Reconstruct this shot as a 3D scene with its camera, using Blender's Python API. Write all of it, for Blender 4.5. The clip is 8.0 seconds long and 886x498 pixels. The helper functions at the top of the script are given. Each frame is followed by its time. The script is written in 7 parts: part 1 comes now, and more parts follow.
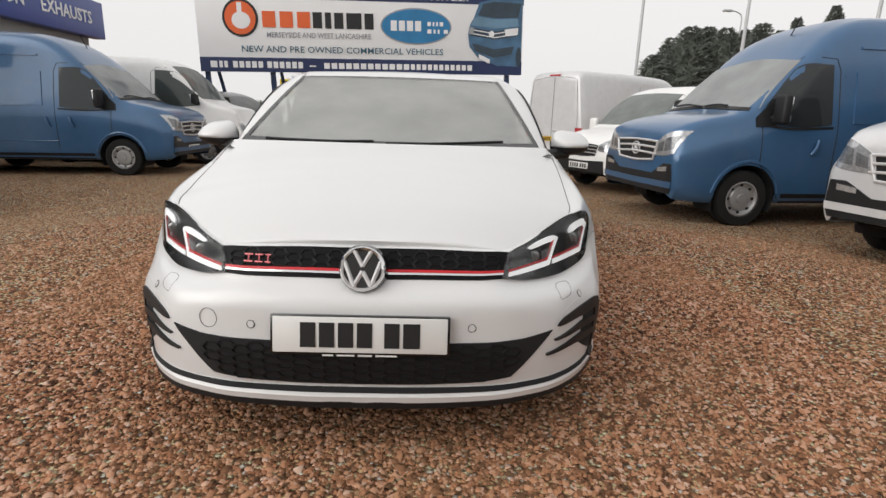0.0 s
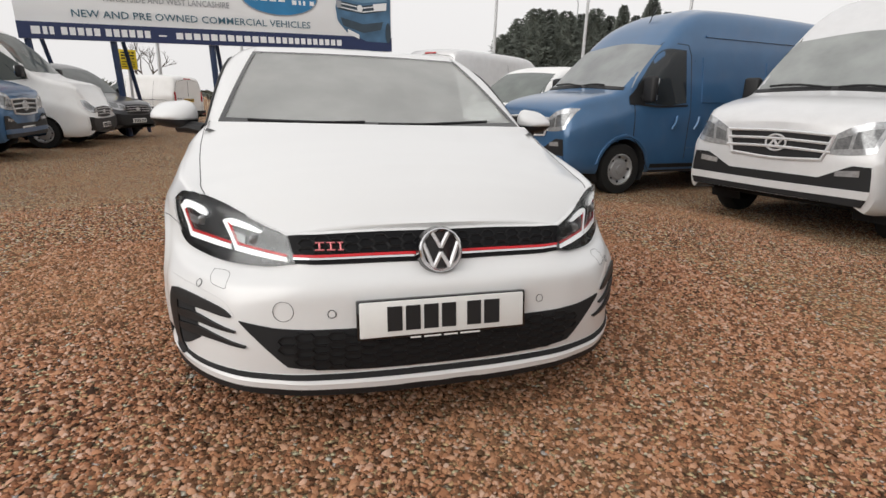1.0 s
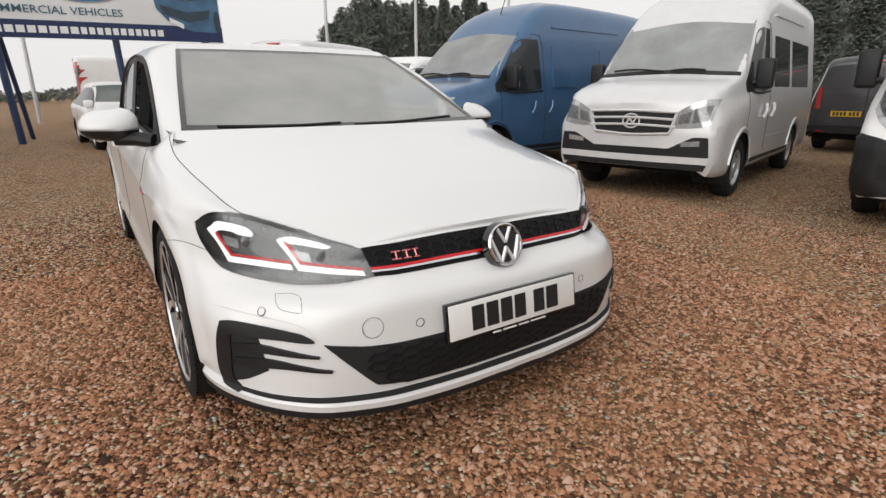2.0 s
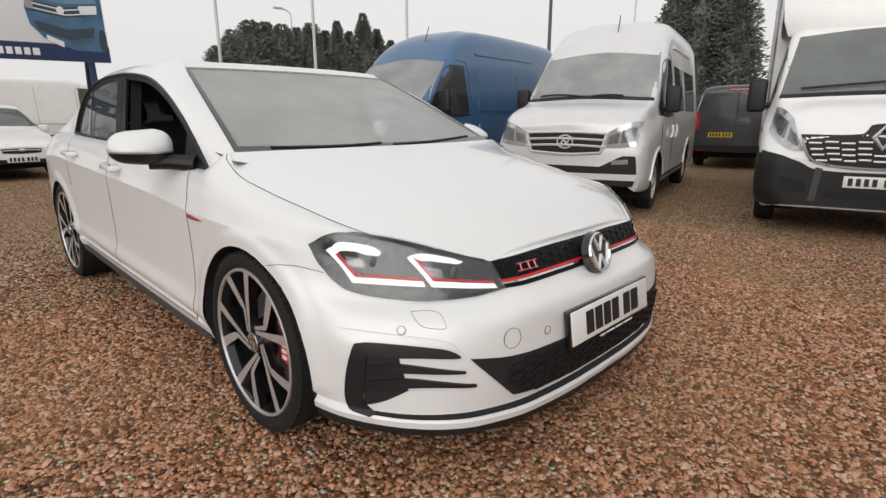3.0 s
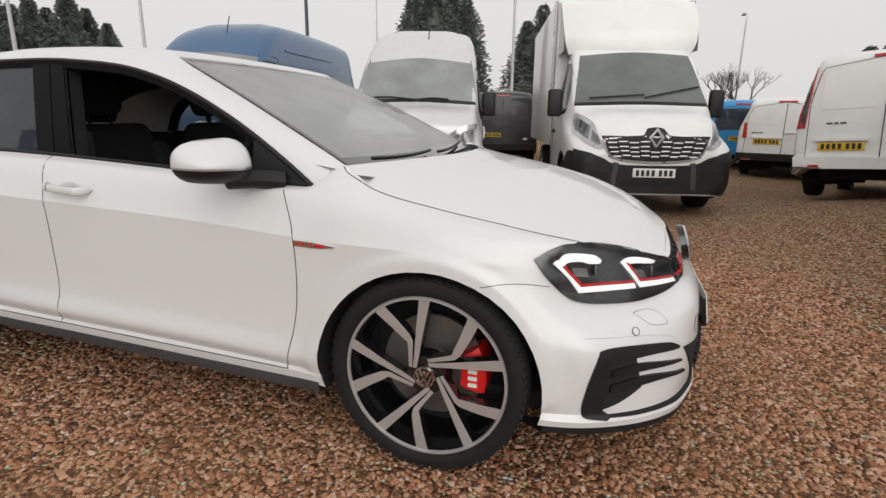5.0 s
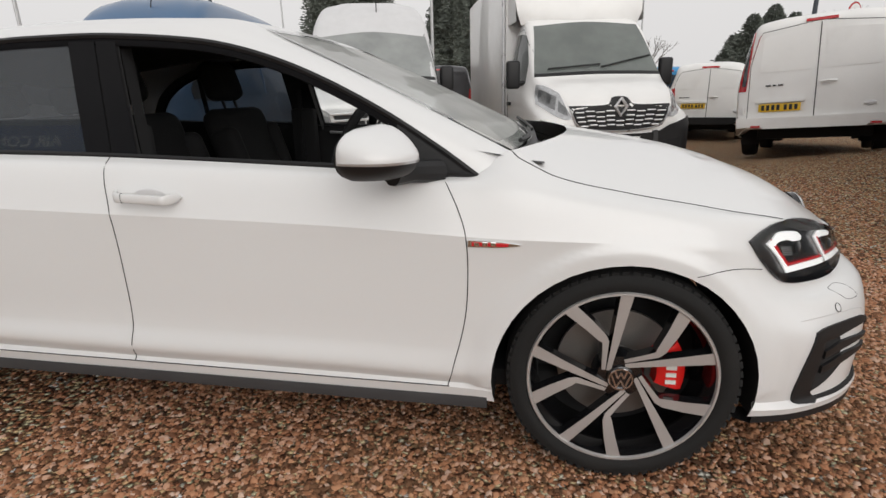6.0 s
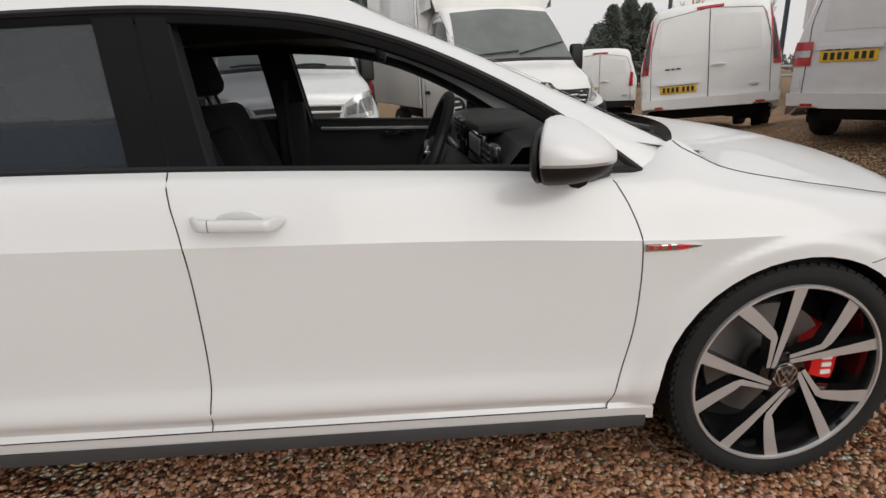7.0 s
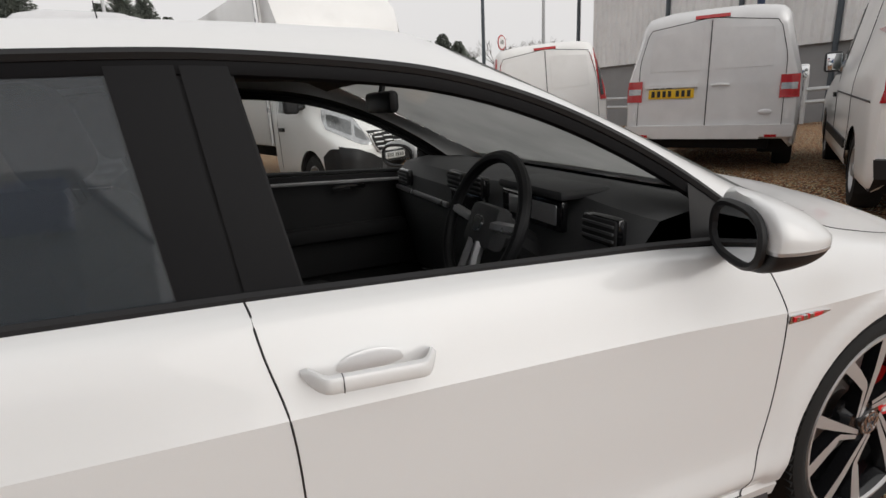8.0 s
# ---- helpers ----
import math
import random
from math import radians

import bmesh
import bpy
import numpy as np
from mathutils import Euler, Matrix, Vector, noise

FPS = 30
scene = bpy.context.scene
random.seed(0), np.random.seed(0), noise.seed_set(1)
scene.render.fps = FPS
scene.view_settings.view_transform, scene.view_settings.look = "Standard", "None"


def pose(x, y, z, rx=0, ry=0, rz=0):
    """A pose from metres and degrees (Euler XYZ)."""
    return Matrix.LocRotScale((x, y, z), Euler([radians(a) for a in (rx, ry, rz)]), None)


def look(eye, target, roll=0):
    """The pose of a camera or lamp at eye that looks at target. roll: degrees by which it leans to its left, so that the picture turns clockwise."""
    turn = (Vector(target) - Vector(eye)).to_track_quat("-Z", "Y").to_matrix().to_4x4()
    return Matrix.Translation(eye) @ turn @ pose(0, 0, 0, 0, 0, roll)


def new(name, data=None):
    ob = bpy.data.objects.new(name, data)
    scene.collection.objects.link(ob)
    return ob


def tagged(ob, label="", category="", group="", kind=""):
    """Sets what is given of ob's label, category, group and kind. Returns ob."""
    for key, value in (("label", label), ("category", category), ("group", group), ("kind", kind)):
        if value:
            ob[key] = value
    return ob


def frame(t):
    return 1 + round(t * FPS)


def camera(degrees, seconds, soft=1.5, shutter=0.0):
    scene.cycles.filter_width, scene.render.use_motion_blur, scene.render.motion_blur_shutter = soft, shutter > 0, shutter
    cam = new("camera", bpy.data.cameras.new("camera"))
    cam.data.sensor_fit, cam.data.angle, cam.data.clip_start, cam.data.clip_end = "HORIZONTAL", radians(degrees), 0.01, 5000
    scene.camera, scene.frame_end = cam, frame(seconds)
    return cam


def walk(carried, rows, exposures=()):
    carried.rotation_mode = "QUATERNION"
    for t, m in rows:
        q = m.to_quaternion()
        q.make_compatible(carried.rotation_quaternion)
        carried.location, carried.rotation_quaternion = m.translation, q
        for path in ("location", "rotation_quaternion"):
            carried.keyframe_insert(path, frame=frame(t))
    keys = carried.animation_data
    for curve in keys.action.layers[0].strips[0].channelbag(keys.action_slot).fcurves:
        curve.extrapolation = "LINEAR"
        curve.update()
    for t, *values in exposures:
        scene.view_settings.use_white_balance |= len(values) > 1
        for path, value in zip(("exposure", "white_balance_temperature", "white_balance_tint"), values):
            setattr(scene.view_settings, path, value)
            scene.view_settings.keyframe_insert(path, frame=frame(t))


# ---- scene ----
cam = camera(79.5, 8.0)
PATH = [
    (0, (0.201, -2.339, 1.066), (0.250, -0.398, 0.587), 1.71),
    (0.5, (-0.085, -2.262, 1.055), (0.140, -0.353, 0.501), 1.60),
    (1, (-0.447, -2.304, 1.064), (0.107, -0.460, 0.521), 1.89),
    (1.5, (-0.739, -2.199, 1.062), (0.023, -0.433, 0.515), 0.35),
    (1.7, (-0.869, -2.126, 1.088), (0.044, -0.446, 0.501), 0.36),
    (2.8, (-1.536, -1.738, 1.063), (-0.226, -0.306, 0.579), -0.71),
    (3, (-1.617, -1.639, 1.067), (-0.233, -0.280, 0.580), -0.05),
    (3.5, (-1.849, -1.418, 1.083), (-0.290, -0.253, 0.620), 0.95),
    (4, (-2.034, -1.138, 1.068), (-0.352, -0.148, 0.631), -0.76),
    (4.2, (-2.059, -1.017, 1.060), (-0.342, -0.093, 0.615), -1.05),
    (5.3, (-2.302, -0.264, 1.097), (-0.427, 0.221, 0.596), 0.21),
    (5.5, (-2.277, -0.102, 1.075), (-0.398, 0.348, 0.557), -1.09),
    (6, (-2.234, 0.285, 1.092), (-0.337, 0.567, 0.525), -1.34),
    (6.5, (-2.212, 0.662, 1.117), (-0.316, 0.680, 0.481), -1.50),
    (7, (-2.026, 0.966, 1.103), (-0.127, 0.836, 0.490), -2.57),
    (7.5, (-1.847, 1.320, 1.126), (-0.003, 0.841, 0.515), -4.42),
    (8, (-1.573, 1.498, 1.193), (0.204, 0.755, 0.656), -2.72),
]
walk(cam, [(t, look(eye, target, roll)) for t, eye, target, roll in PATH], [(0.0, 0.24), (1.5, 0.26), (3.0, 0.14), (4.0, 0.02), (5.5, 0.02), (6.5, 0.04), (7.5, 0.02), (8.0, 0.06)])

# ---- light: an overcast winter sky and a very soft sun behind it ----
world = bpy.data.worlds.new("overcast_sky")
scene.world = world
world.use_nodes = True
wn, wl = world.node_tree.nodes, world.node_tree.links
background = wn["Background"]
sky = wn.new("ShaderNodeTexSky")
sky.sky_type, sky.sun_disc = "NISHITA", False
sky.sun_elevation, sky.sun_rotation = radians(26), radians(243)
sky.dust_density, sky.air_density = 6.0, 1.0
grey = wn.new("ShaderNodeHueSaturation")
grey.inputs["Saturation"].default_value = 0.12
wl.new(sky.outputs[0], grey.inputs["Color"])
cloud = wn.new("ShaderNodeMixRGB")
cloud.inputs[0].default_value = 0.86
cloud.inputs[2].default_value = (7.4, 7.25, 7.2, 1)
wl.new(grey.outputs[0], cloud.inputs[1])
wl.new(cloud.outputs[0], background.inputs[0])
background.inputs[1].default_value = 0.110
sun = new("sun", bpy.data.lights.new("sun", "SUN"))
sun.data.energy, sun.data.angle, sun.data.color = 1.25, radians(60), (1.0, 0.97, 0.93)
sun.matrix_world = look((-9, -4.5, 5.0), (0, 0, 0))

from mathutils.bvhtree import BVHTree


# ---- materials ----
def ramp(nt, fac, stops):
    r = nt.nodes.new("ShaderNodeValToRGB")
    while len(r.color_ramp.elements) < len(stops):
        r.color_ramp.elements.new(0.5)
    for e, (p, c) in zip(r.color_ramp.elements, stops):
        e.position, e.color = p, (*c, 1)
    nt.links.new(fac, r.inputs[0])
    return r.outputs[0]


def noise_tex(nt, scale, detail=4, co=None):
    n = nt.nodes.new("ShaderNodeTexNoise")
    n.inputs["Scale"].default_value, n.inputs["Detail"].default_value = scale, detail
    if co is None:
        co = nt.nodes.new("ShaderNodeTexCoord").outputs["Object"]
    nt.links.new(co, n.inputs["Vector"])
    return n.outputs["Fac"]


def mat(name, col, rough=0.5, metal=0.0, vary=0.08, scale=6.0, fine=90.0, bump=0.0, coat=0.0, dirt=0.0, spec=0.5, even=False):
    m = bpy.data.materials.new(name)
    m.use_nodes = True
    nt = m.node_tree
    b = nt.nodes["Principled BSDF"]
    b.inputs["Roughness"].default_value, b.inputs["Metallic"].default_value = rough, metal
    b.inputs["Coat Weight"].default_value, b.inputs["Coat Roughness"].default_value = coat, 0.04
    b.inputs["Specular IOR Level"].default_value = spec
    co = nt.nodes.new("ShaderNodeTexCoord").outputs["Object"]
    n1, n2 = noise_tex(nt, scale, 5, co), noise_tex(nt, fine, 3, co)
    both = nt.nodes.new("ShaderNodeMath")
    both.operation = "MULTIPLY_ADD"
    both.inputs[1].default_value = 0.35
    nt.links.new(n2, both.inputs[0])
    nt.links.new(n1, both.inputs[2])
    lo, hi = [tuple(max(0, min(1, c * k)) for c in col) for k in (1 - vary, 1 + vary)]
    colour = ramp(nt, both.outputs[0], [(0.45, lo), (0.95, hi)])
    if dirt:
        mixer = nt.nodes.new("ShaderNodeMixRGB")
        mixer.inputs[2].default_value = (0.22, 0.17, 0.13, 1)
        spots = ramp(nt, noise_tex(nt, 3.1, 9, co), [(0.52, (0, 0, 0)), (0.8, (dirt, dirt, dirt))])
        nt.links.new(spots, mixer.inputs[0])
        nt.links.new(colour, mixer.inputs[1])
        colour = mixer.outputs[0]
    nt.links.new(colour, b.inputs["Base Color"])
    rr = nt.nodes.new("ShaderNodeMapRange")
    rr.inputs["To Min"].default_value, rr.inputs["To Max"].default_value = max(0.02, rough * 0.8), min(1, rough * 1.25)
    nt.links.new(n1, rr.inputs[0])
    if not even:
        nt.links.new(rr.outputs[0], b.inputs["Roughness"])
    if bump:
        bp = nt.nodes.new("ShaderNodeBump")
        bp.inputs["Strength"].default_value, bp.inputs["Distance"].default_value = 0.5, bump
        nt.links.new(n2, bp.inputs["Height"])
        nt.links.new(bp.outputs[0], b.inputs["Normal"])
    return m


def glass(name, tint, gloss=1.0, film=0.0, dust_glare=(0.62, 0.62, 0.60)):
    """A thin pane: what is behind it, tinted, and the sky's reflection by the angle."""
    m = bpy.data.materials.new(name)
    m.use_nodes = True
    nt = m.node_tree
    nt.nodes.remove(nt.nodes["Principled BSDF"])
    out = nt.nodes["Material Output"]
    t, g, x = nt.nodes.new("ShaderNodeBsdfTransparent"), nt.nodes.new("ShaderNodeBsdfGlossy"), nt.nodes.new("ShaderNodeMixShader")
    t.inputs[0].default_value = (*tint, 1)
    g.inputs["Roughness"].default_value = 0.02
    f = nt.nodes.new("ShaderNodeFresnel")
    f.inputs[0].default_value = 1.0 + 0.5 * gloss
    nt.links.new(f.outputs[0], x.inputs[0])
    nt.links.new(t.outputs[0], x.inputs[1])
    nt.links.new(g.outputs[0], x.inputs[2])
    last = x.outputs[0]
    if film:  # a pale film: dust, and sky glare put into a diffuse colour
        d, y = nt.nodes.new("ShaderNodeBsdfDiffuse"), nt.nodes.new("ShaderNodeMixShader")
        d.inputs[0].default_value = (*dust_glare, 1)
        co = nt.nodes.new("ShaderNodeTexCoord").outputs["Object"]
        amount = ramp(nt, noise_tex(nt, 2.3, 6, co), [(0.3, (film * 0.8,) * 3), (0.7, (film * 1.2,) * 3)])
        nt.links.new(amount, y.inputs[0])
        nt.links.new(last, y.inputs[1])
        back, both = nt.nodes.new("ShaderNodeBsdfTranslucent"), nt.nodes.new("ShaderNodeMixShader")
        back.inputs[0].default_value, both.inputs[0].default_value = (*dust_glare, 1), 0.35
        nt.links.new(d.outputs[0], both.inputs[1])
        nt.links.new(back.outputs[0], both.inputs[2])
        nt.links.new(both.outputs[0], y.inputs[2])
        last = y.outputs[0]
    nt.links.new(last, out.inputs[0])
    return m


def lit(name, col, strength):
    m = bpy.data.materials.new(name)
    m.use_nodes = True
    b = m.node_tree.nodes["Principled BSDF"]
    b.inputs["Base Color"].default_value = (*col, 1)
    b.inputs["Emission Color"].default_value, b.inputs["Emission Strength"].default_value = (*col, 1), strength
    return m


WHITE = mat("white_paint", (0.70, 0.703, 0.703), 0.28, vary=0.006, scale=1.5, coat=0.6, even=True)
VANWHITE = mat("white_van_paint", (0.80, 0.795, 0.78), 0.32, vary=0.03, scale=2, coat=0.4, dirt=0.10)
SILVER = mat("silver_paint", (0.66, 0.66, 0.665), 0.33, 0.2, vary=0.05, coat=0.5, dirt=0.06)
BLUE = mat("blue_metallic_paint", (0.045, 0.122, 0.245), 0.30, 0.25, vary=0.10, scale=2, coat=0.6, dirt=0.10)
CYAN = mat("bright_blue_paint", (0.02, 0.26, 0.56), 0.3, vary=0.06, coat=0.5, dirt=0.05)
DARKGREY = mat("dark_grey_paint", (0.045, 0.045, 0.05), 0.3, 0.2, vary=0.1, coat=0.5, dirt=0.15)
RED = mat("red_paint", (0.35, 0.03, 0.025), 0.35, vary=0.05, coat=0.4)
BLACK = mat("black_plastic", (0.012, 0.012, 0.013), 0.5, spec=0.35, vary=0.15, bump=0.0004, fine=400)
GREYPLASTIC = mat("grey_plastic", (0.045, 0.045, 0.047), 0.6, vary=0.15, bump=0.0004, fine=400)
GLOSSBLACK = mat("gloss_black", (0.008, 0.008, 0.009), 0.12, vary=0.05, coat=0.6)
# Near-black for hollows and undersides: their shade put into the colour.
VOID = mat("hollow_shade", (0.010, 0.010, 0.011), 0.9, vary=0.2)
RUBBER = mat("tyre_rubber", (0.013, 0.013, 0.013), 0.8, vary=0.2, bump=0.001, fine=160, dirt=0.05, spec=0.3)
MACHINED = mat("machined_alloy", (0.56, 0.55, 0.545), 0.36, 0.6, vary=0.04, fine=300, dirt=0.05)
STEEL = mat("painted_steel_rim", (0.42, 0.42, 0.42), 0.4, 0.5, vary=0.08, dirt=0.12)
CHROME = mat("chrome", (0.72, 0.72, 0.73), 0.10, 1.0, vary=0.03)
PILLAR = mat("satin_black_pillar", (0.010, 0.010, 0.011), 0.35, vary=0.08, spec=0.08)
MESHBLACK = mat("mesh_black", (0.010, 0.010, 0.011), 0.5, vary=0.1, spec=0.25)
BRIGHT = mat("bright_trim", (0.66, 0.66, 0.67), 0.35, 0.35, vary=0.04)
SATIN = mat("satin_silver", (0.55, 0.55, 0.56), 0.28, 0.7, vary=0.04)
CALIPER = mat("red_caliper", (0.62, 0.012, 0.01), 0.35, vary=0.1)
BADGEPINK = mat("red_silver_badge", (0.55, 0.16, 0.17), 0.25, 0.5, vary=0.05)
REDTRIM = mat("red_trim", (0.60, 0.012, 0.02), 0.3, vary=0.04)
DISC = mat("brake_disc", (0.22, 0.21, 0.20), 0.45, 0.8, vary=0.12, fine=200)
SEAT = mat("dark_cloth", (0.013, 0.013, 0.014), 0.92, vary=0.3, fine=500, bump=0.0006)
DASH = mat("soft_dashboard", (0.062, 0.063, 0.065), 0.6, vary=0.1, fine=600, bump=0.0003)
PLATEWHITE = mat("white_plate", (0.74, 0.74, 0.72), 0.35, vary=0.02)
PLATEYELLOW = mat("yellow_plate", (0.72, 0.45, 0.02), 0.35, vary=0.03)
INK = mat("black_print", (0.012, 0.012, 0.013), 0.5, vary=0.05)
LAMPRED = mat("red_lamp", (0.42, 0.012, 0.015), 0.12, vary=0.1, coat=0.8)
LAMPCLEAR = mat("clear_lamp", (0.50, 0.51, 0.52), 0.14, 0.55, vary=0.25, scale=30, coat=0.9)
SMOKED = mat("smoked_lamp", (0.040, 0.042, 0.045), 0.2, 0.3, vary=0.3, scale=25, coat=0.9)
LED = lit("daytime_led", (0.9, 0.9, 0.9), 0.35)
LENS = mat("lamp_lens", (0.20, 0.205, 0.21), 0.12, 0.4, vary=0.3, scale=40, coat=0.9)
# The stronger films also paint the sky's reflection into these panes.
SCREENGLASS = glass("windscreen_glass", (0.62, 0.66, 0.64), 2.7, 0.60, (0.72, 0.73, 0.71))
CLEARGLASS = glass("side_glass", (0.93, 0.95, 0.94), 0.42, 0.006)
TINTGLASS = glass("privacy_glass", (0.24, 0.25, 0.26), 1.3, 0.09, (0.48, 0.56, 0.64))
VANGLASS = glass("van_glass", (0.24, 0.28, 0.26), 2.0, 0.24, (0.58, 0.62, 0.60))
# VANGLASS with more film: sky reflection on tilted windscreens painted paler
GLAREGLASS = glass("glare_van_glass", (0.24, 0.28, 0.26), 2.0, 0.50, (0.66, 0.68, 0.67))
VANSIDE = glass("van_side_glass", (0.24, 0.28, 0.26), 1.2, 0.07, (0.5, 0.52, 0.52))
COVER = glass("lamp_cover", (0.93, 0.94, 0.94), 0.8)
MIRROR = mat("mirror_glass", (0.85, 0.86, 0.87), 0.02, 1.0, vary=0.0)


# ---- mesh tools ----
def part(name, bm, material, parent=None, label="", smooth=True, sharp=32):
    me = bpy.data.meshes.new(name)
    bm.normal_update()
    bm.to_mesh(me)
    bm.free()
    for m in material if isinstance(material, (list, tuple)) else [material]:
        me.materials.append(m)
    if smooth:
        me.shade_smooth()
        me.set_sharp_from_angle(angle=radians(sharp))
    ob = new(name, me)
    if parent is not None:
        ob.parent = parent
    if label:
        ob["label"] = label
    return ob


def empty(name, label, category, group="", kind="", m=None):
    ob = new(name)
    ob.empty_display_size = 0.1
    if m is not None:
        ob.matrix_world = m
    return tagged(ob, label, category, group, kind)


def add_box(bm, lo, hi, bevel=0.0, m=None, seg=2):
    made = bmesh.ops.create_cube(bm, size=1)["verts"]
    for v in made:
        v.co = Vector([(v.co[i] + 0.5) * (hi[i] - lo[i]) + lo[i] for i in range(3)])
    if bevel:
        edges = list({e for v in made for e in v.link_edges})
        made = list({v for f in bmesh.ops.bevel(bm, geom=edges, offset=bevel, segments=seg, affect="EDGES", profile=0.5)["faces"] for v in f.verts} | {v for v in made if v.is_valid})
    if m is not None:
        bmesh.ops.transform(bm, matrix=m, verts=made)
    return made


def box(name, lo, hi, material, parent=None, bevel=0.01, m=None, label="", seg=2):
    bm = bmesh.new()
    add_box(bm, lo, hi, bevel, m, seg)
    return part(name, bm, material, parent, label)


def add_tube(bm, pts, r, n=8, r2=None, caps=True):
    """A round bar along points, tapering from r to r2."""
    pts = [Vector(p) for p in pts]
    rings = []
    side = None
    for i, p in enumerate(pts):
        d = (pts[min(i + 1, len(pts) - 1)] - pts[max(i - 1, 0)]).normalized()
        if side is None:
            side = d.orthogonal().normalized()
        side = (side - d * side.dot(d)).normalized()
        up = d.cross(side)
        rad = r if r2 is None else r + (r2 - r) * i / (len(pts) - 1)
        rings.append([bm.verts.new(p + (side * math.cos(a) + up * math.sin(a)) * rad) for a in (2 * math.pi * k / n for k in range(n))])
    for a, b in zip(rings, rings[1:]):
        for k in range(n):
            bm.faces.new((a[k], a[(k + 1) % n], b[(k + 1) % n], b[k]))
    if caps:
        bm.faces.new(rings[0][::-1])
        bm.faces.new(rings[-1])


def tube(name, pts, r, material, parent=None, n=8, r2=None, label=""):
    bm = bmesh.new()
    add_tube(bm, pts, r, n, r2)
    return part(name, bm, material, parent, label)


def add_grid(bm, rows, close=False, flip=False):
    g = [[bm.verts.new(p) for p in row] for row in rows]
    for a, b in zip(g, g[1:]):
        n = len(a)
        for k in range(n if close else n - 1):
            q = (a[k], a[(k + 1) % n], b[(k + 1) % n], b[k])
            try:
                bm.faces.new(q[::-1] if flip else q)
            except ValueError:
                pass
    return g


def spline(pts, n):
    """n + 1 points along a smooth curve through the nodes, evenly by node length."""
    p = np.array(pts, float)
    d = np.r_[0, np.cumsum(np.linalg.norm(np.diff(p, axis=0), axis=1) ** 0.8)]
    out = []
    m = np.zeros_like(p)
    for i in range(len(p)):
        a, b = max(i - 1, 0), min(i + 1, len(p) - 1)
        m[i] = (p[b] - p[a]) / max(d[b] - d[a], 1e-9)
    for t in np.linspace(0, d[-1], n + 1):
        i = min(np.searchsorted(d, t, "right") - 1, len(p) - 2)
        h = d[i + 1] - d[i]
        u = (t - d[i]) / h
        out.append((2 * u**3 - 3 * u**2 + 1) * p[i] + (u**3 - 2 * u**2 + u) * h * m[i] + (-2 * u**3 + 3 * u**2) * p[i + 1] + (u**3 - u**2) * h * m[i + 1])
    return np.array(out)


def polyline(pts, n):
    p = np.array(pts, float)
    d = np.r_[0, np.cumsum(np.linalg.norm(np.diff(p, axis=0), axis=1))]
    t = np.linspace(0, d[-1], n + 1)
    return np.stack([np.interp(t, d, p[:, k]) for k in range(p.shape[1])], 1)


def revolve(bm, profile, axis_x=0.0, n=40):
    """Turns a profile of (x, r) about the x axis."""
    rows = [[(axis_x + x, r * math.cos(a), r * math.sin(a)) for a in (2 * math.pi * k / n for k in range(n))] for x, r in profile]
    add_grid(bm, rows, close=True)


class Skin:
    """A body's surface, on which trim, lamps and panes are laid."""

    def __init__(self, bm):
        self.tree = BVHTree.FromBMesh(bm)

    def at(self, p, off=0.0):
        q, n, _, _ = self.tree.find_nearest(Vector(p))
        if n.dot(Vector(p) - q) < 0 and (Vector(p) - q).length > 0.02:
            n = -n
        return q + n * off

    def along(self, p, d, off=0.0):
        q, n, _, _ = self.tree.ray_cast(Vector(p), Vector(d).normalized())
        if q is None:
            return self.at(p, off)
        return q + (n if n.dot(Vector(d)) < 0 else -n) * off


def laid(name, skin, upper, lower, material, parent, off=0.002, nu=16, nv=5, smooth=True, side=1, drop=0.004, way=None, label="", curved=True, m=None):
    """A thin panel between two curves, laid on a skin with its edges turned down to it. side -1: on the other side of the car."""
    a = (spline if curved and len(upper) > 2 else polyline)(upper, nu)
    b = (spline if curved and len(lower) > 2 else polyline)(lower, nu)
    bm = bmesh.new()
    rows, low = [], []
    for v in np.linspace(0, 1, nv + 1):
        row = []
        for p, q in zip(a, b):
            c = p + (q - p) * v
            c = Vector((c[0] * side, c[1], c[2]))
            w = Vector((way[0] * side, way[1], way[2])) if way else None
            row.append(skin.along(c - w * 1.0, w, off) if w else skin.at(c, off))
        rows.append(row)
    g = add_grid(bm, rows)
    rim = [*[r for r in g[0]], *[r[-1] for r in g[1:]], *g[-1][-2::-1], *[r[0] for r in g[-2:0:-1]]]
    bm.normal_update()
    outs = []
    for vtx in rim:
        n = vtx.normal
        base = skin.at(vtx.co, 0)
        d = vtx.co - base
        d = d.normalized() if d.length > 1e-5 else n
        outs.append(bm.verts.new(vtx.co - d * (off + drop)))
    for i in range(len(rim)):
        j = (i + 1) % len(rim)
        try:
            bm.faces.new((rim[i], rim[j], outs[j], outs[i]))
        except ValueError:
            pass
    bmesh.ops.remove_doubles(bm, verts=bm.verts, dist=1e-5)
    bmesh.ops.recalc_face_normals(bm, faces=bm.faces)
    return part(name, bm, material, parent, label, smooth, 50)


def line_on(name, skin, pts, material, parent, r=0.003, n=24, side=1, off=0.0, curved=True, label="", way=None):
    """A thin bar or seam that follows the skin."""
    c = (spline if curved and len(pts) > 2 else polyline)(pts, n)
    bm = bmesh.new()
    ps = []
    for p in c:
        q = Vector((p[0] * side, p[1], p[2]))
        if way:
            w = Vector((way[0] * side, way[1], way[2]))
            ps.append(skin.along(q - w, w, off))
        else:
            ps.append(skin.at(q, off))
    add_tube(bm, ps, r, 5)
    return part(name, bm, material, parent, label)


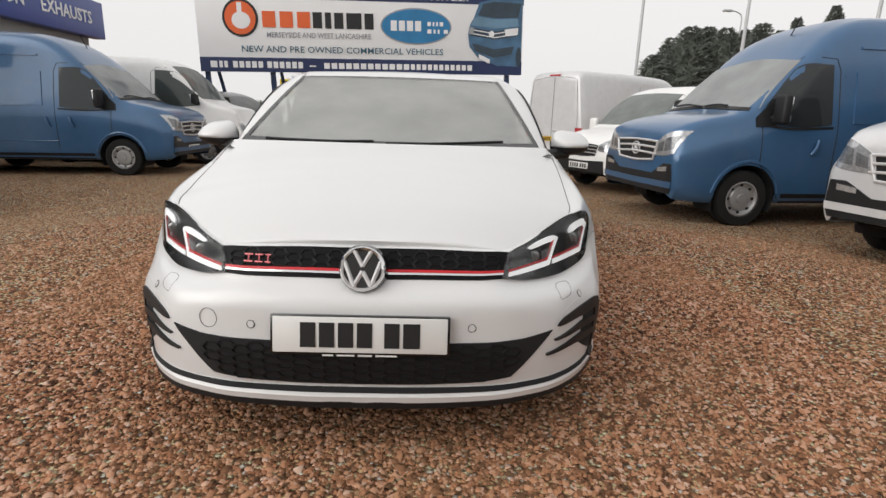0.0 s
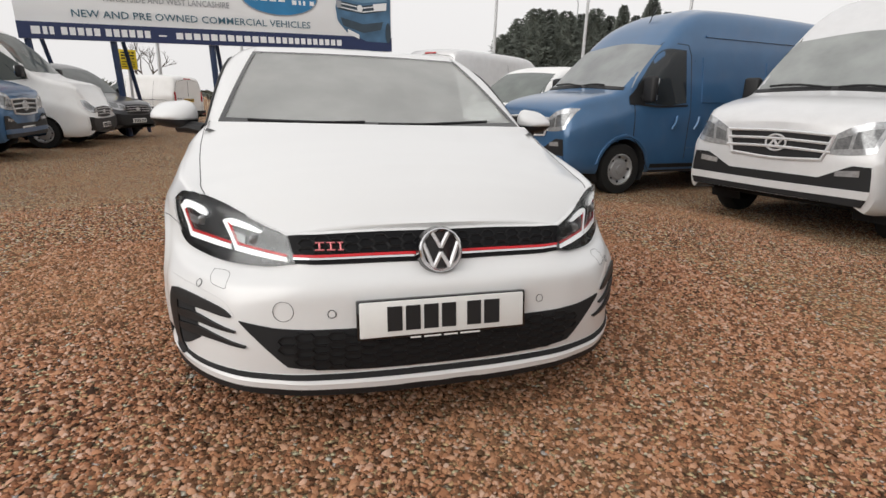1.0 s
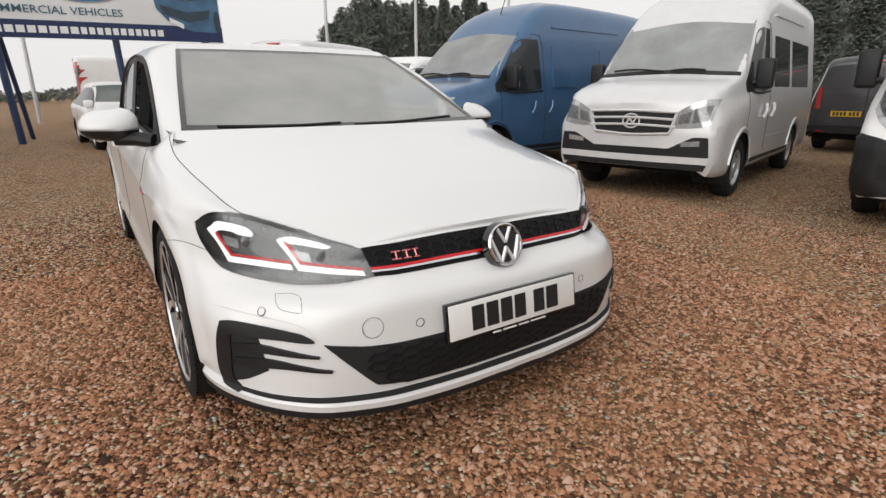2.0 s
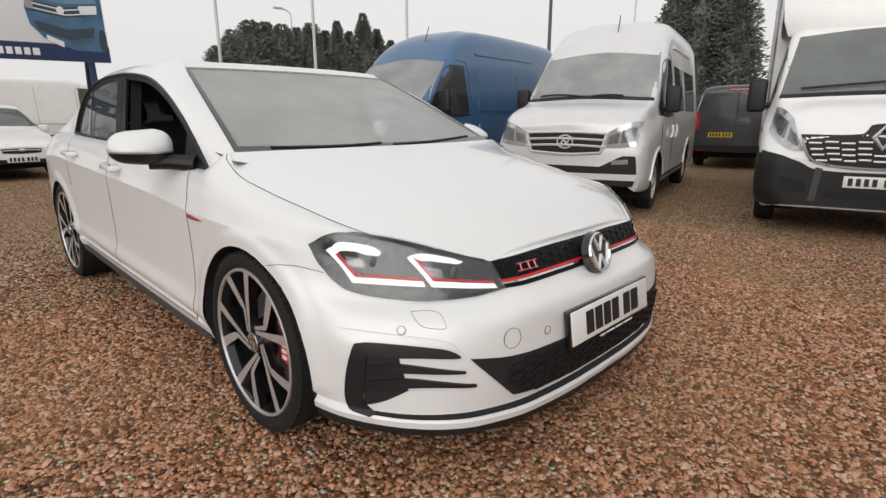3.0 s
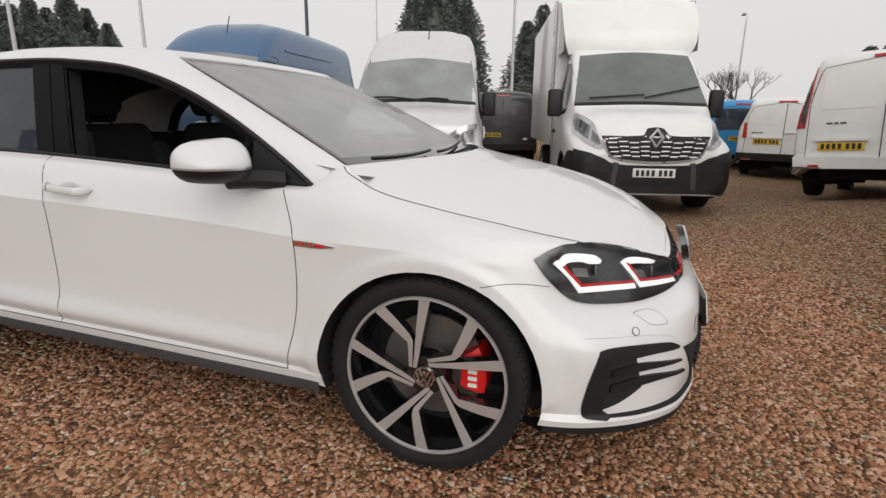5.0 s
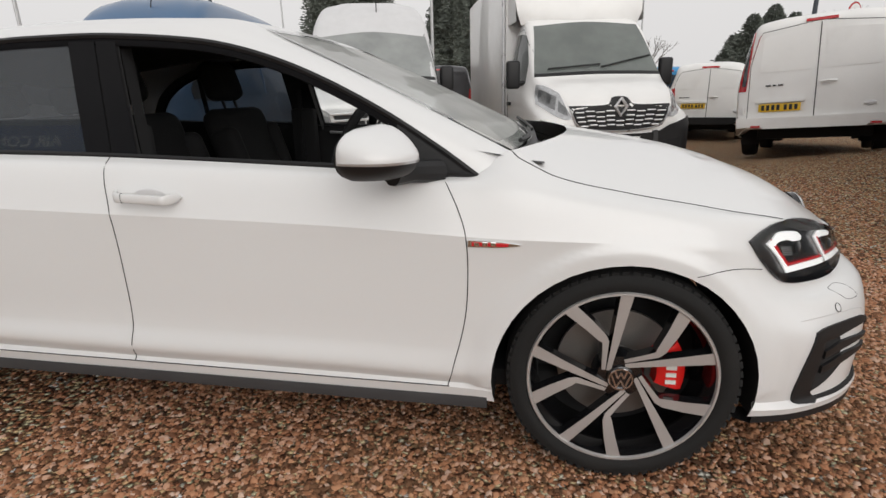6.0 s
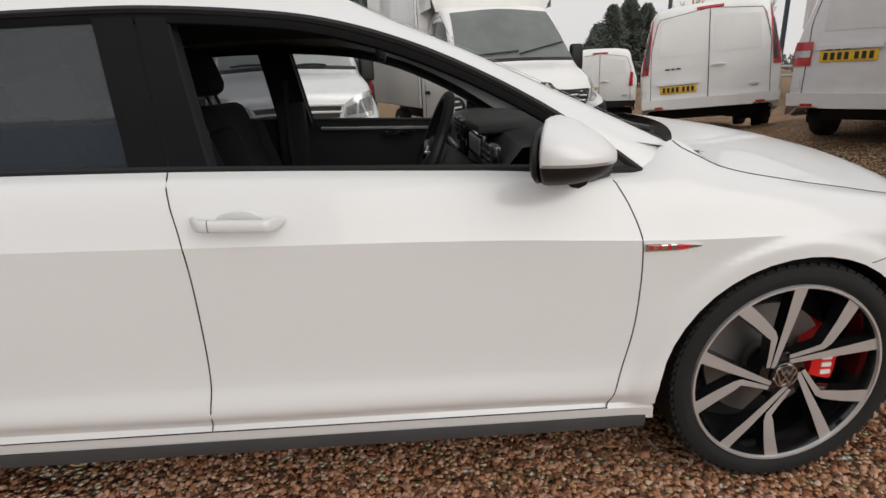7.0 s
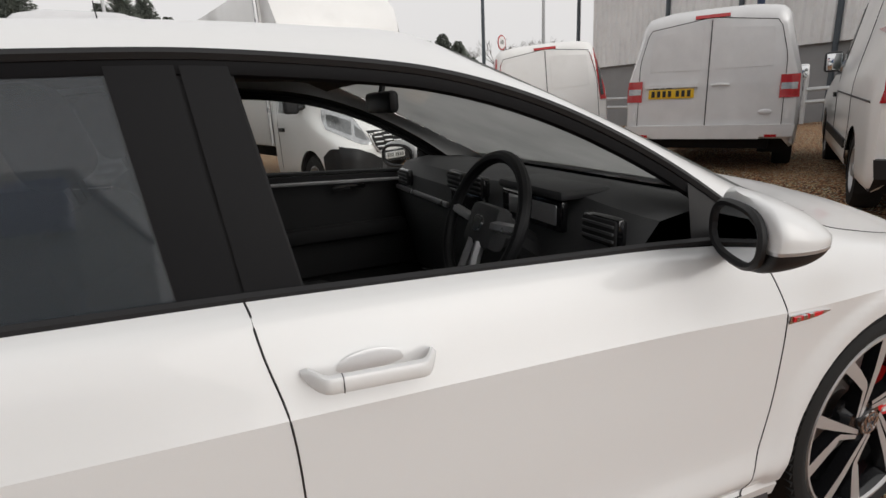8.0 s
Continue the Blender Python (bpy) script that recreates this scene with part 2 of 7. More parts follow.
def bars(parent, at, width, height, widths, material=INK, name="printed_bar", depth=0.003, m=None):
    """Print that is not spelled out: upright bars side by side. at: lower left corner in the x-z plane of the plate."""
    total, x = sum(widths), at[0]
    for k, w in enumerate(widths):
        w = w * width / total
        if k % 2 == 0:
            box(name, (x, at[1] - depth, at[2]), (x + w, at[1], at[2] + height), material, parent, 0, m)
        x += w


def lettering(name, text, size, material, parent=None, m=None, depth=0.003, width=None, bold=0.0, label=""):
    """Words as solid letters in the x-y plane, centred, with their faces towards +z."""
    cu = bpy.data.curves.new(name, "FONT")
    cu.body, cu.size, cu.extrude, cu.offset = text, size, depth, bold
    cu.align_x, cu.align_y, cu.resolution_u = "CENTER", "CENTER", 2
    tmp = new(name, cu)
    bpy.context.view_layer.update()
    me = bpy.data.meshes.new_from_object(tmp.evaluated_get(bpy.context.evaluated_depsgraph_get()))
    bpy.data.objects.remove(tmp)
    bpy.data.curves.remove(cu)
    if width:
        xs = [v.co.x for v in me.vertices]
        k = width / (max(xs) - min(xs))
        for v in me.vertices:
            v.co.x *= k
    me.materials.append(material)
    ob = new(name, me)
    if m is not None:
        ob.matrix_world = m
    if parent is not None:
        ob.parent = parent
        if m is not None:
            ob.matrix_local = m
    if label:
        ob["label"] = label
    return ob

# ---- the ground: one sheet of loose gravel, flat round the car and rising gently to the rows of vans ----
def smooth01(t):
    t = max(0.0, min(1.0, t))
    return t * t * (3 - 2 * t)


def ground_z(x, y):
    r = math.hypot(x * 0.95, (y - 0.8) * 0.8)
    west = -0.03 + 0.016 * (x - 4.9) - (0.055 if y < 1.5 else 0.004) * (y - 1.5)
    east = -0.19 + 0.14 * max(0.0, -1.4 - y) * smooth01((9.0 - x) / 4.0)
    u = smooth01((x + 2.0) / 3.0)
    rise = max(-0.28, min(0.2, west * (1 - u) + east * u))
    return rise * smooth01((r - 2.2) / 3.0)


def gravel_material(name, stones):
    m = bpy.data.materials.new(name)
    m.use_nodes = True
    nt = m.node_tree
    b = nt.nodes["Principled BSDF"]
    b.inputs["Roughness"].default_value = 0.85
    b.inputs["Specular IOR Level"].default_value = 0.2
    co = nt.nodes.new("ShaderNodeTexCoord").outputs["Object"]
    tones = [(0.0, (0.045, 0.023, 0.014)), (0.26, (0.178, 0.079, 0.043)), (0.5, (0.40, 0.178, 0.095)), (0.72, (0.49, 0.26, 0.15)), (0.9, (0.56, 0.335, 0.235)), (1.0, (0.62, 0.45, 0.355))]
    if stones:
        pick = nt.nodes.new("ShaderNodeNewGeometry").outputs["Random Per Island"]
        colour = ramp(nt, pick, tones)
    else:
        vor = nt.nodes.new("ShaderNodeTexVoronoi")
        vor.inputs["Scale"].default_value = 54.0
        warp = nt.nodes.new("ShaderNodeMixRGB")
        warp.inputs[0].default_value = 0.012
        nz = nt.nodes.new("ShaderNodeTexNoise")
        nz.inputs["Scale"].default_value = 80
        nt.links.new(co, nz.inputs["Vector"])
        nt.links.new(co, warp.inputs[1])
        nt.links.new(nz.outputs["Color"], warp.inputs[2])
        nt.links.new(warp.outputs[0], vor.inputs["Vector"])
        sep = nt.nodes.new("ShaderNodeSeparateColor")
        nt.links.new(vor.outputs["Color"], sep.inputs[0])
        colour = ramp(nt, sep.outputs[0], [(p, tuple(min(0.75, v * k) for v, k in zip(c, (2.45, 2.2, 2.1)))) for p, c in tones])
        # shade between the stones, painted in as dark cell edges
        gap_shade = ramp(nt, vor.outputs["Distance"], [(0.0, (1.15, 1.15, 1.15)), (0.36, (0.95, 0.95, 0.95)), (0.66, (0.14, 0.12, 0.11))])
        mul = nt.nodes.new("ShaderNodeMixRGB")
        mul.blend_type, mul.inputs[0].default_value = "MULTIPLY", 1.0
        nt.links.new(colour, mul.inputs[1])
        nt.links.new(gap_shade, mul.inputs[2])
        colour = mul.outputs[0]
        bp = nt.nodes.new("ShaderNodeBump")
        bp.invert = True
        bp.inputs["Strength"].default_value, bp.inputs["Distance"].default_value = 1.0, 0.03
        nt.links.new(vor.outputs["Distance"], bp.inputs["Height"])
        nt.links.new(bp.outputs[0], b.inputs["Normal"])
    # broad patches of dust and worn tracks
    big = nt.nodes.new("ShaderNodeMixRGB")
    big.inputs[2].default_value = (0.42, 0.24, 0.125, 1)
    patch = ramp(nt, noise_tex(nt, 0.55, 6, co), [(0.45, (0, 0, 0)), (0.75, (0.42, 0.42, 0.42))])
    nt.links.new(patch, big.inputs[0])
    nt.links.new(colour, big.inputs[1])
    nt.links.new(big.outputs[0], b.inputs["Base Color"])
    return m


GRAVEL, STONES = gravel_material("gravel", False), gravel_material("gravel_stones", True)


def build_ground():
    near = np.arange(-14, 14.01, 0.35)
    far = np.array([16, 19, 23, 28, 35, 45, 60, 90, 150, 300, 700], float)
    ax = np.r_[-far[::-1], near, far]
    bm = bmesh.new()
    add_grid(bm, [[(x, y, ground_z(x, y)) for x in ax] for y in ax])
    bmesh.ops.recalc_face_normals(bm, faces=bm.faces)
    if sum(f.normal.z for f in bm.faces) < 0:
        bmesh.ops.reverse_faces(bm, faces=bm.faces)
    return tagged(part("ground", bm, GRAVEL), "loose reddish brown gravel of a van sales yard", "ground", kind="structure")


build_ground()


def build_stones():
    """Loose stones on the sheet round the car: one mesh of small eight-cornered lumps."""
    rng = np.random.default_rng(7)
    spots = []
    for (x0, x1, y0, y1), per in (((-2.0, 2.2, -1.9, 1.9), 4800), ((-3.2, 4.5, -3.0, 3.4), 1000)):
        n = int((x1 - x0) * (y1 - y0) * per)
        spots.append(np.c_[rng.uniform(x0, x1, n), rng.uniform(y0, y1, n)])
    xy = np.concatenate(spots)
    n = len(xy)
    size = rng.gamma(6, 0.0010, n) + 0.0022
    ring = np.array([[math.cos(a), math.sin(a), 0] for a in np.arange(6) * math.pi / 3])
    unit = np.r_[ring, ring[[0, 2, 4]] * 0.6 + [0, 0, 0.65]]
    faces = np.array([[0, 1, 6], [1, 2, 6], [2, 7, 6], [2, 3, 7], [3, 4, 7], [4, 8, 7], [4, 5, 8], [5, 0, 8], [0, 6, 8], [6, 7, 8]])
    k = len(unit)
    turn = rng.uniform(0, 2 * math.pi, n)
    v = unit[None] * rng.uniform(0.65, 1.3, (n, k, 3)) * size[:, None, None]
    v[:, :, 0] *= rng.uniform(0.8, 1.5, n)[:, None]
    c, s = np.cos(turn)[:, None], np.sin(turn)[:, None]
    tilt = rng.uniform(-0.5, 0.5, (n, 2))
    x, y = v[:, :, 0] * c - v[:, :, 1] * s, v[:, :, 0] * s + v[:, :, 1] * c
    z = v[:, :, 2] + x * tilt[:, :1] + y * tilt[:, 1:]
    h = np.array([ground_z(a, b) for a, b in xy]) - size * 0.1
    v = np.stack([x + xy[:, :1], y + xy[:, 1:], z + h[:, None]], 2).reshape(-1, 3)
    f = (faces[None] + (np.arange(n) * k)[:, None, None]).reshape(-1, 3)
    me = bpy.data.meshes.new("gravel_stones")
    me.vertices.add(len(v))
    me.vertices.foreach_set("co", v.ravel())
    me.loops.add(f.size)
    me.loops.foreach_set("vertex_index", f.ravel().astype(np.int32))
    me.polygons.add(len(f))
    me.polygons.foreach_set("loop_start", np.arange(0, f.size, 3, dtype=np.int32))
    me.update(calc_edges=True)
    me.validate()
    me.materials.append(STONES)
    return tagged(new("gravel_stones", me), "loose reddish brown and grey gravel stones on the yard", "gravel", kind="stuff")


build_stones()

# ---- the white hot hatch: front axle at the origin, nose towards -y ----
car = empty("hatchback_car", "clean white five-door hot hatch with black trim parked on gravel", "car")

# feature lines of one side, from the middle of the nose round the corner and back to the tail
LIP = [(0, -0.838, 0.196), (0.2, -0.834, 0.196), (0.4, -0.814, 0.198), (0.5, -0.788, 0.2), (0.62, -0.735, 0.203), (0.73, -0.632, 0.207), (0.815, -0.49, 0.211), (0.852, -0.36, 0.214), (0.858, -0.18, 0.21), (0.862, 0, 0.21), (0.862, 0.2, 0.212), (0.86, 0.31, 0.214), (0.862, 0.42, 0.226), (0.868, 0.8, 0.246), (0.872, 1.46, 0.268), (0.868, 2.2, 0.286), (0.862, 2.62, 0.276), (0.85, 3, 0.24), (0.79, 3.25, 0.26), (0.6, 3.36, 0.27), (0, 3.4, 0.27)]
EDGE = [(0, -0.843, 0.217), (0.2, -0.839, 0.217), (0.4, -0.819, 0.218), (0.5, -0.793, 0.22), (0.62, -0.74, 0.223), (0.73, -0.637, 0.227), (0.82, -0.493, 0.231), (0.858, -0.36, 0.236), (0.866, -0.18, 0.245), (0.87, 0, 0.25), (0.871, 0.2, 0.252), (0.872, 0.31, 0.254), (0.873, 0.42, 0.264), (0.878, 0.8, 0.28), (0.882, 1.46, 0.303), (0.878, 2.2, 0.322), (0.87, 2.62, 0.31), (0.855, 3, 0.29), (0.795, 3.25, 0.29), (0.605, 3.365, 0.29), (0, 3.405, 0.29)]
STEP = [(0, -0.826, 0.246), (0.2, -0.822, 0.246), (0.4, -0.803, 0.246), (0.5, -0.778, 0.247), (0.62, -0.724, 0.249), (0.73, -0.622, 0.25), (0.81, -0.482, 0.25), (0.85, -0.355, 0.255), (0.86, -0.18, 0.265), (0.864, 0, 0.27), (0.866, 0.2, 0.272), (0.867, 0.31, 0.274), (0.868, 0.42, 0.278), (0.872, 0.8, 0.296), (0.876, 1.46, 0.318), (0.872, 2.2, 0.338), (0.868, 2.62, 0.325), (0.853, 3, 0.31), (0.793, 3.25, 0.31), (0.603, 3.363, 0.31), (0, 3.403, 0.31)]
LOW = [(0, -0.84, 0.33), (0.2, -0.836, 0.33), (0.4, -0.815, 0.33), (0.5, -0.788, 0.33), (0.62, -0.731, 0.33), (0.73, -0.62, 0.33), (0.822, -0.481, 0.33), (0.856, -0.355, 0.335), (0.872, -0.18, 0.34), (0.878, 0, 0.345), (0.88, 0.2, 0.348), (0.881, 0.31, 0.35), (0.886, 0.42, 0.322), (0.893, 0.8, 0.34), (0.896, 1.46, 0.362), (0.892, 2.2, 0.385), (0.884, 2.62, 0.39), (0.865, 3, 0.41), (0.8, 3.26, 0.4), (0.61, 3.38, 0.4), (0, 3.42, 0.4)]
MID = [(0, -0.835, 0.44), (0.2, -0.831, 0.44), (0.4, -0.81, 0.44), (0.5, -0.785, 0.44), (0.62, -0.727, 0.44), (0.73, -0.608, 0.445), (0.828, -0.478, 0.45), (0.857, -0.35, 0.455), (0.87, -0.18, 0.46), (0.876, 0, 0.46), (0.877, 0.2, 0.465), (0.879, 0.31, 0.44), (0.879, 0.42, 0.4), (0.881, 0.8, 0.412), (0.882, 1.46, 0.432), (0.884, 2.2, 0.45), (0.88, 2.62, 0.47), (0.868, 3, 0.51), (0.805, 3.265, 0.51), (0.615, 3.39, 0.51), (0, 3.425, 0.51)]
HIGH = [(0, -0.825, 0.52), (0.2, -0.82, 0.52), (0.4, -0.798, 0.518), (0.5, -0.768, 0.515), (0.62, -0.693, 0.512), (0.73, -0.563, 0.512), (0.81, -0.433, 0.52), (0.848, -0.33, 0.535), (0.868, -0.18, 0.56), (0.876, 0, 0.57), (0.877, 0.2, 0.575), (0.879, 0.31, 0.58), (0.883, 0.42, 0.58), (0.8845, 0.8, 0.59), (0.8845, 1.46, 0.6), (0.8885, 2.2, 0.615), (0.88, 2.62, 0.62), (0.868, 3, 0.62), (0.807, 3.26, 0.62), (0.617, 3.385, 0.62), (0, 3.42, 0.62)]
LAMPLOW = [(0, -0.772, 0.572), (0.2, -0.766, 0.572), (0.4, -0.742, 0.57), (0.5, -0.694, 0.557), (0.62, -0.606, 0.548), (0.73, -0.478, 0.552), (0.8, -0.375, 0.575), (0.84, -0.29, 0.61), (0.868, -0.18, 0.635), (0.877, 0, 0.645), (0.88, 0.2, 0.65), (0.883, 0.31, 0.652), (0.886, 0.42, 0.655), (0.886, 0.8, 0.665), (0.886, 1.46, 0.675), (0.889, 2.2, 0.69), (0.888, 2.62, 0.7), (0.868, 3, 0.71), (0.807, 3.25, 0.71), (0.617, 3.37, 0.71), (0, 3.405, 0.71)]
CREASE = [(0, -0.745, 0.62), (0.2, -0.74, 0.62), (0.4, -0.718, 0.615), (0.485, -0.675, 0.61), (0.61, -0.582, 0.62), (0.72, -0.455, 0.645), (0.785, -0.36, 0.672), (0.828, -0.275, 0.69), (0.862, -0.18, 0.7), (0.878, 0, 0.708), (0.886, 0.2, 0.714), (0.888, 0.31, 0.718), (0.889, 0.42, 0.724), (0.889, 0.8, 0.749), (0.888, 1.46, 0.775), (0.886, 2.2, 0.802), (0.882, 2.62, 0.814), (0.868, 3, 0.8), (0.8, 3.235, 0.8), (0.61, 3.35, 0.8), (0, 3.385, 0.8)]
SHOULDER = [(0, -0.716, 0.664), (0.2, -0.712, 0.663), (0.4, -0.698, 0.656), (0.465, -0.675, 0.655), (0.605, -0.555, 0.7), (0.7, -0.452, 0.728), (0.762, -0.375, 0.745), (0.79, -0.28, 0.757), (0.813, -0.18, 0.77), (0.833, 0, 0.795), (0.842, 0.2, 0.825), (0.845, 0.31, 0.845), (0.841, 0.42, 0.851), (0.841, 0.8, 0.872), (0.839, 1.46, 0.902), (0.835, 2.2, 0.922), (0.828, 2.62, 0.931), (0.807, 3, 0.925), (0.74, 3.15, 0.925), (0.55, 3.25, 0.925), (0, 3.29, 0.925)]
TOP = [(0, -0.7, 0.669), (0.2, -0.697, 0.668), (0.4, -0.684, 0.661), (0.46, -0.664, 0.66), (0.6, -0.545, 0.705), (0.69, -0.445, 0.733), (0.722, -0.37, 0.75), (0.734, -0.28, 0.765), (0.747, -0.18, 0.785), (0.768, 0, 0.82), (0.781, 0.2, 0.87), (0.757, 0.309, 0.935), (0.797, 0.42, 0.871), (0.8, 0.8, 0.897), (0.795, 1.46, 0.93), (0.785, 2.2, 0.951), (0.775, 2.62, 0.959), (0.745, 3, 0.95), (0.68, 3.1, 0.95), (0.5, 3.18, 0.95), (0, 3.22, 0.95)]
GROUPS = [[LIP, EDGE], [EDGE, STEP], [STEP, LOW, MID, HIGH, LAMPLOW, CREASE], [CREASE, SHOULDER, TOP]]
SUBS = {0: [1], 1: [2], 2: [5, 6, 5, 4, 5], 3: [8, 4]}


def hermite(p, d, t):
    m = np.array([(p[min(i + 1, len(p) - 1)] - p[max(i - 1, 0)]) / (d[min(i + 1, len(p) - 1)] - d[max(i - 1, 0)]) for i in range(len(p))])
    i = min(np.searchsorted(d, t, "right") - 1, len(p) - 2)
    h, u = d[i + 1] - d[i], (t - d[i]) / (d[i + 1] - d[i])
    return (2 * u**3 - 3 * u**2 + 1) * p[i] + (u**3 - 2 * u**2 + u) * h * m[i] + (-2 * u**3 + 3 * u**2) * p[i + 1] + (u**3 - u**2) * h * m[i + 1]


def shell_rows():
    ref = np.array(MID, float)
    d = np.r_[0, np.cumsum(np.linalg.norm(np.diff(ref, axis=0), axis=1))]
    ts = [0.0]
    for i in range(len(d) - 1):
        n = max(3, int((d[i + 1] - d[i]) / 0.022))
        ts += list(d[i] + (d[i + 1] - d[i]) * np.arange(1, n + 1) / n)
    lines = {id(r): np.array([hermite(np.array(r, float), d, t) for t in ts]) for g in GROUPS for r in g}
    cols = []
    for j in range(len(ts)):
        col = []
        for gi, g in enumerate(GROUPS):
            p = np.array([lines[id(r)][j] for r in g])
            dd = np.r_[0, np.cumsum(np.maximum(np.linalg.norm(np.diff(p, axis=0), axis=1), 0.004))]
            for k in range(len(g) - 1):
                for q in range(SUBS[gi][k]):
                    col.append(hermite(p, dd, dd[k] + (dd[k + 1] - dd[k]) * q / SUBS[gi][k]) if len(g) > 2 else p[k] + (p[k + 1] - p[k]) * q / SUBS[gi][k])
        col.append(lines[id(GROUPS[-1][-1])][j])
        cols.append(col)
    return cols


ARCHES = ((0.0, 0.297, 0.357), (2.626, 0.300, 0.352))


def cut_arch(bm, cy, cz, rad, n=44):
    for k in range(n):
        a = 2 * math.pi * (k + 0.5) / n
        no = Vector((0, math.cos(a), math.sin(a)))
        co = Vector((0.8, cy, cz)) + no * rad * math.cos(math.pi / n)
        fs = [f for f in bm.faces if f.calc_center_median().x > 0.5 and (f.calc_center_median() - co).yz.length < 0.06]
        geom = list({*fs, *(e for f in fs for e in f.edges), *(v for f in fs for v in f.verts)})
        if geom:
            bmesh.ops.bisect_plane(bm, geom=geom, plane_co=co, plane_no=no, dist=1e-5)
    gone = [f for f in bm.faces if f.calc_center_median().x > 0.5 and math.hypot(f.calc_center_median().y - cy, f.calc_center_median().z - cz) < rad * 0.9985]
    bmesh.ops.delete(bm, geom=gone, context="FACES")


def side_x(y, z):
    """The side of the glasshouse."""
    return 0.800 - 0.165 * (z - 0.88) - 0.08 * (z - 0.88) ** 2 - 0.006 * max(0, (1 - y) / 0.6) ** 2 - 0.02 * max(0, y - 1.9) ** 2


def screen_point(lam, v):
    out = 1 - lam * lam
    base = Vector((0.728 * lam, 0.306 - 0.060 * out, 0.926 + -0.010 * out))
    top = Vector((0.579 * lam, 1.129 - 0.000 * out, 1.313 + 0.010 * out))
    return base.lerp(top, v) + Vector((0, 0.017, 0.017)) * math.sin(math.pi * v)


RAIL = [tuple(screen_point(1, v)) for v in (0, .2, .4, .6, .8, 1)] + [(0.593, 1.30, 1.325), (0.603, 1.55, 1.331), (0.609, 1.85, 1.325), (.622, 2.2, 1.290), (.625, 2.5, 1.245), (.640, 2.72, 1.17), (.685, 2.92, 1.04), (.745, 3.0, .955)]
DLO = [(.400, .870), (.488, .934), (.640, 1.032), (.79, 1.113), (.934, 1.176), (1.08, 1.222), (1.22, 1.248), (1.483, 1.269), (1.684, 1.270), (1.86, 1.264), (2.05, 1.238), (2.22, 1.182), (2.35, 1.09), (2.437, .957)]
BELT = [(.400, .870), (.733, .894), (1.1, .911), (1.48, .929), (1.785, .939), (2.2, .947), (2.437, .962)]


def belt_z(y):
    return float(np.interp(y, [b[0] for b in BELT], [b[1] for b in BELT]))


def dlo_z(y):
    return float(np.interp(y, [b[0] for b in DLO], [b[1] for b in DLO]))


def on_side(y, z, off=0.0, side=-1):
    return Vector((side * (side_x(y, z) + off), y, z))


def build_shell():
    cols = shell_rows()
    bm = bmesh.new()
    mark = bm.verts.layers.int.new("crease")
    g = add_grid(bm, cols)
    for col in g:
        for k in (0, 1, 3, 28):
            if k < 28 or col[k].co.y > -0.1:
                col[k][mark] = 1
    for v in bm.verts:  # flared lips round the wheels
        for cy, cz, rad in ARCHES:
            r = math.hypot(v.co.y - cy, v.co.z - cz)
            if v.co.x > 0.7 and r < rad + 0.08 and v.co.z > 0.27:
                v.co.x += 0.012 * smooth01((rad + 0.060 - r) / 0.026)
    for a in ARCHES:
        cut_arch(bm, *a)
    bmesh.ops.remove_doubles(bm, verts=bm.verts, dist=2e-4)
    bmesh.ops.recalc_face_normals(bm, faces=bm.faces)
    if sum(f.normal.x for f in bm.faces) < 0:
        bmesh.ops.reverse_faces(bm, faces=bm.faces)
    other = bmesh.ops.duplicate(bm, geom=bm.verts[:] + bm.edges[:] + bm.faces[:])["geom"]
    for v in other:
        if isinstance(v, bmesh.types.BMVert):
            v.co.x *= -1
    bmesh.ops.reverse_faces(bm, faces=[f for f in other if isinstance(f, bmesh.types.BMFace)])
    bmesh.ops.remove_doubles(bm, verts=[v for v in bm.verts if abs(v.co.x) < 1e-4], dist=2e-4)
    return bm


def region(c):
    side = "r" if c.x < 0 else "l"
    y, z = c.y, c.z
    sill = 0.266 + 0.036 * max(0, y - 0.4)
    if y < -0.2 and (z < 0.60 or abs(c.x) < 0.44) or (y < -0.3 and z < 0.585):
        return "front_bumper"
    if y > 2.9 or (y > 2.62 and z < 0.55):
        return "rear_bumper"
    if 0.36 < y < 2.30 and z < sill:
        return "sill_" + side
    if y < 0.43:
        return "front_wing_" + side
    if y < 1.46:
        return "front_door_" + side
    return "rear_door_" + side if y < 2.27 else "rear_wing_" + side


def split_shell(bm):
    bm.normal_update()
    bm.verts.ensure_lookup_table()
    mark = bm.verts.layers.int["crease"]
    keep = {}
    for f in bm.faces:
        keep.setdefault(region(f.calc_center_median()), []).append(f)
    made = {}
    for key, faces in keep.items():
        ids, verts = {}, []
        for f in faces:
            for v in f.verts:
                if v not in ids:
                    ids[v] = len(verts)
                    verts.append(v)
        name = key[:-2] if key[-2] == "_" else key
        me = bpy.data.meshes.new(name)
        me.from_pydata([v.co[:] for v in verts], [], [[ids[v] for v in f.verts] for f in faces])
        me.materials.append(WHITE)
        me.shade_smooth()
        loops = []
        for f in faces:
            for v in f.verts:
                if v[mark]:  # keeps the pressed lines crisp
                    up = f.calc_center_median().z > v.co.z
                    n = sum((q.normal * q.calc_area() for q in v.link_faces if (q.calc_center_median().z > v.co.z) == up), Vector())
                    loops.append(n.normalized()[:])
                else:
                    loops.append(v.normal[:])
        me.normals_split_custom_set(loops)
        ob = new(name, me)
        ob.parent = car
        made[key] = ob
    return made


shell = build_shell()
skin = Skin(shell)
panels = split_shell(shell)
shell.free()


CROWN = [(-.75, .672), (-.70, .688), (-.674, .704), (-.62, .744), (-.55, .783), (-.42, .834), (-.31, .866), (-.17, .897), (-.04, .920), (.11, .944), (.20, .957), (.31, .965)]


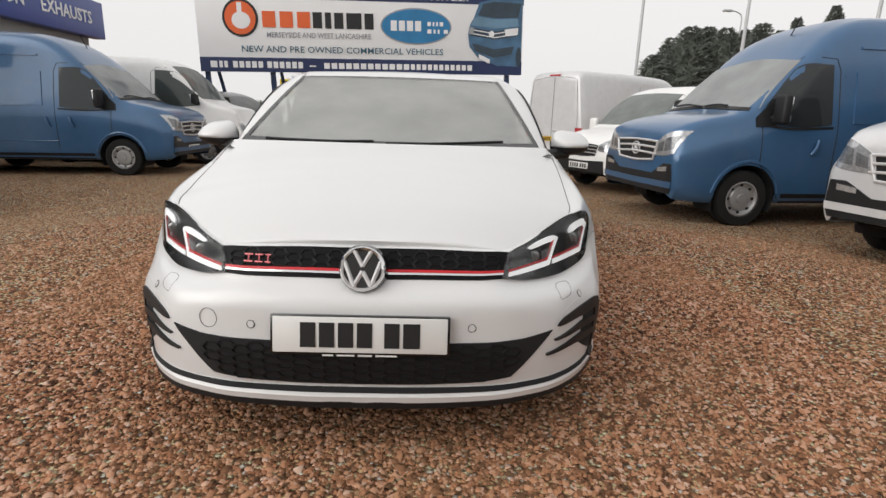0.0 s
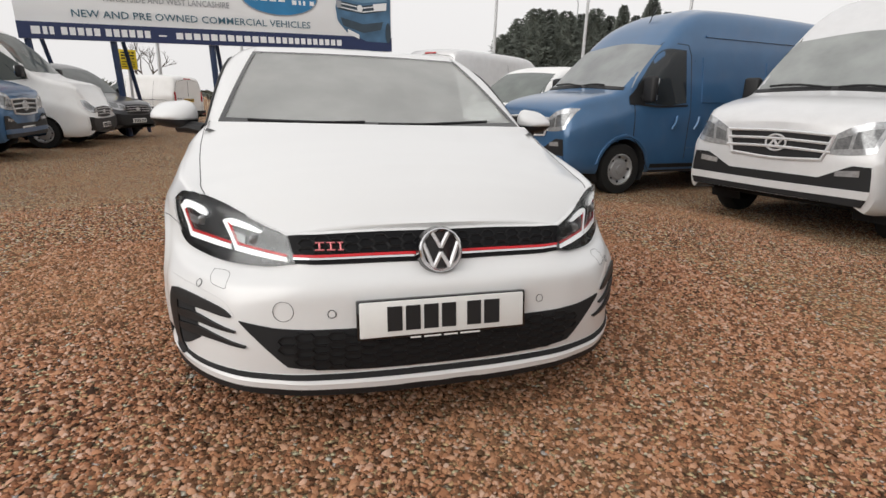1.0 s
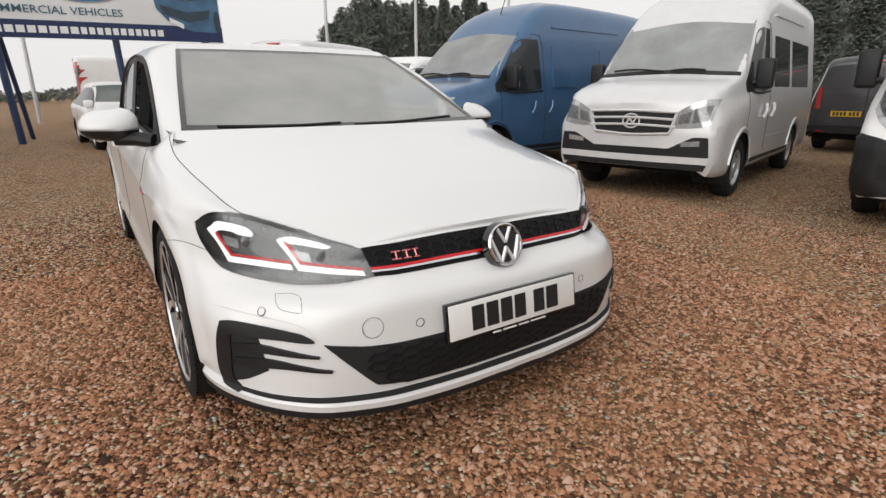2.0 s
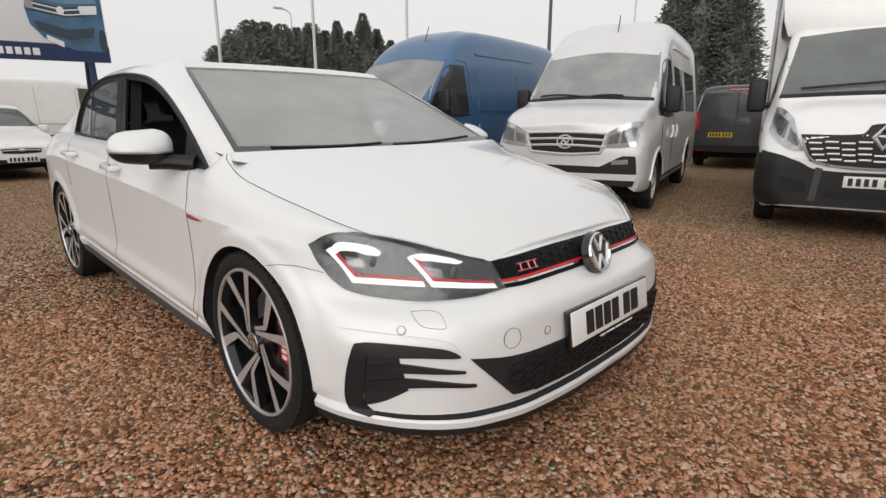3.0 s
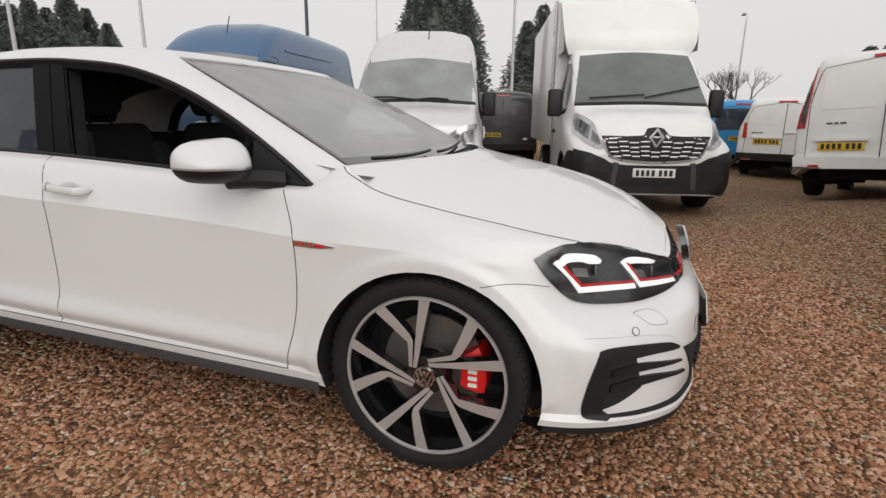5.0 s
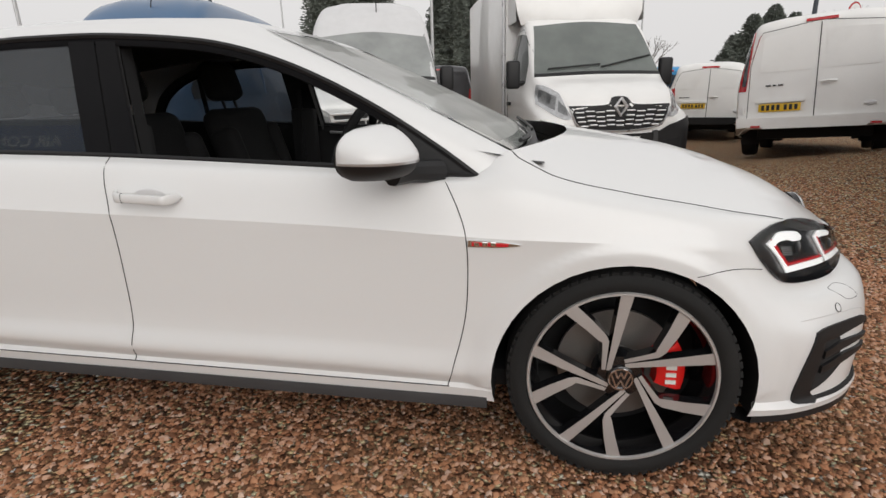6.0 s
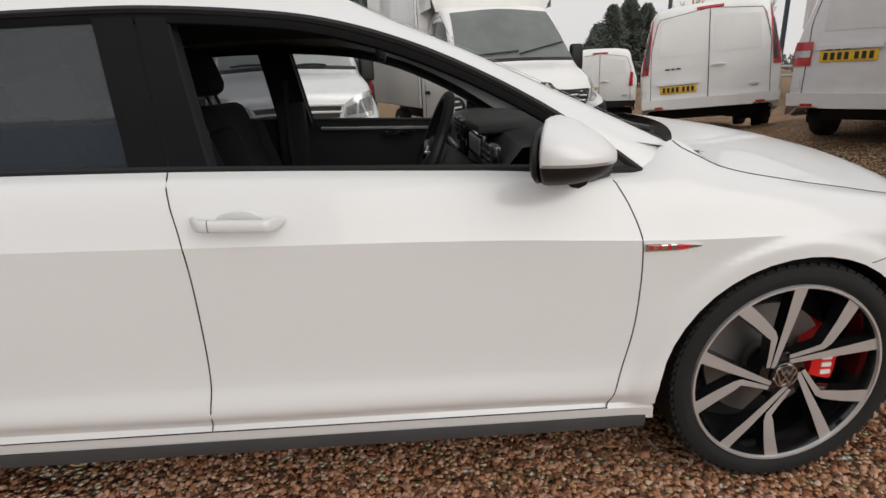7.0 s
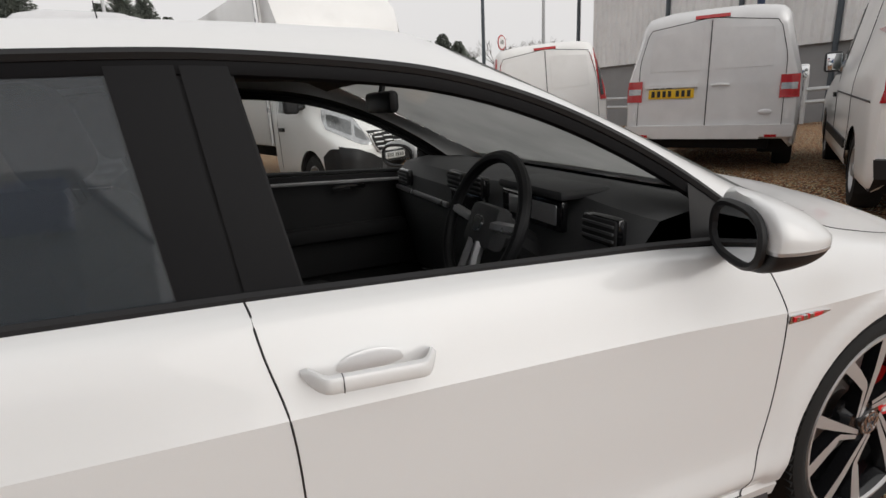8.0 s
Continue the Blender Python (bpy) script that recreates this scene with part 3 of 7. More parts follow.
def crown_z(y):
    """The height of the bonnet along its middle."""
    return float(np.interp(y, [c[0] for c in CROWN], [c[1] for c in CROWN]))


def bonnet():
    """The bonnet between the wings, up to the foot of the windscreen."""
    d = np.r_[0, np.cumsum(np.linalg.norm(np.diff(np.array(MID[:12], float), axis=0), axis=1))]
    edge = np.r_[d, d[-1] + np.arange(1, len(TOP) - 11)]
    rows = []
    for t in np.linspace(0, d[-1], 60):
        x, y, z = hermite(np.array(TOP, float), edge, t)
        w = smooth01((y + 0.68) / 0.95)
        yc = y - 0.20 * w - 0.012 * (1 - w)
        swell = max(crown_z(yc) - z, 0.0)
        rows.append([(x * l, yc + (y - yc) * l * l, z + swell * (1 - abs(l) ** 2.6)) for l in np.linspace(-1, 1, 41)])
    bm = bmesh.new()
    add_grid(bm, rows)
    bmesh.ops.remove_doubles(bm, verts=bm.verts, dist=1e-4)
    bmesh.ops.recalc_face_normals(bm, faces=bm.faces)
    if sum(f.normal.z for f in bm.faces) < 0:
        bmesh.ops.reverse_faces(bm, faces=bm.faces)
    return part("bonnet", bm, WHITE, car, sharp=60)


bonnet()


def glasshouse():
    lam = np.linspace(-1, 1, 33)
    rail = spline(RAIL, 70)
    rail = np.array(rail)
    ys = rail[:, 1]
    # roof
    k0 = int(np.argmin(np.abs(ys - 1.129)))
    k1 = int(np.argmin(np.abs(ys - 2.72)))
    rows = []
    for k in range(k0, k1 + 1):
        x, y, z = rail[k]
        u = smooth01((y - 1.129) / 0.6)
        rows.append([(x * l, y + 0.10 * smooth01((y - 2.2) / 0.5) * (1 - l * l), z + (0.010 + 0.030 * u) * (1 - abs(l) ** 2.4)) for l in lam])
    rows = [[screen_point(l, v) for l in lam] for v in (0.905, 0.935, 0.97)] + rows
    bm = bmesh.new()
    add_grid(bm, rows)
    bmesh.ops.recalc_face_normals(bm, faces=bm.faces)
    if sum(f.normal.z for f in bm.faces) < 0:
        bmesh.ops.reverse_faces(bm, faces=bm.faces)
    part("roof", bm, WHITE, car, sharp=60)
    # headlining
    bm = bmesh.new()
    add_grid(bm, [[(p[0] * 0.97, p[1], p[2] - 0.035) for p in row] for row in rows])
    part("headlining", bm, SEAT, car)
    # windscreen, its dark border and the rear window
    bm = bmesh.new()
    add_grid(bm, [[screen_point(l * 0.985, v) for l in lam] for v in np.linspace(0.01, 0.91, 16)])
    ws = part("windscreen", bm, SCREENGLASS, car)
    ws.visible_shadow = False
    for s in (-1, 1):
        bm = bmesh.new()
        add_grid(bm, [[screen_point(s * q, v) + Vector((0, -.003, .004)) for q in (0.972, 0.985, 1.0)] for v in np.linspace(0.0, 0.91, 14)])
        part("screen_border", bm, GLOSSBLACK, ws)
    for v0, v1 in ((0.0, 0.055), (0.895, 0.91)):
        bm = bmesh.new()
        add_grid(bm, [[screen_point(l, v) + Vector((0, -.003, .004)) for l in lam] for v in (v0, v1)])
        part("screen_border", bm, GLOSSBLACK, ws)
    bm = bmesh.new()
    add_grid(bm, [[(l * (0.62 + 0.10 * v), 2.78 - 0.05 * abs(l) + 0.26 * v, 1.20 - 0.24 * v) for l in lam] for v in np.linspace(0, 1, 8)])
    part("rear_window", bm, TINTGLASS, car)
    # cowl and wipers at the foot of the screen
    bm = bmesh.new()
    add_grid(bm, [[screen_point(l, 0.0) + Vector((0, dy, dz)) for l in lam] for dy, dz in ((0.02, 0.002), (-0.02, -0.025), (-0.05, -0.05))])
    part("cowl", bm, BLACK, car)
    for x0, x1 in ((0.55, -0.02), (-0.08, -0.60)):
        pts = [screen_point(l, 0.035 + 0.02 * math.sin((l - x0) * 3)) + Vector((0, -0.018, 0.016)) for l in np.linspace(x0 / 0.728, x1 / 0.728, 8)]
        wiper = tube("wiper", pts, 0.007, BLACK, car, 6)
    for s in (-1, 1):
        # pillars and roof rail in body colour
        inner = spline([(y, z) for y, z in DLO] + [(2.62, .951), (2.85, .953), (3.0, .952)], 70)
        rows = []
        outer = spline(RAIL, 70)
        for (y, z), o in zip(inner, outer):
            a = Vector((s * side_x(y, z), y, z))
            b = Vector((s * o[0], o[1], o[2]))
            row = []
            for q in np.linspace(0, 1, 7):
                c = a.lerp(b, q)
                c.x += s * 0.016 * math.sin(math.pi * q)
                c.z += 0.006 * math.sin(math.pi * q)
                row.append(c)
            rows.append(row)
        bm = bmesh.new()
        add_grid(bm, rows)
        bmesh.ops.recalc_face_normals(bm, faces=bm.faces)
        if sum(f.normal.x for f in bm.faces) * s < 0:
            bmesh.ops.reverse_faces(bm, faces=bm.faces)
        part("side_frame", bm, WHITE, car, sharp=70)
        # black rubber and trim round the glass
        ring = [on_side(y, z, 0.001, s) for y, z in spline(DLO, 60)] + [on_side(y, z + 0.002, 0.002, s) for y, z in polyline(BELT, 40)[::-1]]
        bm = bmesh.new()
        add_tube(bm, ring, 0.009, 6)
        part("window_trim", bm, BLACK, car)
        edge = spline(DLO, 60)
        tan = np.gradient(edge, axis=0)
        nrm = np.stack([tan[:, 1], -tan[:, 0]], 1) / np.linalg.norm(tan, axis=1)[:, None]
        bm = bmesh.new()
        add_grid(bm, [[on_side(y + n[0] * k, max(z + n[1] * k, belt_z(min(max(y, .400), 2.437)) - .002), o, s) for k, o in ((0.0, 0.002), (0.012, 0.001), (0.026, -0.004), (0.030, -0.016))] for (y, z), n in zip(edge, nrm)])
        part("door_frame", bm, PILLAR, car)

        def pane(name, y0b, y0t, y1b, y1t, material, inset=0.004, grow=0.0):
            rows = []
            for u in np.linspace(0, 1, 22):
                yb, yt = y0b + (y1b - y0b) * u, y0t + (y1t - y0t) * u
                zt = dlo_z(yt) + grow
                zb = belt_z(yb)
                rows.append([on_side(yb + (yt - yb) * q, zb + (zt - zb) * q, -inset, s) for q in np.linspace(0, 1, 10)])
            b = bmesh.new()
            add_grid(b, rows)
            return part(name, b, material, car)

        if s > 0:  # the driver's window is wound down
            g = pane("front_window", 0.66, 0.66, 1.405, 1.475, CLEARGLASS, 0.010)
            g.visible_shadow = False
        g = pane("rear_window_pane", 1.565, 1.60, 2.425, 2.36, TINTGLASS, 0.006)
        pane("pillar_trim", 1.402, 1.462, 1.483, 1.524, PILLAR, 0.0)
        pane("pillar_trim", 1.489, 1.530, 1.572, 1.615, PILLAR, 0.0)
        pane("pillar_backing", 1.398, 1.458, 1.576, 1.62, VOID, 0.008)
        pane("quarter_trim", 2.10, 2.10, 2.13, 2.13, GLOSSBLACK, 0.002)
        pane("mirror_triangle", 0.43, 0.43, 0.62, 0.62, BLACK, -0.002)
        # inside faces of the pillars
        bm = bmesh.new()
        inn = spline(DLO, 60)
        add_grid(bm, [[on_side(y, z, -d, s) for d, z in ((0.004, z), (0.055, z + 0.01))] for y, z in inn])
        part("pillar_lining", bm, SEAT, car)
        bm = bmesh.new()
        add_grid(bm, [[on_side(y, z, -0.02 - 0.05 * q, s) for q in (0, 1)] for y, z in ((1.40, .90), (1.46, 1.24))] )
        part("pillar_lining", bm, SEAT, car)
        box("pillar_lining", (s * 0.70 - 0.03, 1.42, 0.55), (s * 0.70 + 0.03, 1.56, 1.02), SEAT, car, 0.02)


glasshouse()

# ---- lamps, grilles and trim of the nose ----
HL_UP = [(.808, -.302, .701), (.788, -.355, .735), (.754, -.398, .744), (.68, -.47, .732), (.60, -.555, .702), (.52, -.635, .674), (.453, -.695, .654)]
HL_LOW = [(.808, -.302, .700), (.797, -.345, .64), (.765, -.415, .578), (.70, -.50, .556), (.62, -.60, .551), (.52, -.685, .562), (.432, -.732, .578)]


def between(q, u0, u1, n=9):
    """A curve across the lamp, q of the way down, from u0 to u1 along it."""
    a, b = spline(HL_UP, 40), spline(HL_LOW, 40)
    out = []
    for u in np.linspace(u0, u1, n):
        k = u * 40
        i = min(int(k), 39)
        pa, pb = a[i] + (a[i + 1] - a[i]) * (k - i), b[i] + (b[i + 1] - b[i]) * (k - i)
        qq = q(u) if callable(q) else q
        out.append(tuple(pa + (pb - pa) * qq))
    return out


for s in (-1, 1):
    lamp = laid("headlamp", skin, HL_UP, HL_LOW, SMOKED, car, 0.003, 36, 12, side=s, label="dark headlamp with white running lights and a red line")
    laid("lamp_rim", skin, between(0, 0, 1, 12), between(0.06, 0, 1, 12), GLOSSBLACK, lamp, 0.006, 30, 1, side=s)
    laid("lamp_rim", skin, between(0.90, 0, 1, 12), between(1, 0, 1, 12), GLOSSBLACK, lamp, 0.006, 30, 1, side=s)
    # two hooked running lights with a red line inside each
    for flat_up, flat_dn, slant_a, slant_b, cap_up, cap_dn in (
        ([(.746, -.431, .616), (.691, -.50, .613), (.618, -.58, .606)], [(.753, -.427, .600), (.693, -.502, .596), (.617, -.587, .591)], [(.787, -.352, .690), (.767, -.395, .645), (.753, -.427, .600)], [(.780, -.363, .699), (.768, -.388, .666), (.746, -.431, .616)], [(.781, -.363, .693), (.769, -.379, .713), (.755, -.398, .716), (.703, -.459, .703), (.688, -.480, .687)], [(.771, -.380, .680), (.764, -.390, .690), (.737, -.426, .689), (.718, -.448, .680), (.692, -.477, .677)]),
        ([(.598, -.597, .606), (.53, -.655, .599), (.454, -.705, .590)], [(.604, -.599, .590), (.53, -.665, .584), (.450, -.714, .577)], [(.640, -.535, .672), (.617, -.578, .622), (.604, -.599, .590)], [(.631, -.543, .678), (.606, -.585, .624), (.598, -.597, .606)], [(.635, -.539, .677), (.611, -.559, .683), (.552, -.609, .670), (.518, -.640, .656)], [(.612, -.566, .663), (.595, -.580, .662), (.560, -.609, .655), (.532, -.632, .650)]),
    ):
        laid("running_light", skin, flat_up, flat_dn, LED, lamp, 0.007, 14, 1, side=s)
        laid("running_light", skin, slant_b, slant_a, LED, lamp, 0.007, 10, 1, side=s)
        laid("running_light", skin, cap_up, cap_dn, LED, lamp, 0.007, 12, 2, side=s)
        laid("red_line", skin, [(x, y, z + .009) for x, y, z in flat_up], [(x, y, z + .002) for x, y, z in flat_up], REDTRIM, lamp, 0.006, 14, 1, side=s)
        laid("red_line", skin, [(x - .007, y - .008, z + .003) for x, y, z in slant_b], [(x - .002, y - .002, z) for x, y, z in slant_b], REDTRIM, lamp, 0.006, 10, 1, side=s)
    # ribbed lamp modules under the bright caps
    for (xa, ya, za), (xb, yb, zb) in (((.757, -.402, .676), (.725, -.443, .668)), ((.612, -.569, .649), (.572, -.607, .638))):
        laid("lamp_module", skin, [(xa, ya, za), (xb, yb, zb)], [(xa - .004, ya - .012, za - .028), (xb + .002, yb - .008, zb - .026)], LENS, lamp, 0.005, 4, 3, side=s)
        for k in range(4):
            q = .004 + .006 * k
            laid("module_rib", skin, [(xa, ya - .3 * q, za - q), (xb, yb - .3 * q, zb - q)], [(xa, ya - .3 * q, za - q - .002), (xb, yb - .3 * q, zb - q - .002)], LAMPCLEAR, lamp, 0.007, 4, 1, side=s)
    for u in (0.40, 0.78):
        c = skin.at([x * (s if k == 0 else 1) for k, x in enumerate(between(0.42, u, u + 0.01, 2)[0])], 0.004)
        bm = bmesh.new()
        bmesh.ops.create_icosphere(bm, subdivisions=2, radius=0.020, matrix=Matrix.Translation(c) @ Matrix.Diagonal((1, 0.25, 0.9, 1)))
        part("projector_lens", bm, LENS, lamp)
    c = laid("lamp_cover", skin, HL_UP, HL_LOW, COVER, lamp, 0.011, 36, 10, side=s)
    c.visible_shadow = False


def mirrored(pts):
    return [(-x, y, z) for x, y, z in pts[::-1] if x] + list(pts)


up = [(0, -.718, .663), (.2, -.713, .662), (.36, -.704, .657), (.452, -.690, .655)]
dn = [(0, -.768, .577), (.2, -.762, .577), (.36, -.748, .575), (.432, -.730, .577)]
grille = laid("radiator_grille", skin, mirrored(up), mirrored(dn), PILLAR, car, 0.003, 50, 5, label="black honeycomb grille with a red and chrome strip")


def mixline(q):
    return mirrored([tuple(np.array(a) + (np.array(b) - np.array(a)) * q) for a, b in zip(up, dn)])


laid("red_strip", skin, mixline(0.69), mixline(0.78), REDTRIM, grille, 0.008, 50, 1)
laid("chrome_strip", skin, mixline(0.79), mixline(0.86), CHROME, grille, 0.009, 50, 1)


def honeycomb(name, cells, size, parent, material, off=0.005):
    """Hexagonal mesh laid on the nose: thin bars round each cell."""
    for x, z, y in cells:
        bm = bmesh.new()
        ring = [Vector((x + size * math.cos(a) * 1.25, y, z + size * math.sin(a) * 0.72)) for a in np.arange(6) * math.pi / 3]
        ring = [skin.along(p + Vector((0, -0.6, 0)), (0, 1, 0), off) for p in ring]
        for p, q in zip(ring, ring[1:] + ring[:1]):
            add_tube(bm, [p, q], 0.0028, 4, caps=False)
        part(name, bm, material, parent)


cells = []
for i in range(-9, 10):
    x = i * 0.044
    if abs(x) < 0.085:
        continue
    for j in range(2):
        cells.append((x, 0.620 + 0.021 * j - (0.0105 if i % 2 else 0), -0.6))
honeycomb("honeycomb_cell", cells, 0.0200, grille, MESHBLACK)

intake_up = [(0, -.838, .398), (.2, -.834, .397), (.4, -.812, .396), (.50, -.785, .400), (.598, -.742, .414)]
intake_dn = [(0, -.835, .256), (.2, -.831, .257), (.33, -.818, .260), (.42, -.803, .268), (.466, -.792, .274)]
intake = laid("lower_intake", skin, mirrored(intake_up), mirrored(intake_dn), VOID, car, 0.005, 60, 16, curved=False, label="black honeycomb lower air intake")
cells = []
for i in range(-11, 12):
    for j in range(6):
        x, z = i * 0.046, 0.284 + 0.0255 * j + (0.0127 if i % 2 else 0)
        if z < 0.385 and abs(x) < 0.405 + (z - 0.26) * 0.80:
            cells.append((x, z, -0.6))
honeycomb("honeycomb_cell", cells, 0.0250, intake, MESHBLACK, 0.009)
# splitter line under the nose
ea, st = spline(mirrored(EDGE[:7]), 120), spline(mirrored(STEP[:7]), 120)
rows = []
for q, out in ((0.38, -0.004), (0.42, 0.003), (0.92, 0.003), (0.97, -0.004)):
    c = ea + (st - ea) * q
    tan = np.gradient(c, axis=0)
    nrm = np.stack([tan[:, 1], -tan[:, 0], tan[:, 0] * 0], 1)
    rows.append([tuple(p) for p in c + nrm / np.linalg.norm(nrm, axis=1)[:, None] * out])
bm = bmesh.new()
add_grid(bm, rows)
bmesh.ops.recalc_face_normals(bm, faces=bm.faces)
part("splitter_groove", bm, VOID, car)
bm = bmesh.new()
lips = spline(mirrored([p for p in LIP[:8]]), 100)
add_grid(bm, [[Vector(p) + Vector((0, 0, 0.002)) for p in lips], [Vector(p) + Vector((0, 0.004, -0.022)) for p in lips], [Vector((p[0] * 0.93, p[1] + 0.10, p[2] - 0.02)) for p in lips]])
part("splitter", bm, BLACK, car)

for s in (-1, 1):
    # corner vent: a black hook round a dark recess with two tapering fins
    vent = laid("side_vent", skin, [(.797, -.530, .428), (.770, -.568, .423), (.738, -.604, .420)], [(.797, -.518, .262), (.765, -.570, .284), (.724, -.628, .322)], VOID, car, 0.0015, 16, 8, side=s, label="black slatted corner vent")
    laid("vent_hood", skin, [(.812, -.503, .453), (.790, -.531, .458), (.740, -.593, .455), (.656, -.694, .445), (.631, -.719, .434), (.620, -.730, .423)], [(.800, -.528, .420), (.790, -.541, .421), (.740, -.602, .418), (.692, -.658, .420), (.640, -.713, .419), (.622, -.729, .420)], BLACK, vent, 0.006, 30, 4, side=s)
    laid("vent_post", skin, [(.812, -.503, .453), (.825, -.486, .387), (.827, -.471, .317), (.822, -.465, .27), (.820, -.478, .243), (.796, -.539, .232)], [(.796, -.536, .424), (.798, -.529, .351), (.798, -.519, .290), (.796, -.521, .272), (.792, -.530, .258), (.784, -.552, .244)], BLACK, vent, 0.006, 30, 4, side=s)
    for fin_up, fin_dn in (([(.792, -.538, .394), (.741, -.603, .401), (.683, -.673, .393), (.610, -.738, .380)], [(.792, -.538, .372), (.731, -.617, .376), (.677, -.680, .376), (.611, -.738, .375)]), ([(.792, -.538, .348), (.726, -.623, .359), (.670, -.687, .353), (.583, -.754, .336)], [(.792, -.538, .326), (.726, -.625, .332), (.670, -.688, .336), (.584, -.754, .330)])):
        laid("vent_fin", skin, fin_up, fin_dn, BLACK, vent, 0.009, 20, 3, side=s)
    # pressed bumper crease, no joint: its shade line drawn as a thin silver bar
    line_on("seam", skin, [(.820, -.458, .488), (.766, -.543, .483), (.672, -.667, .471), (.635, -.710, .457), (.612, -.735, .424)], SILVER, car, 0.0012, 24, s)
    # parking sensors, washer flap and towing cover
    for p in ((.333, -.80, .442), (.724, -.60, .494)):
        c = skin.at((s * p[0], p[1], p[2]), 0)
        n = (skin.at((s * p[0], p[1], p[2]), 0.01) - c).normalized()
        bm = bmesh.new()
        bmesh.ops.create_cone(bm, cap_ends=True, segments=20, radius1=0.0115, radius2=0.010, depth=0.004, matrix=Matrix.Translation(c) @ n.to_track_quat("Z", "Y").to_matrix().to_4x4())
        sensor = part("parking_sensor", bm, WHITE, car)
        bm = bmesh.new()
        bmesh.ops.create_circle(bm, segments=20, radius=0.0125, matrix=Matrix.Translation(c + n * 0.0012) @ n.to_track_quat("Z", "Y").to_matrix().to_4x4())
        ringpts = [v.co.copy() for v in bm.verts]
        bm.free()
        tube("seam", ringpts + ringpts[:1], 0.0010, GREYPLASTIC, sensor, 4)
    line_on("seam", skin, [(.674, -.586, .531), (.637, -.619, .534), (.624, -.649, .529), (.635, -.688, .501), (.642, -.684, .497), (.678, -.641, .502), (.683, -.616, .516), (.674, -.586, .531)], GREYPLASTIC, car, 0.0008, 30, s)
    if s < 0:  # round cover of the towing eye
        c = skin.at((-.475, -.80, .452), 0)
        n = (skin.at((-.475, -.80, .452), 0.01) - c).normalized()
        frame_m = Matrix.Translation(c + n * 0.0004) @ n.to_track_quat("Z", "Y").to_matrix().to_4x4()
        tube("towing_cover_seam", [frame_m @ Vector((.030 * math.cos(a), .030 * math.sin(a), 0)) for a in np.arange(33) * math.pi / 16], 0.0009, GREYPLASTIC, car, 4)
    # shut lines
    line_on("shut_line", skin, [(.757, .309, .930), (.765, .285, .90), (.781, .18, .862), (.768, 0, .823), (.747, -.18, .788), (.725, -.33, .757), (.705, -.425, .738)], INK, car, 0.0017, 40, s)
    line_on("shut_line", skin, [(.84, .482, .866), (.885, .445, .796), (.887, .424, .722), (.878, .42, .60), (.876, .432, .468), (.872, .482, .271)], INK, car, 0.0017, 40, s)
    line_on("shut_line", skin, [(.80, 1.487, .924), (.845, 1.474, .86), (.888, 1.452, .768), (.872, 1.446, .60), (.877, 1.452, .42), (.876, 1.470, .304)], INK, car, 0.0017, 40, s)
    line_on("shut_line", skin, [(.875, .478, .270), (.88, .95, .287), (.882, 1.46, .304), (.88, 2.1, .320)], INK, car, 0.0020, 30, s)
    line_on("shut_line", skin, [(.879, -.165, .625), (.866, -.225, .636), (.836, -.285, .635), (.801, -.351, .624)], GREYPLASTIC, car, 0.0012, 12, s)
    line_on("shut_line", skin, [(.79, 2.35, .945), (.88, 2.30, .80), (.885, 2.24, .66)], INK, car, 0.0017, 16, s)
    # black skirt under the sill
    bm = bmesh.new()
    rows = [[(s * (x + dx), y, z + dz) for y, x, z in ((.37, .858, .222), (.8, .866, .238), (1.46, .870, .260), (2.27, .866, .278))] for dx, dz in ((.006, .012), (.008, -.004), (.002, -.028), (-.12, -.033))]
    add_grid(bm, rows)
    part("side_skirt", bm, GREYPLASTIC, car)
    # wheel arch linings
    for cy, cz, rad in ARCHES:
        bm = bmesh.new()
        add_grid(bm, [[(s * x, cy + (rad + 0.001) * math.cos(a), cz + (rad + 0.001) * math.sin(a)) for a in np.linspace(-0.22, math.pi + 0.22, 34)] for x in (0.885, 0.862, 0.855, 0.36)])
        for f in bm.faces:
            if all(abs(v.co.x) > 0.86 for v in f.verts):
                f.material_index = 0
        bmesh.ops.recalc_face_normals(bm, faces=bm.faces)
        ob = part("arch_lining", bm, VOID, car)
        for v in ob.data.vertices:  # trims the lining to the skin
            q = skin.at(v.co, -0.001)
            if abs(v.co.x) > 0.85:
                v.co.x = s * min(abs(v.co.x), abs(q.x))
    # handles
    for y0, y1, z0, x0 in ((1.228, 1.430, .823, .885), (2.05, 2.25, .850, .884)):
        rows = []
        for u in np.linspace(0, 1, 25):
            y, lift, end = y0 + (y1 - y0) * u, smooth01(u / .16) * smooth01((1 - u) / .16), min(1.0, (min(u, 1 - u) / .07)) ** .5
            half = (.0165 - .0035 * lift) * max(end, .12)
            zc = z0 + (y - y0) * .055 - .004 * lift
            xo = skin.at((s * .95, y, zc), 0).x * s
            rows.append([(s * (xo - .004 + .030 * lift + .010 * end + .009 * math.copysign(abs(math.cos(a)) ** .6, math.cos(a))), y, zc + half * math.copysign(abs(math.sin(a)) ** .6, math.sin(a))) for a in np.arange(14) * math.pi / 7])
        bm = bmesh.new()
        g = add_grid(bm, rows, close=True)
        bm.faces.new(g[0])
        bm.faces.new(g[-1])
        bmesh.ops.recalc_face_normals(bm, faces=bm.faces)
        handle = part("door_handle", bm, WHITE, car)
        ring = [Vector(v) + Vector((s * .0004, 0, 0)) for v in rows[18]]
        tube("lock_cap_seam", ring + ring[:1], 0.0009, GREYPLASTIC, handle, 4)
        ym, zm = (y0 + y1) / 2, z0 + 0.006
        # flat silver oval: the shade of the handle cup put into colour
        bm = bmesh.new()
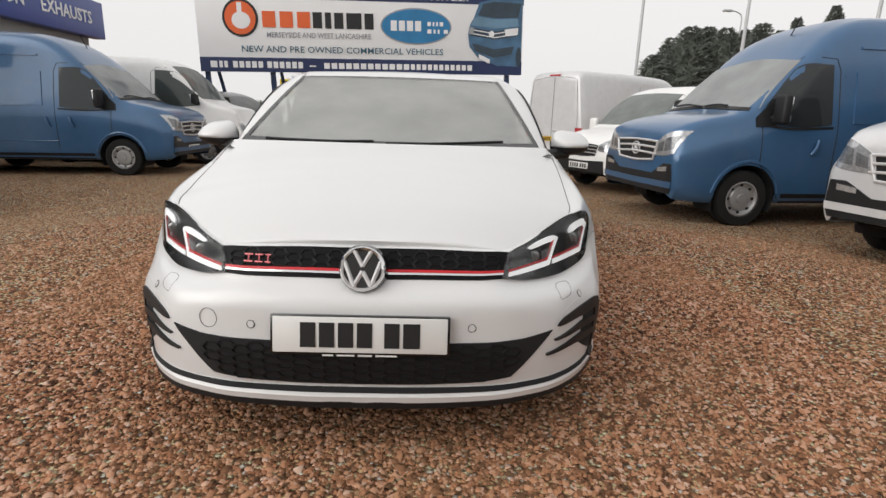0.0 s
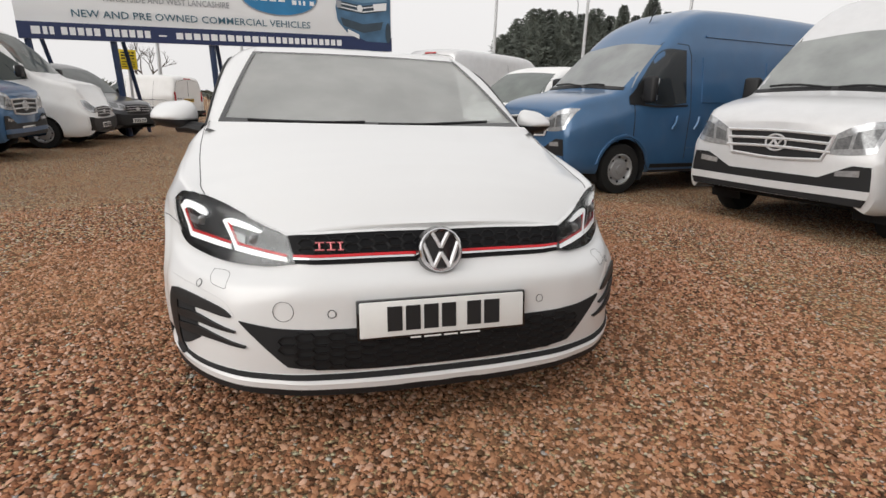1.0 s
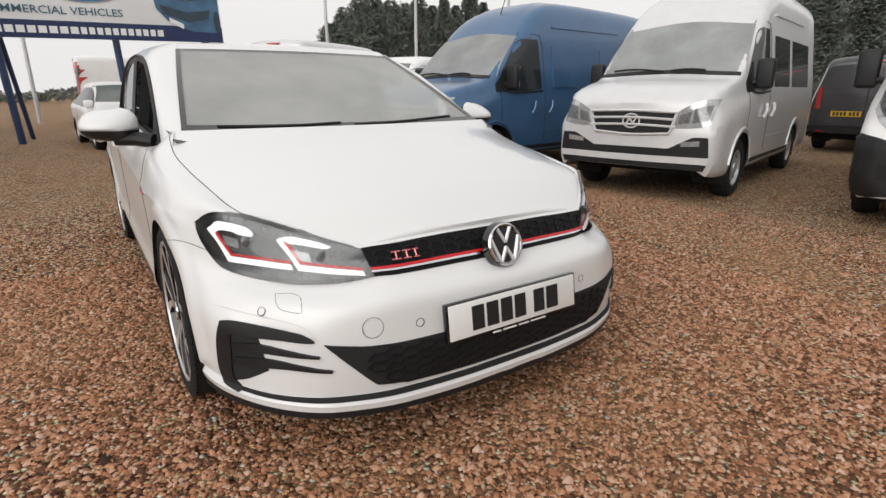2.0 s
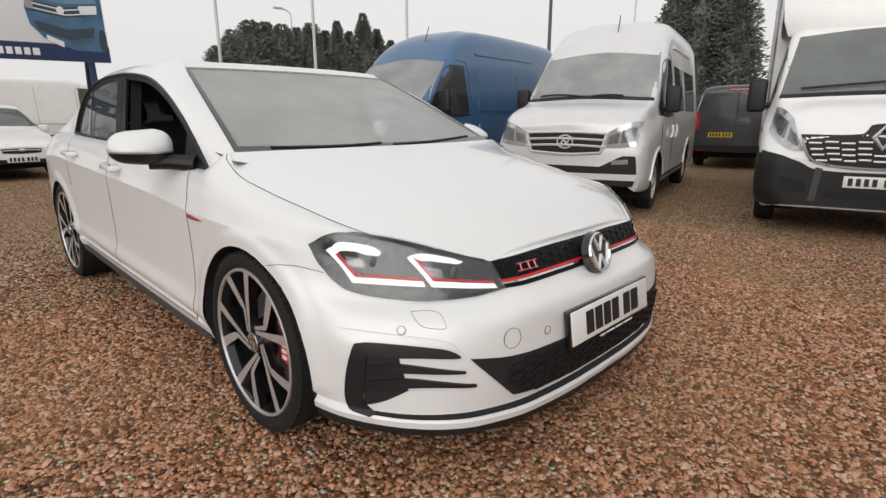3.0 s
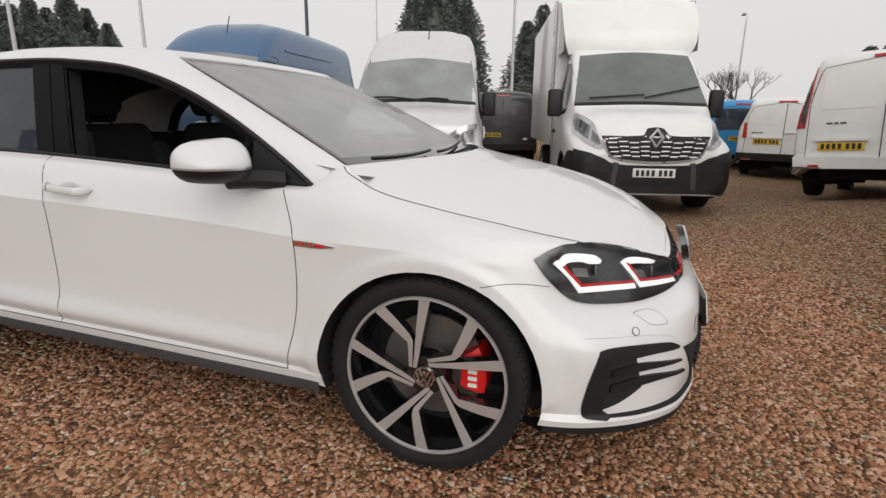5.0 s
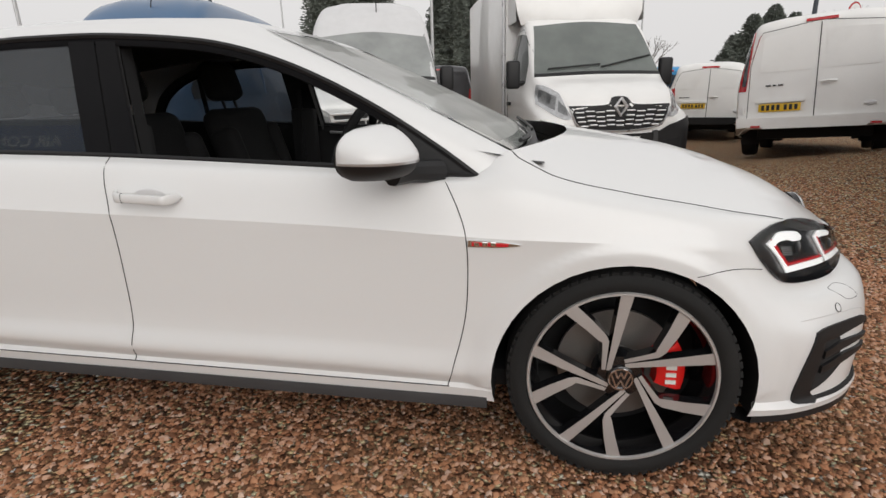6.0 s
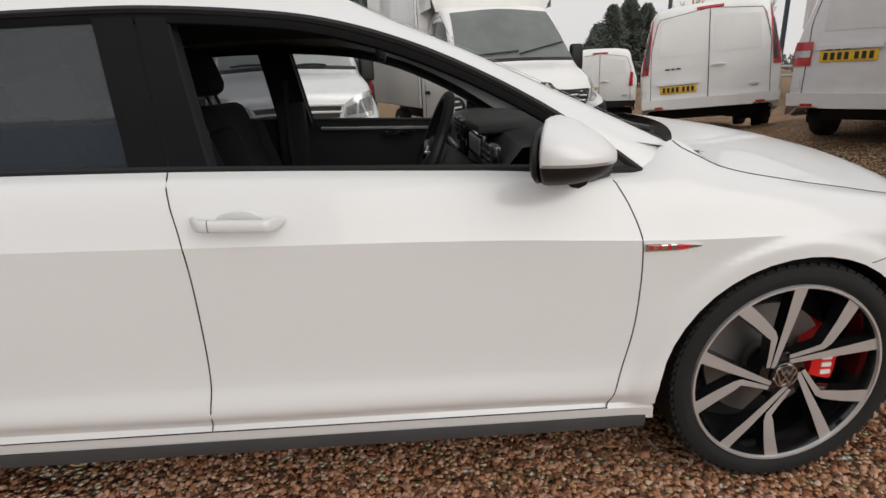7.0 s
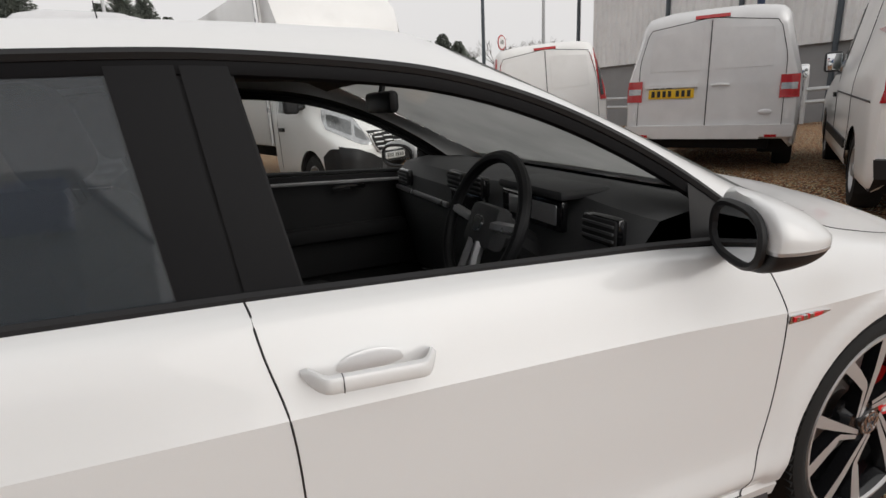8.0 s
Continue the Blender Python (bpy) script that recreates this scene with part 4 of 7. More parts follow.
        c = skin.at((s * x0, ym, zm), 0)
        bmesh.ops.create_uvsphere(bm, u_segments=18, v_segments=8, radius=1, matrix=Matrix.Translation(c) @ Matrix.Diagonal((0.0025, 0.052, 0.024, 1)))
        part("handle_cup_shade", bm, SILVER, handle)
    # wing badge
    badge = laid("wing_badge", skin, [(.886, .418, .716), (.885, .34, .712), (.884, .279, .704)], [(.886, .418, .698), (.885, .33, .697), (.884, .285, .702)], CHROME, car, 0.004, 8, 1, side=s, label="red and chrome wing badge")
    for k in range(3):
        laid("badge_bar", skin, [(.886, .402 - .022 * k, .711), (.886, .388 - .022 * k, .7105)], [(.886, .402 - .022 * k, .702), (.886, .388 - .022 * k, .7015)], CHROME, badge, 0.0075, 2, 1, side=s)
    laid("badge_inlay", skin, [(.886, .408, .712), (.885, .31, .708)], [(.886, .408, .701), (.885, .315, .700)], REDTRIM, badge, 0.006, 6, 1, side=s)

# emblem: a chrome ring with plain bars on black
emblem = empty("emblem", "round chrome emblem on black", "")
emblem.parent = car
for k in ("label", "category"):
    if k in emblem:
        del emblem[k]
EM = Matrix.Translation((0, -0.782, 0.614)) @ Matrix.Rotation(radians(-16), 4, "X")
bm = bmesh.new()
bmesh.ops.create_cone(bm, cap_ends=True, segments=40, radius1=0.075, radius2=0.070, depth=0.022, matrix=EM @ Matrix.Rotation(radians(90), 4, "X"))
part("emblem_base", bm, GLOSSBLACK, emblem)
bm = bmesh.new()
ring = [EM @ Vector((0.062 * math.cos(a), -0.013, 0.062 * math.sin(a))) for a in np.arange(41) * 2 * math.pi / 40]
add_tube(bm, ring, 0.0066, 6, caps=False)
part("emblem_ring", bm, CHROME, emblem)
for a, b in (((-.027, .055), (0, .007)), ((0, .007), (.027, .055)), ((-.055, .022), (-.026, -.054)), ((-.026, -.054), (0, -.008)), ((0, -.008), (.026, -.054)), ((.026, -.054), (.055, .022))):
    tube("emblem_bar", [EM @ Vector((a[0], -0.013, a[1])), EM @ Vector((b[0], -0.013, b[1]))], 0.0068, BRIGHT, emblem, 5)
# model badge on the grille, as plain bars
bm = bmesh.new()
for x0, x1 in ((-.372, -.345), (-.338, -.313), (-.306, -.289)):
    for (a, b) in (((x0, .633), (x1, .633)), ((x0, .613), (x1, .613)), (((x0 + x1) / 2, .613), ((x0 + x1) / 2, .633))):
        add_tube(bm, [skin.along((a[0], -1.4, a[1]), (0, 1, 0), 0.010), skin.along((b[0], -1.4, b[1]), (0, 1, 0), 0.010)], 0.0030, 5)
part("grille_badge", bm, BADGEPINK, grille)

# number plate with plain bars for its print
PL = Matrix.Translation((0, -0.856, 0.428)) @ Matrix.Rotation(radians(-8), 4, "X")
plate = box("number_plate", (-.268, 0.0, -.060), (.268, .02, .060), GLOSSBLACK, car, 0.004, PL, "white show plate with black print in a black holder")
box("plate_face", (-.260, -.004, -.053), (.260, .002, .055), PLATEWHITE, plate, 0.003, PL)
bars(plate, (-.178, -.0045, -.036), .356, .075, [5, 1.2, 5, 1.2, 5, 1.2, 5, 4, 5, 1.2, 5.6], m=PL, depth=0.002)
bars(plate, (-.11, -.012, -.0595), .22, .004, [3, 1, 5, 1, 4, 1, 6], PLATEWHITE, m=PL)

# ---- wheels ----
def road_wheel(parent, x, y, side, rad=0.318, rim=0.257, cz=0.318):
    w = empty("wheel", "", "")
    w.parent = parent
    M = Matrix.Translation((x, y, cz)) @ Matrix.Diagonal((side, 1, 1, 1))
    for k in ("label", "category"):
        if k in w:
            del w[k]

    def put(name, bm, material, sharp=35):
        bmesh.ops.transform(bm, matrix=M, verts=bm.verts)
        bmesh.ops.recalc_face_normals(bm, faces=bm.faces)
        return part(name, bm, material, w, sharp=sharp)

    bm = bmesh.new()
    revolve(bm, [(-0.16, rim - 0.01), (-0.175, rad - 0.025), (-0.15, rad - 0.004), (-0.02, rad), (0.015, rad - 0.003), (0.037, rad - 0.013), (0.045, rad - 0.03), (0.043, rim + 0.012), (0.034, rim + 0.001), (0.02, rim - 0.012)], n=72)
    put("tyre", bm, RUBBER)
    bm = bmesh.new()
    for k in range(72):  # tread blocks on the shoulder
        a = 2 * math.pi * k / 72
        R = Matrix.Rotation(a, 4, "X")
        add_box(bm, (-0.01, -0.010, rad - 0.012), (0.036, 0.008, rad - 0.0045), 0, R @ Matrix.Rotation(radians(14), 4, "Z"))
    put("tread", bm, RUBBER)
    bm = bmesh.new()
    revolve(bm, [(0.034, rim + 0.002), (0.041, rim - 0.001), (0.041, rim - 0.007), (0.034, rim - 0.010)], n=72)
    put("rim_lip", bm, MACHINED)
    bm = bmesh.new()
    revolve(bm, [(0.034, rim - 0.012), (0.01, rim - 0.022), (-0.05, rim - 0.03), (-0.15, rim - 0.02)], n=60)
    put("rim_barrel", bm, GLOSSBLACK)
    bm = bmesh.new()
    revolve(bm, [(-0.075, 0.168), (-0.062, 0.168), (-0.062, 0.06), (-0.05, 0.055), (-0.05, 0.0)], n=48)
    put("brake_disc", bm, DISC)
    bm = bmesh.new()
    revolve(bm, [(-0.14, 0.25), (-0.14, 0.0)], n=32)
    put("hub_back", bm, VOID)

    def blade(pts, widths, x_out, x_in, name, material):
        """A bent spoke in the wheel's face from nodes (r, angle) with its widths."""
        c = [Vector((0, r * math.sin(radians(a)) * side, r * math.cos(radians(a)))) for r, a in pts]
        b = bmesh.new()
        fr, bk = [], []
        for i, p in enumerate(c):
            d = (c[min(i + 1, len(c) - 1)] - c[max(i - 1, 0)]).normalized()
            n = Vector((1, 0, 0)).cross(d).normalized()
            xx = x_out[i]
            fr.append([b.verts.new(p + n * widths[i] * q + Vector((xx, 0, 0))) for q in (-1, 1)])
            bk.append([b.verts.new(p + n * (widths[i] + 0.004) * q + Vector((xx - x_in, 0, 0))) for q in (-1, 1)])
        for i in range(len(c) - 1):
            f = b.faces.new((fr[i][0], fr[i][1], fr[i + 1][1], fr[i + 1][0]))
            f.material_index = 0
            for q in (0, 1):
                f = b.faces.new((fr[i][q], fr[i + 1][q], bk[i + 1][q], bk[i][q]))
                f.material_index = 1
        return b

    def polar(pts, turn):
        return [(math.hypot(x, z), math.degrees(math.atan2(x, z)) + turn) for x, z in pts]

    for k in range(5):
        b = blade(polar([(-.033, .022), (-.023, .09), (-.013, .16), (.001, .252)], 72 * k), [0.0060, 0.0090, 0.0125, 0.0172], [0.026, 0.03, 0.034, 0.036], 0.03, "spoke", MACHINED)
        put("spoke", b, [MACHINED, GLOSSBLACK], 20)
        b = blade(polar([(-.047, .024), (-.046, .075), (-.046, .110), (-.056, .124), (-.096, .163), (-.146, .206)], 72 * k), [0.0055, 0.0070, 0.0090, 0.0130, 0.0158, 0.0188], [0.026, 0.029, 0.031, 0.033, 0.035, 0.036], 0.03, "spoke", MACHINED)
        put("spoke", b, [MACHINED, GLOSSBLACK], 20)
    bm = bmesh.new()
    revolve(bm, [(-0.02, 0.075), (0.018, 0.062), (0.022, 0.04), (0.024, 0.0)], n=30)
    put("hub", bm, GLOSSBLACK)
    bm = bmesh.new()
    add_tube(bm, [(0.033, 0.031 * math.cos(a), 0.031 * math.sin(a)) for a in np.arange(25) * math.pi / 12], 0.003, 5, caps=False)
    mark = put("cap_ring", bm, CHROME)
    marks = [mark]
    for a, c in (((-.016, .024), (-.008, .003)), ((-.008, .003), (0, .02)), ((0, .02), (.008, .003)), ((.008, .003), (.016, .024)), ((-.025, .012), (-.011, -.024)), ((-.011, -.024), (0, -.002)), ((0, -.002), (.011, -.024)), ((.011, -.024), (.025, .012))):
        bm = bmesh.new()
        add_tube(bm, [(0.033, a[0], a[1]), (0.033, c[0], c[1])], 0.0032, 4)
        marks.append(put("cap_bar", bm, CHROME))
    bm = bmesh.new()
    revolve(bm, [(0.020, 0.040), (0.030, 0.037), (0.0315, 0.034), (0.032, 0.0)], n=32)
    cap = put("centre_cap", bm, GLOSSBLACK)
    for ob in marks:
        ob.parent = cap
    for k in range(5):
        a = radians(72 * k + 45)
        bm = bmesh.new()
        bmesh.ops.create_cone(bm, cap_ends=True, segments=6, radius1=0.009, radius2=0.008, depth=0.016, matrix=Matrix.Translation((0.016, 0.056 * math.sin(a), 0.056 * math.cos(a))) @ Matrix.Rotation(radians(90), 4, "Y"))
        put("wheel_bolt", bm, GREYPLASTIC)
    # caliper behind the spokes, towards the nose
    bm = bmesh.new()
    rows = []
    for a in np.linspace(radians(58), radians(106), 12):
        rows.append([(xx, -r * math.sin(a), r * math.cos(a)) for xx, r in ((-0.05, 0.10), (-0.012, 0.105), (-0.006, 0.125), (-0.008, 0.165), (-0.02, 0.182), (-0.10, 0.185))])
    g = add_grid(bm, rows)
    bm.faces.new(g[0])
    bm.faces.new(g[-1])
    cal = put("brake_caliper", bm, CALIPER)
    cal["label"] = "bright red brake caliper"
    bm = bmesh.new()
    for q in (-.022, 0, .022):
        add_box(bm, (-0.007, -0.156, q - 0.006), (-0.003, -0.128, q + 0.006), 0)
    put("caliper_print", bm, PLATEWHITE)
    return w


for y in (0.0, 2.626):
    for s in (-1, 1):
        road_wheel(car, s * 0.838, y, s)

# ---- door mirrors ----
def door_mirror(s):
    top = empty("door_mirror", "", "")
    top.parent = car
    for k in ("label", "category"):
        if k in top:
            del top[k]
    M = Matrix.Translation((s * 0.945, 0.652, 0.948)) @ Matrix.Rotation(radians(28 * s), 4, "Z")
    def lobe(z0, z1, material, name, grow=1.0):
        bm = bmesh.new()
        rows = []
        for v in np.linspace(z0, z1, 12):
            row = []
            zz = v * 0.073
            k = math.sqrt(max(0.0, 1 - min(1, abs(v)) ** 2.6))
            for a in np.linspace(0, 2 * math.pi, 33)[:-1]:
                ca, sa = math.cos(a), math.sin(a)
                x = 0.114 * math.copysign(abs(ca) ** 0.85, ca) * (0.55 + 0.45 * k)
                y = -0.122 * abs(sa) ** 1.15 * k * (1 - 0.5 * max(0.0, v)) if sa > 0 else 0.018 * -sa
                taper = 0.80 + 0.20 * (1 - (x * s / 0.116 + 1) / 2)
                row.append((x * grow * (0.75 + 0.25 * k), y * grow, zz * grow * taper))
            rows.append(row)
        g = add_grid(bm, rows, close=True)
        bm.faces.new(g[0])
        bm.faces.new(g[-1])
        bmesh.ops.transform(bm, matrix=M, verts=bm.verts)
        bmesh.ops.recalc_face_normals(bm, faces=bm.faces)
        return part(name, bm, material, top, sharp=60)
    lobe(-0.18, 0.999, WHITE, "mirror_cap")
    lobe(-0.95, -0.25, BLACK, "mirror_base")
    lobe(-0.27, -0.17, SATIN, "indicator_strip", 1.01)
    bm = bmesh.new()
    ring = [M @ Vector((0.094 * math.copysign(abs(math.cos(a)) ** 0.7, math.cos(a)), 0.021, -0.004 + 0.050 * math.copysign(abs(math.sin(a)) ** 0.8, math.sin(a)))) for a in np.linspace(0, 2 * math.pi, 29)[:-1]]
    vs = [bm.verts.new(p) for p in ring]
    bm.faces.new(vs)
    part("mirror_glass", bm, MIRROR, top, smooth=False)
    tube("mirror_rim", ring + ring[:1], 0.008, BLACK, top, 6)
    bm = bmesh.new()
    add_tube(bm, [M @ Vector((-s * 0.03, -0.04, -0.055)), (s * 0.865, 0.570, 0.893), (s * 0.80, 0.50, 0.885)], 0.027, 10, 0.032)
    part("mirror_arm", bm, BLACK, top)


for s in (-1, 1):
    door_mirror(s)

# ---- inside ----
def cabin():
    bm = bmesh.new()
    add_box(bm, (-.74, -.35, .20), (.74, 3.1, .26), 0.01)
    part("floor_pan", bm, VOID, car)
    box("bulkhead", (-.76, .22, .24), (.76, .30, .86), VOID, car, 0.01)
    for s in (-1, 1):
        bm = bmesh.new()
        add_grid(bm, [[(s * (x - 0.05 * (1 if 0.45 < z < 0.8 else 0.4)), y, z) for z, x in ((.26, .80), (.44, .80), (.46, .80), (.62, .79), (.80, .79), (.86, .785), (.905, .775))] for y in (.36, .6, 1.0, 1.44, 1.5, 2.0, 2.4, 2.9)])
        for v in bm.verts:
            if v.co.z > 0.88:
                v.co.z = belt_z(v.co.y) - 0.004
        part("door_lining", bm, SEAT, car)
        box("armrest", (s * .73 - .035, .72, .62), (s * .73 + .035, 1.32, .685), SEAT, car, 0.02)
        tube("trim_strip", [(s * .738, .48, .850), (s * .738, .9, .868), (s * .738, 1.36, .885)], 0.008, SATIN, car, 6)
        tube("inner_handle", [(s * .735, .90, .845), (s * .712, .97, .850), (s * .735, 1.04, .846)], 0.011, CHROME, car, 6)
    # dashboard
    rows = []
    for x in np.linspace(-.77, .77, 25):
        hump = 0.030 * math.exp(-((x + 0.37) / 0.2) ** 2)
        rows.append([(x, .22, .900), (x, .40, .935), (x, .58, .950 + hump), (x, .68, .935 + hump), (x, .72, .89), (x, .735, .80), (x, .70, .64), (x, .66, .45)])
    bm = bmesh.new()
    add_grid(bm, rows)
    part("dashboard", bm, DASH, car)
    box("instrument_hood", (-.53, .60, .945), (-.22, .752, .972), DASH, car, 0.012)
    box("instrument_panel", (-.52, .722, .865), (-.23, .742, .945), GLOSSBLACK, car, 0.006)
    # unlit display; pale sky reflection on it put into the satin colour
    box("instrument_display", (-.50, .735, .880), (-.27, .745, .932), SATIN, car, 0.004)
    box("display", (-.11, .722, .800), (.14, .742, .895), GLOSSBLACK, car, 0.006)
    for x, z in ((-.665, .905), (-.06, .925), (.09, .925), (.63, .880)):
        v = box("air_vent", (x - .062, .720, z - .034), (x + .062, .748, z + .034), GLOSSBLACK, car, 0.012)
        core = box("vent_core", (x - .056, .740, z - .028), (x + .056, .752, z + .028), VOID, v, 0.006)
        for k in range(3):
            box("vent_slat", (x - .052, .746, z - .019 + .016 * k), (x + .052, .756, z - .013 + .016 * k), DASH, v, 0.001)
    box("dash_trim", (.18, .730, .815), (.76, .744, .835), SATIN, car, 0.004)
    box("centre_console", (-.13, .70, .26), (.13, 1.35, .56), DASH, car, 0.03)
    tube("gear_lever", [(0, .92, .55), (0, .90, .66)], 0.022, GLOSSBLACK, car, 10)
    # steering wheel
    M = Matrix.Translation((-.37, .880, .885)) @ Matrix.Rotation(radians(22), 4, "X")
    w = tube("steering_wheel", [M @ Vector((.178 * math.cos(a), 0, .175 * math.sin(a))) for a in np.arange(41) * math.pi / 20], 0.0165, BLACK, car, 10)
    bm = bmesh.new()
    add_box(bm, (-.075, -.045, -.065), (.075, .01, .05), 0.02, M)
    part("wheel_boss", bm, DASH, w)
    bm = bmesh.new()
    bmesh.ops.create_cone(bm, cap_ends=True, segments=24, radius1=.024, radius2=.022, depth=.008, matrix=M @ Matrix.Translation((0, .013, -.005)) @ Matrix.Rotation(radians(-90), 4, "X"))
    part("wheel_emblem", bm, CHROME, w)
    for a, b in (((-.06, .0), (-.165, .01)), ((.06, .0), (.165, .01)), ((-.02, -.05), (-.03, -.165)), ((.02, -.05), (.03, -.165))):
        tube("wheel_spoke", [M @ Vector((a[0], 0, a[1])), M @ Vector((b[0], 0, b[1]))], 0.014, SATIN, w, 6)
    tube("steering_column", [M @ Vector((0, -.02, 0)), (-.37, .66, .74)], 0.045, DASH, car, 10)
    # seats
    for x in (-.37, .37):
        seat = box("front_seat", (x - .25, 1.10, .30), (x + .25, 1.58, .50), SEAT, car, 0.06, label="dark cloth sports seat")
        bm = bmesh.new()
        B = Matrix.Translation((x, 1.56, .46)) @ Matrix.Rotation(radians(-17), 4, "X")
        add_box(bm, (-.235, -.06, 0), (.235, .06, .60), 0.055, B, 3)
        part("backrest", bm, SEAT, seat)
        for q in (-1, 1):
            bm = bmesh.new()
            add_box(bm, (q * .215 - .045, -.10, .10), (q * .215 + .045, .04, .50), 0.04, B, 3)
            part("side_bolster", bm, SEAT, seat)
            tube("headrest_post", [B @ Vector((q * .055, 0, .58)), B @ Vector((q * .055, 0, .66))], 0.007, BLACK, seat, 6)
        bm = bmesh.new()
        add_box(bm, (-.125, -.05, .64), (.125, .05, .83), 0.045, B, 3)
        part("headrest", bm, SEAT, seat)
        tube("seat_belt", [(math.copysign(.69, x), 1.50, 1.12), (math.copysign(.66, x), 1.50, .8), (math.copysign(.62, x), 1.45, .40)], 0.014, BLACK, car, 4)
    bench = box("rear_bench", (-.64, 1.95, .30), (.64, 2.45, .52), SEAT, car, 0.06)
    B = Matrix.Translation((0, 2.42, .46)) @ Matrix.Rotation(radians(-20), 4, "X")
    bm = bmesh.new()
    add_box(bm, (-.64, -.07, 0), (.64, .06, .58), 0.05, B, 3)
    part("backrest", bm, SEAT, bench)
    for x in (-.4, 0, .4):
        bm = bmesh.new()
        add_box(bm, (x - .11, -.04, .60), (x + .11, .05, .74), 0.04, B, 3)
        part("headrest", bm, SEAT, bench)
    # inner mirror
    bm = bmesh.new()
    add_box(bm, (-.125, 1.00, 1.165), (.125, 1.032, 1.226), 0.014)
    m = part("inner_mirror", bm, BLACK, car)
    tube("mirror_stem", [(0, 1.015, 1.218), (0, 1.005, 1.258)], 0.010, BLACK, m, 6)


cabin()

# ---- the vans and cars of the yard: nose at y = 0 in their own axes, tail towards +y ----
def section(zb, zw, zt, wb, ww, wt, rt):
    """Half a cross-section, from the sill up the side and over to the middle of the roof."""
    zs = zt - rt
    return [(wb - 0.04, zb), (wb, zb + 0.05), (ww, zb + 0.30 * (zw - zb)), (ww, zb + 0.62 * (zw - zb)), (ww - 0.004, zw), (ww + (wt - ww) * 0.5, zw + 0.5 * (zs - zw)), (wt, zs), (wt - 0.10 * rt, zs + 0.45 * rt), (wt - 0.38 * rt, zs + 0.82 * rt), (wt - rt, zt - 0.04 * rt), (wt * 0.5, zt + 0.012), (0, zt + 0.018)]


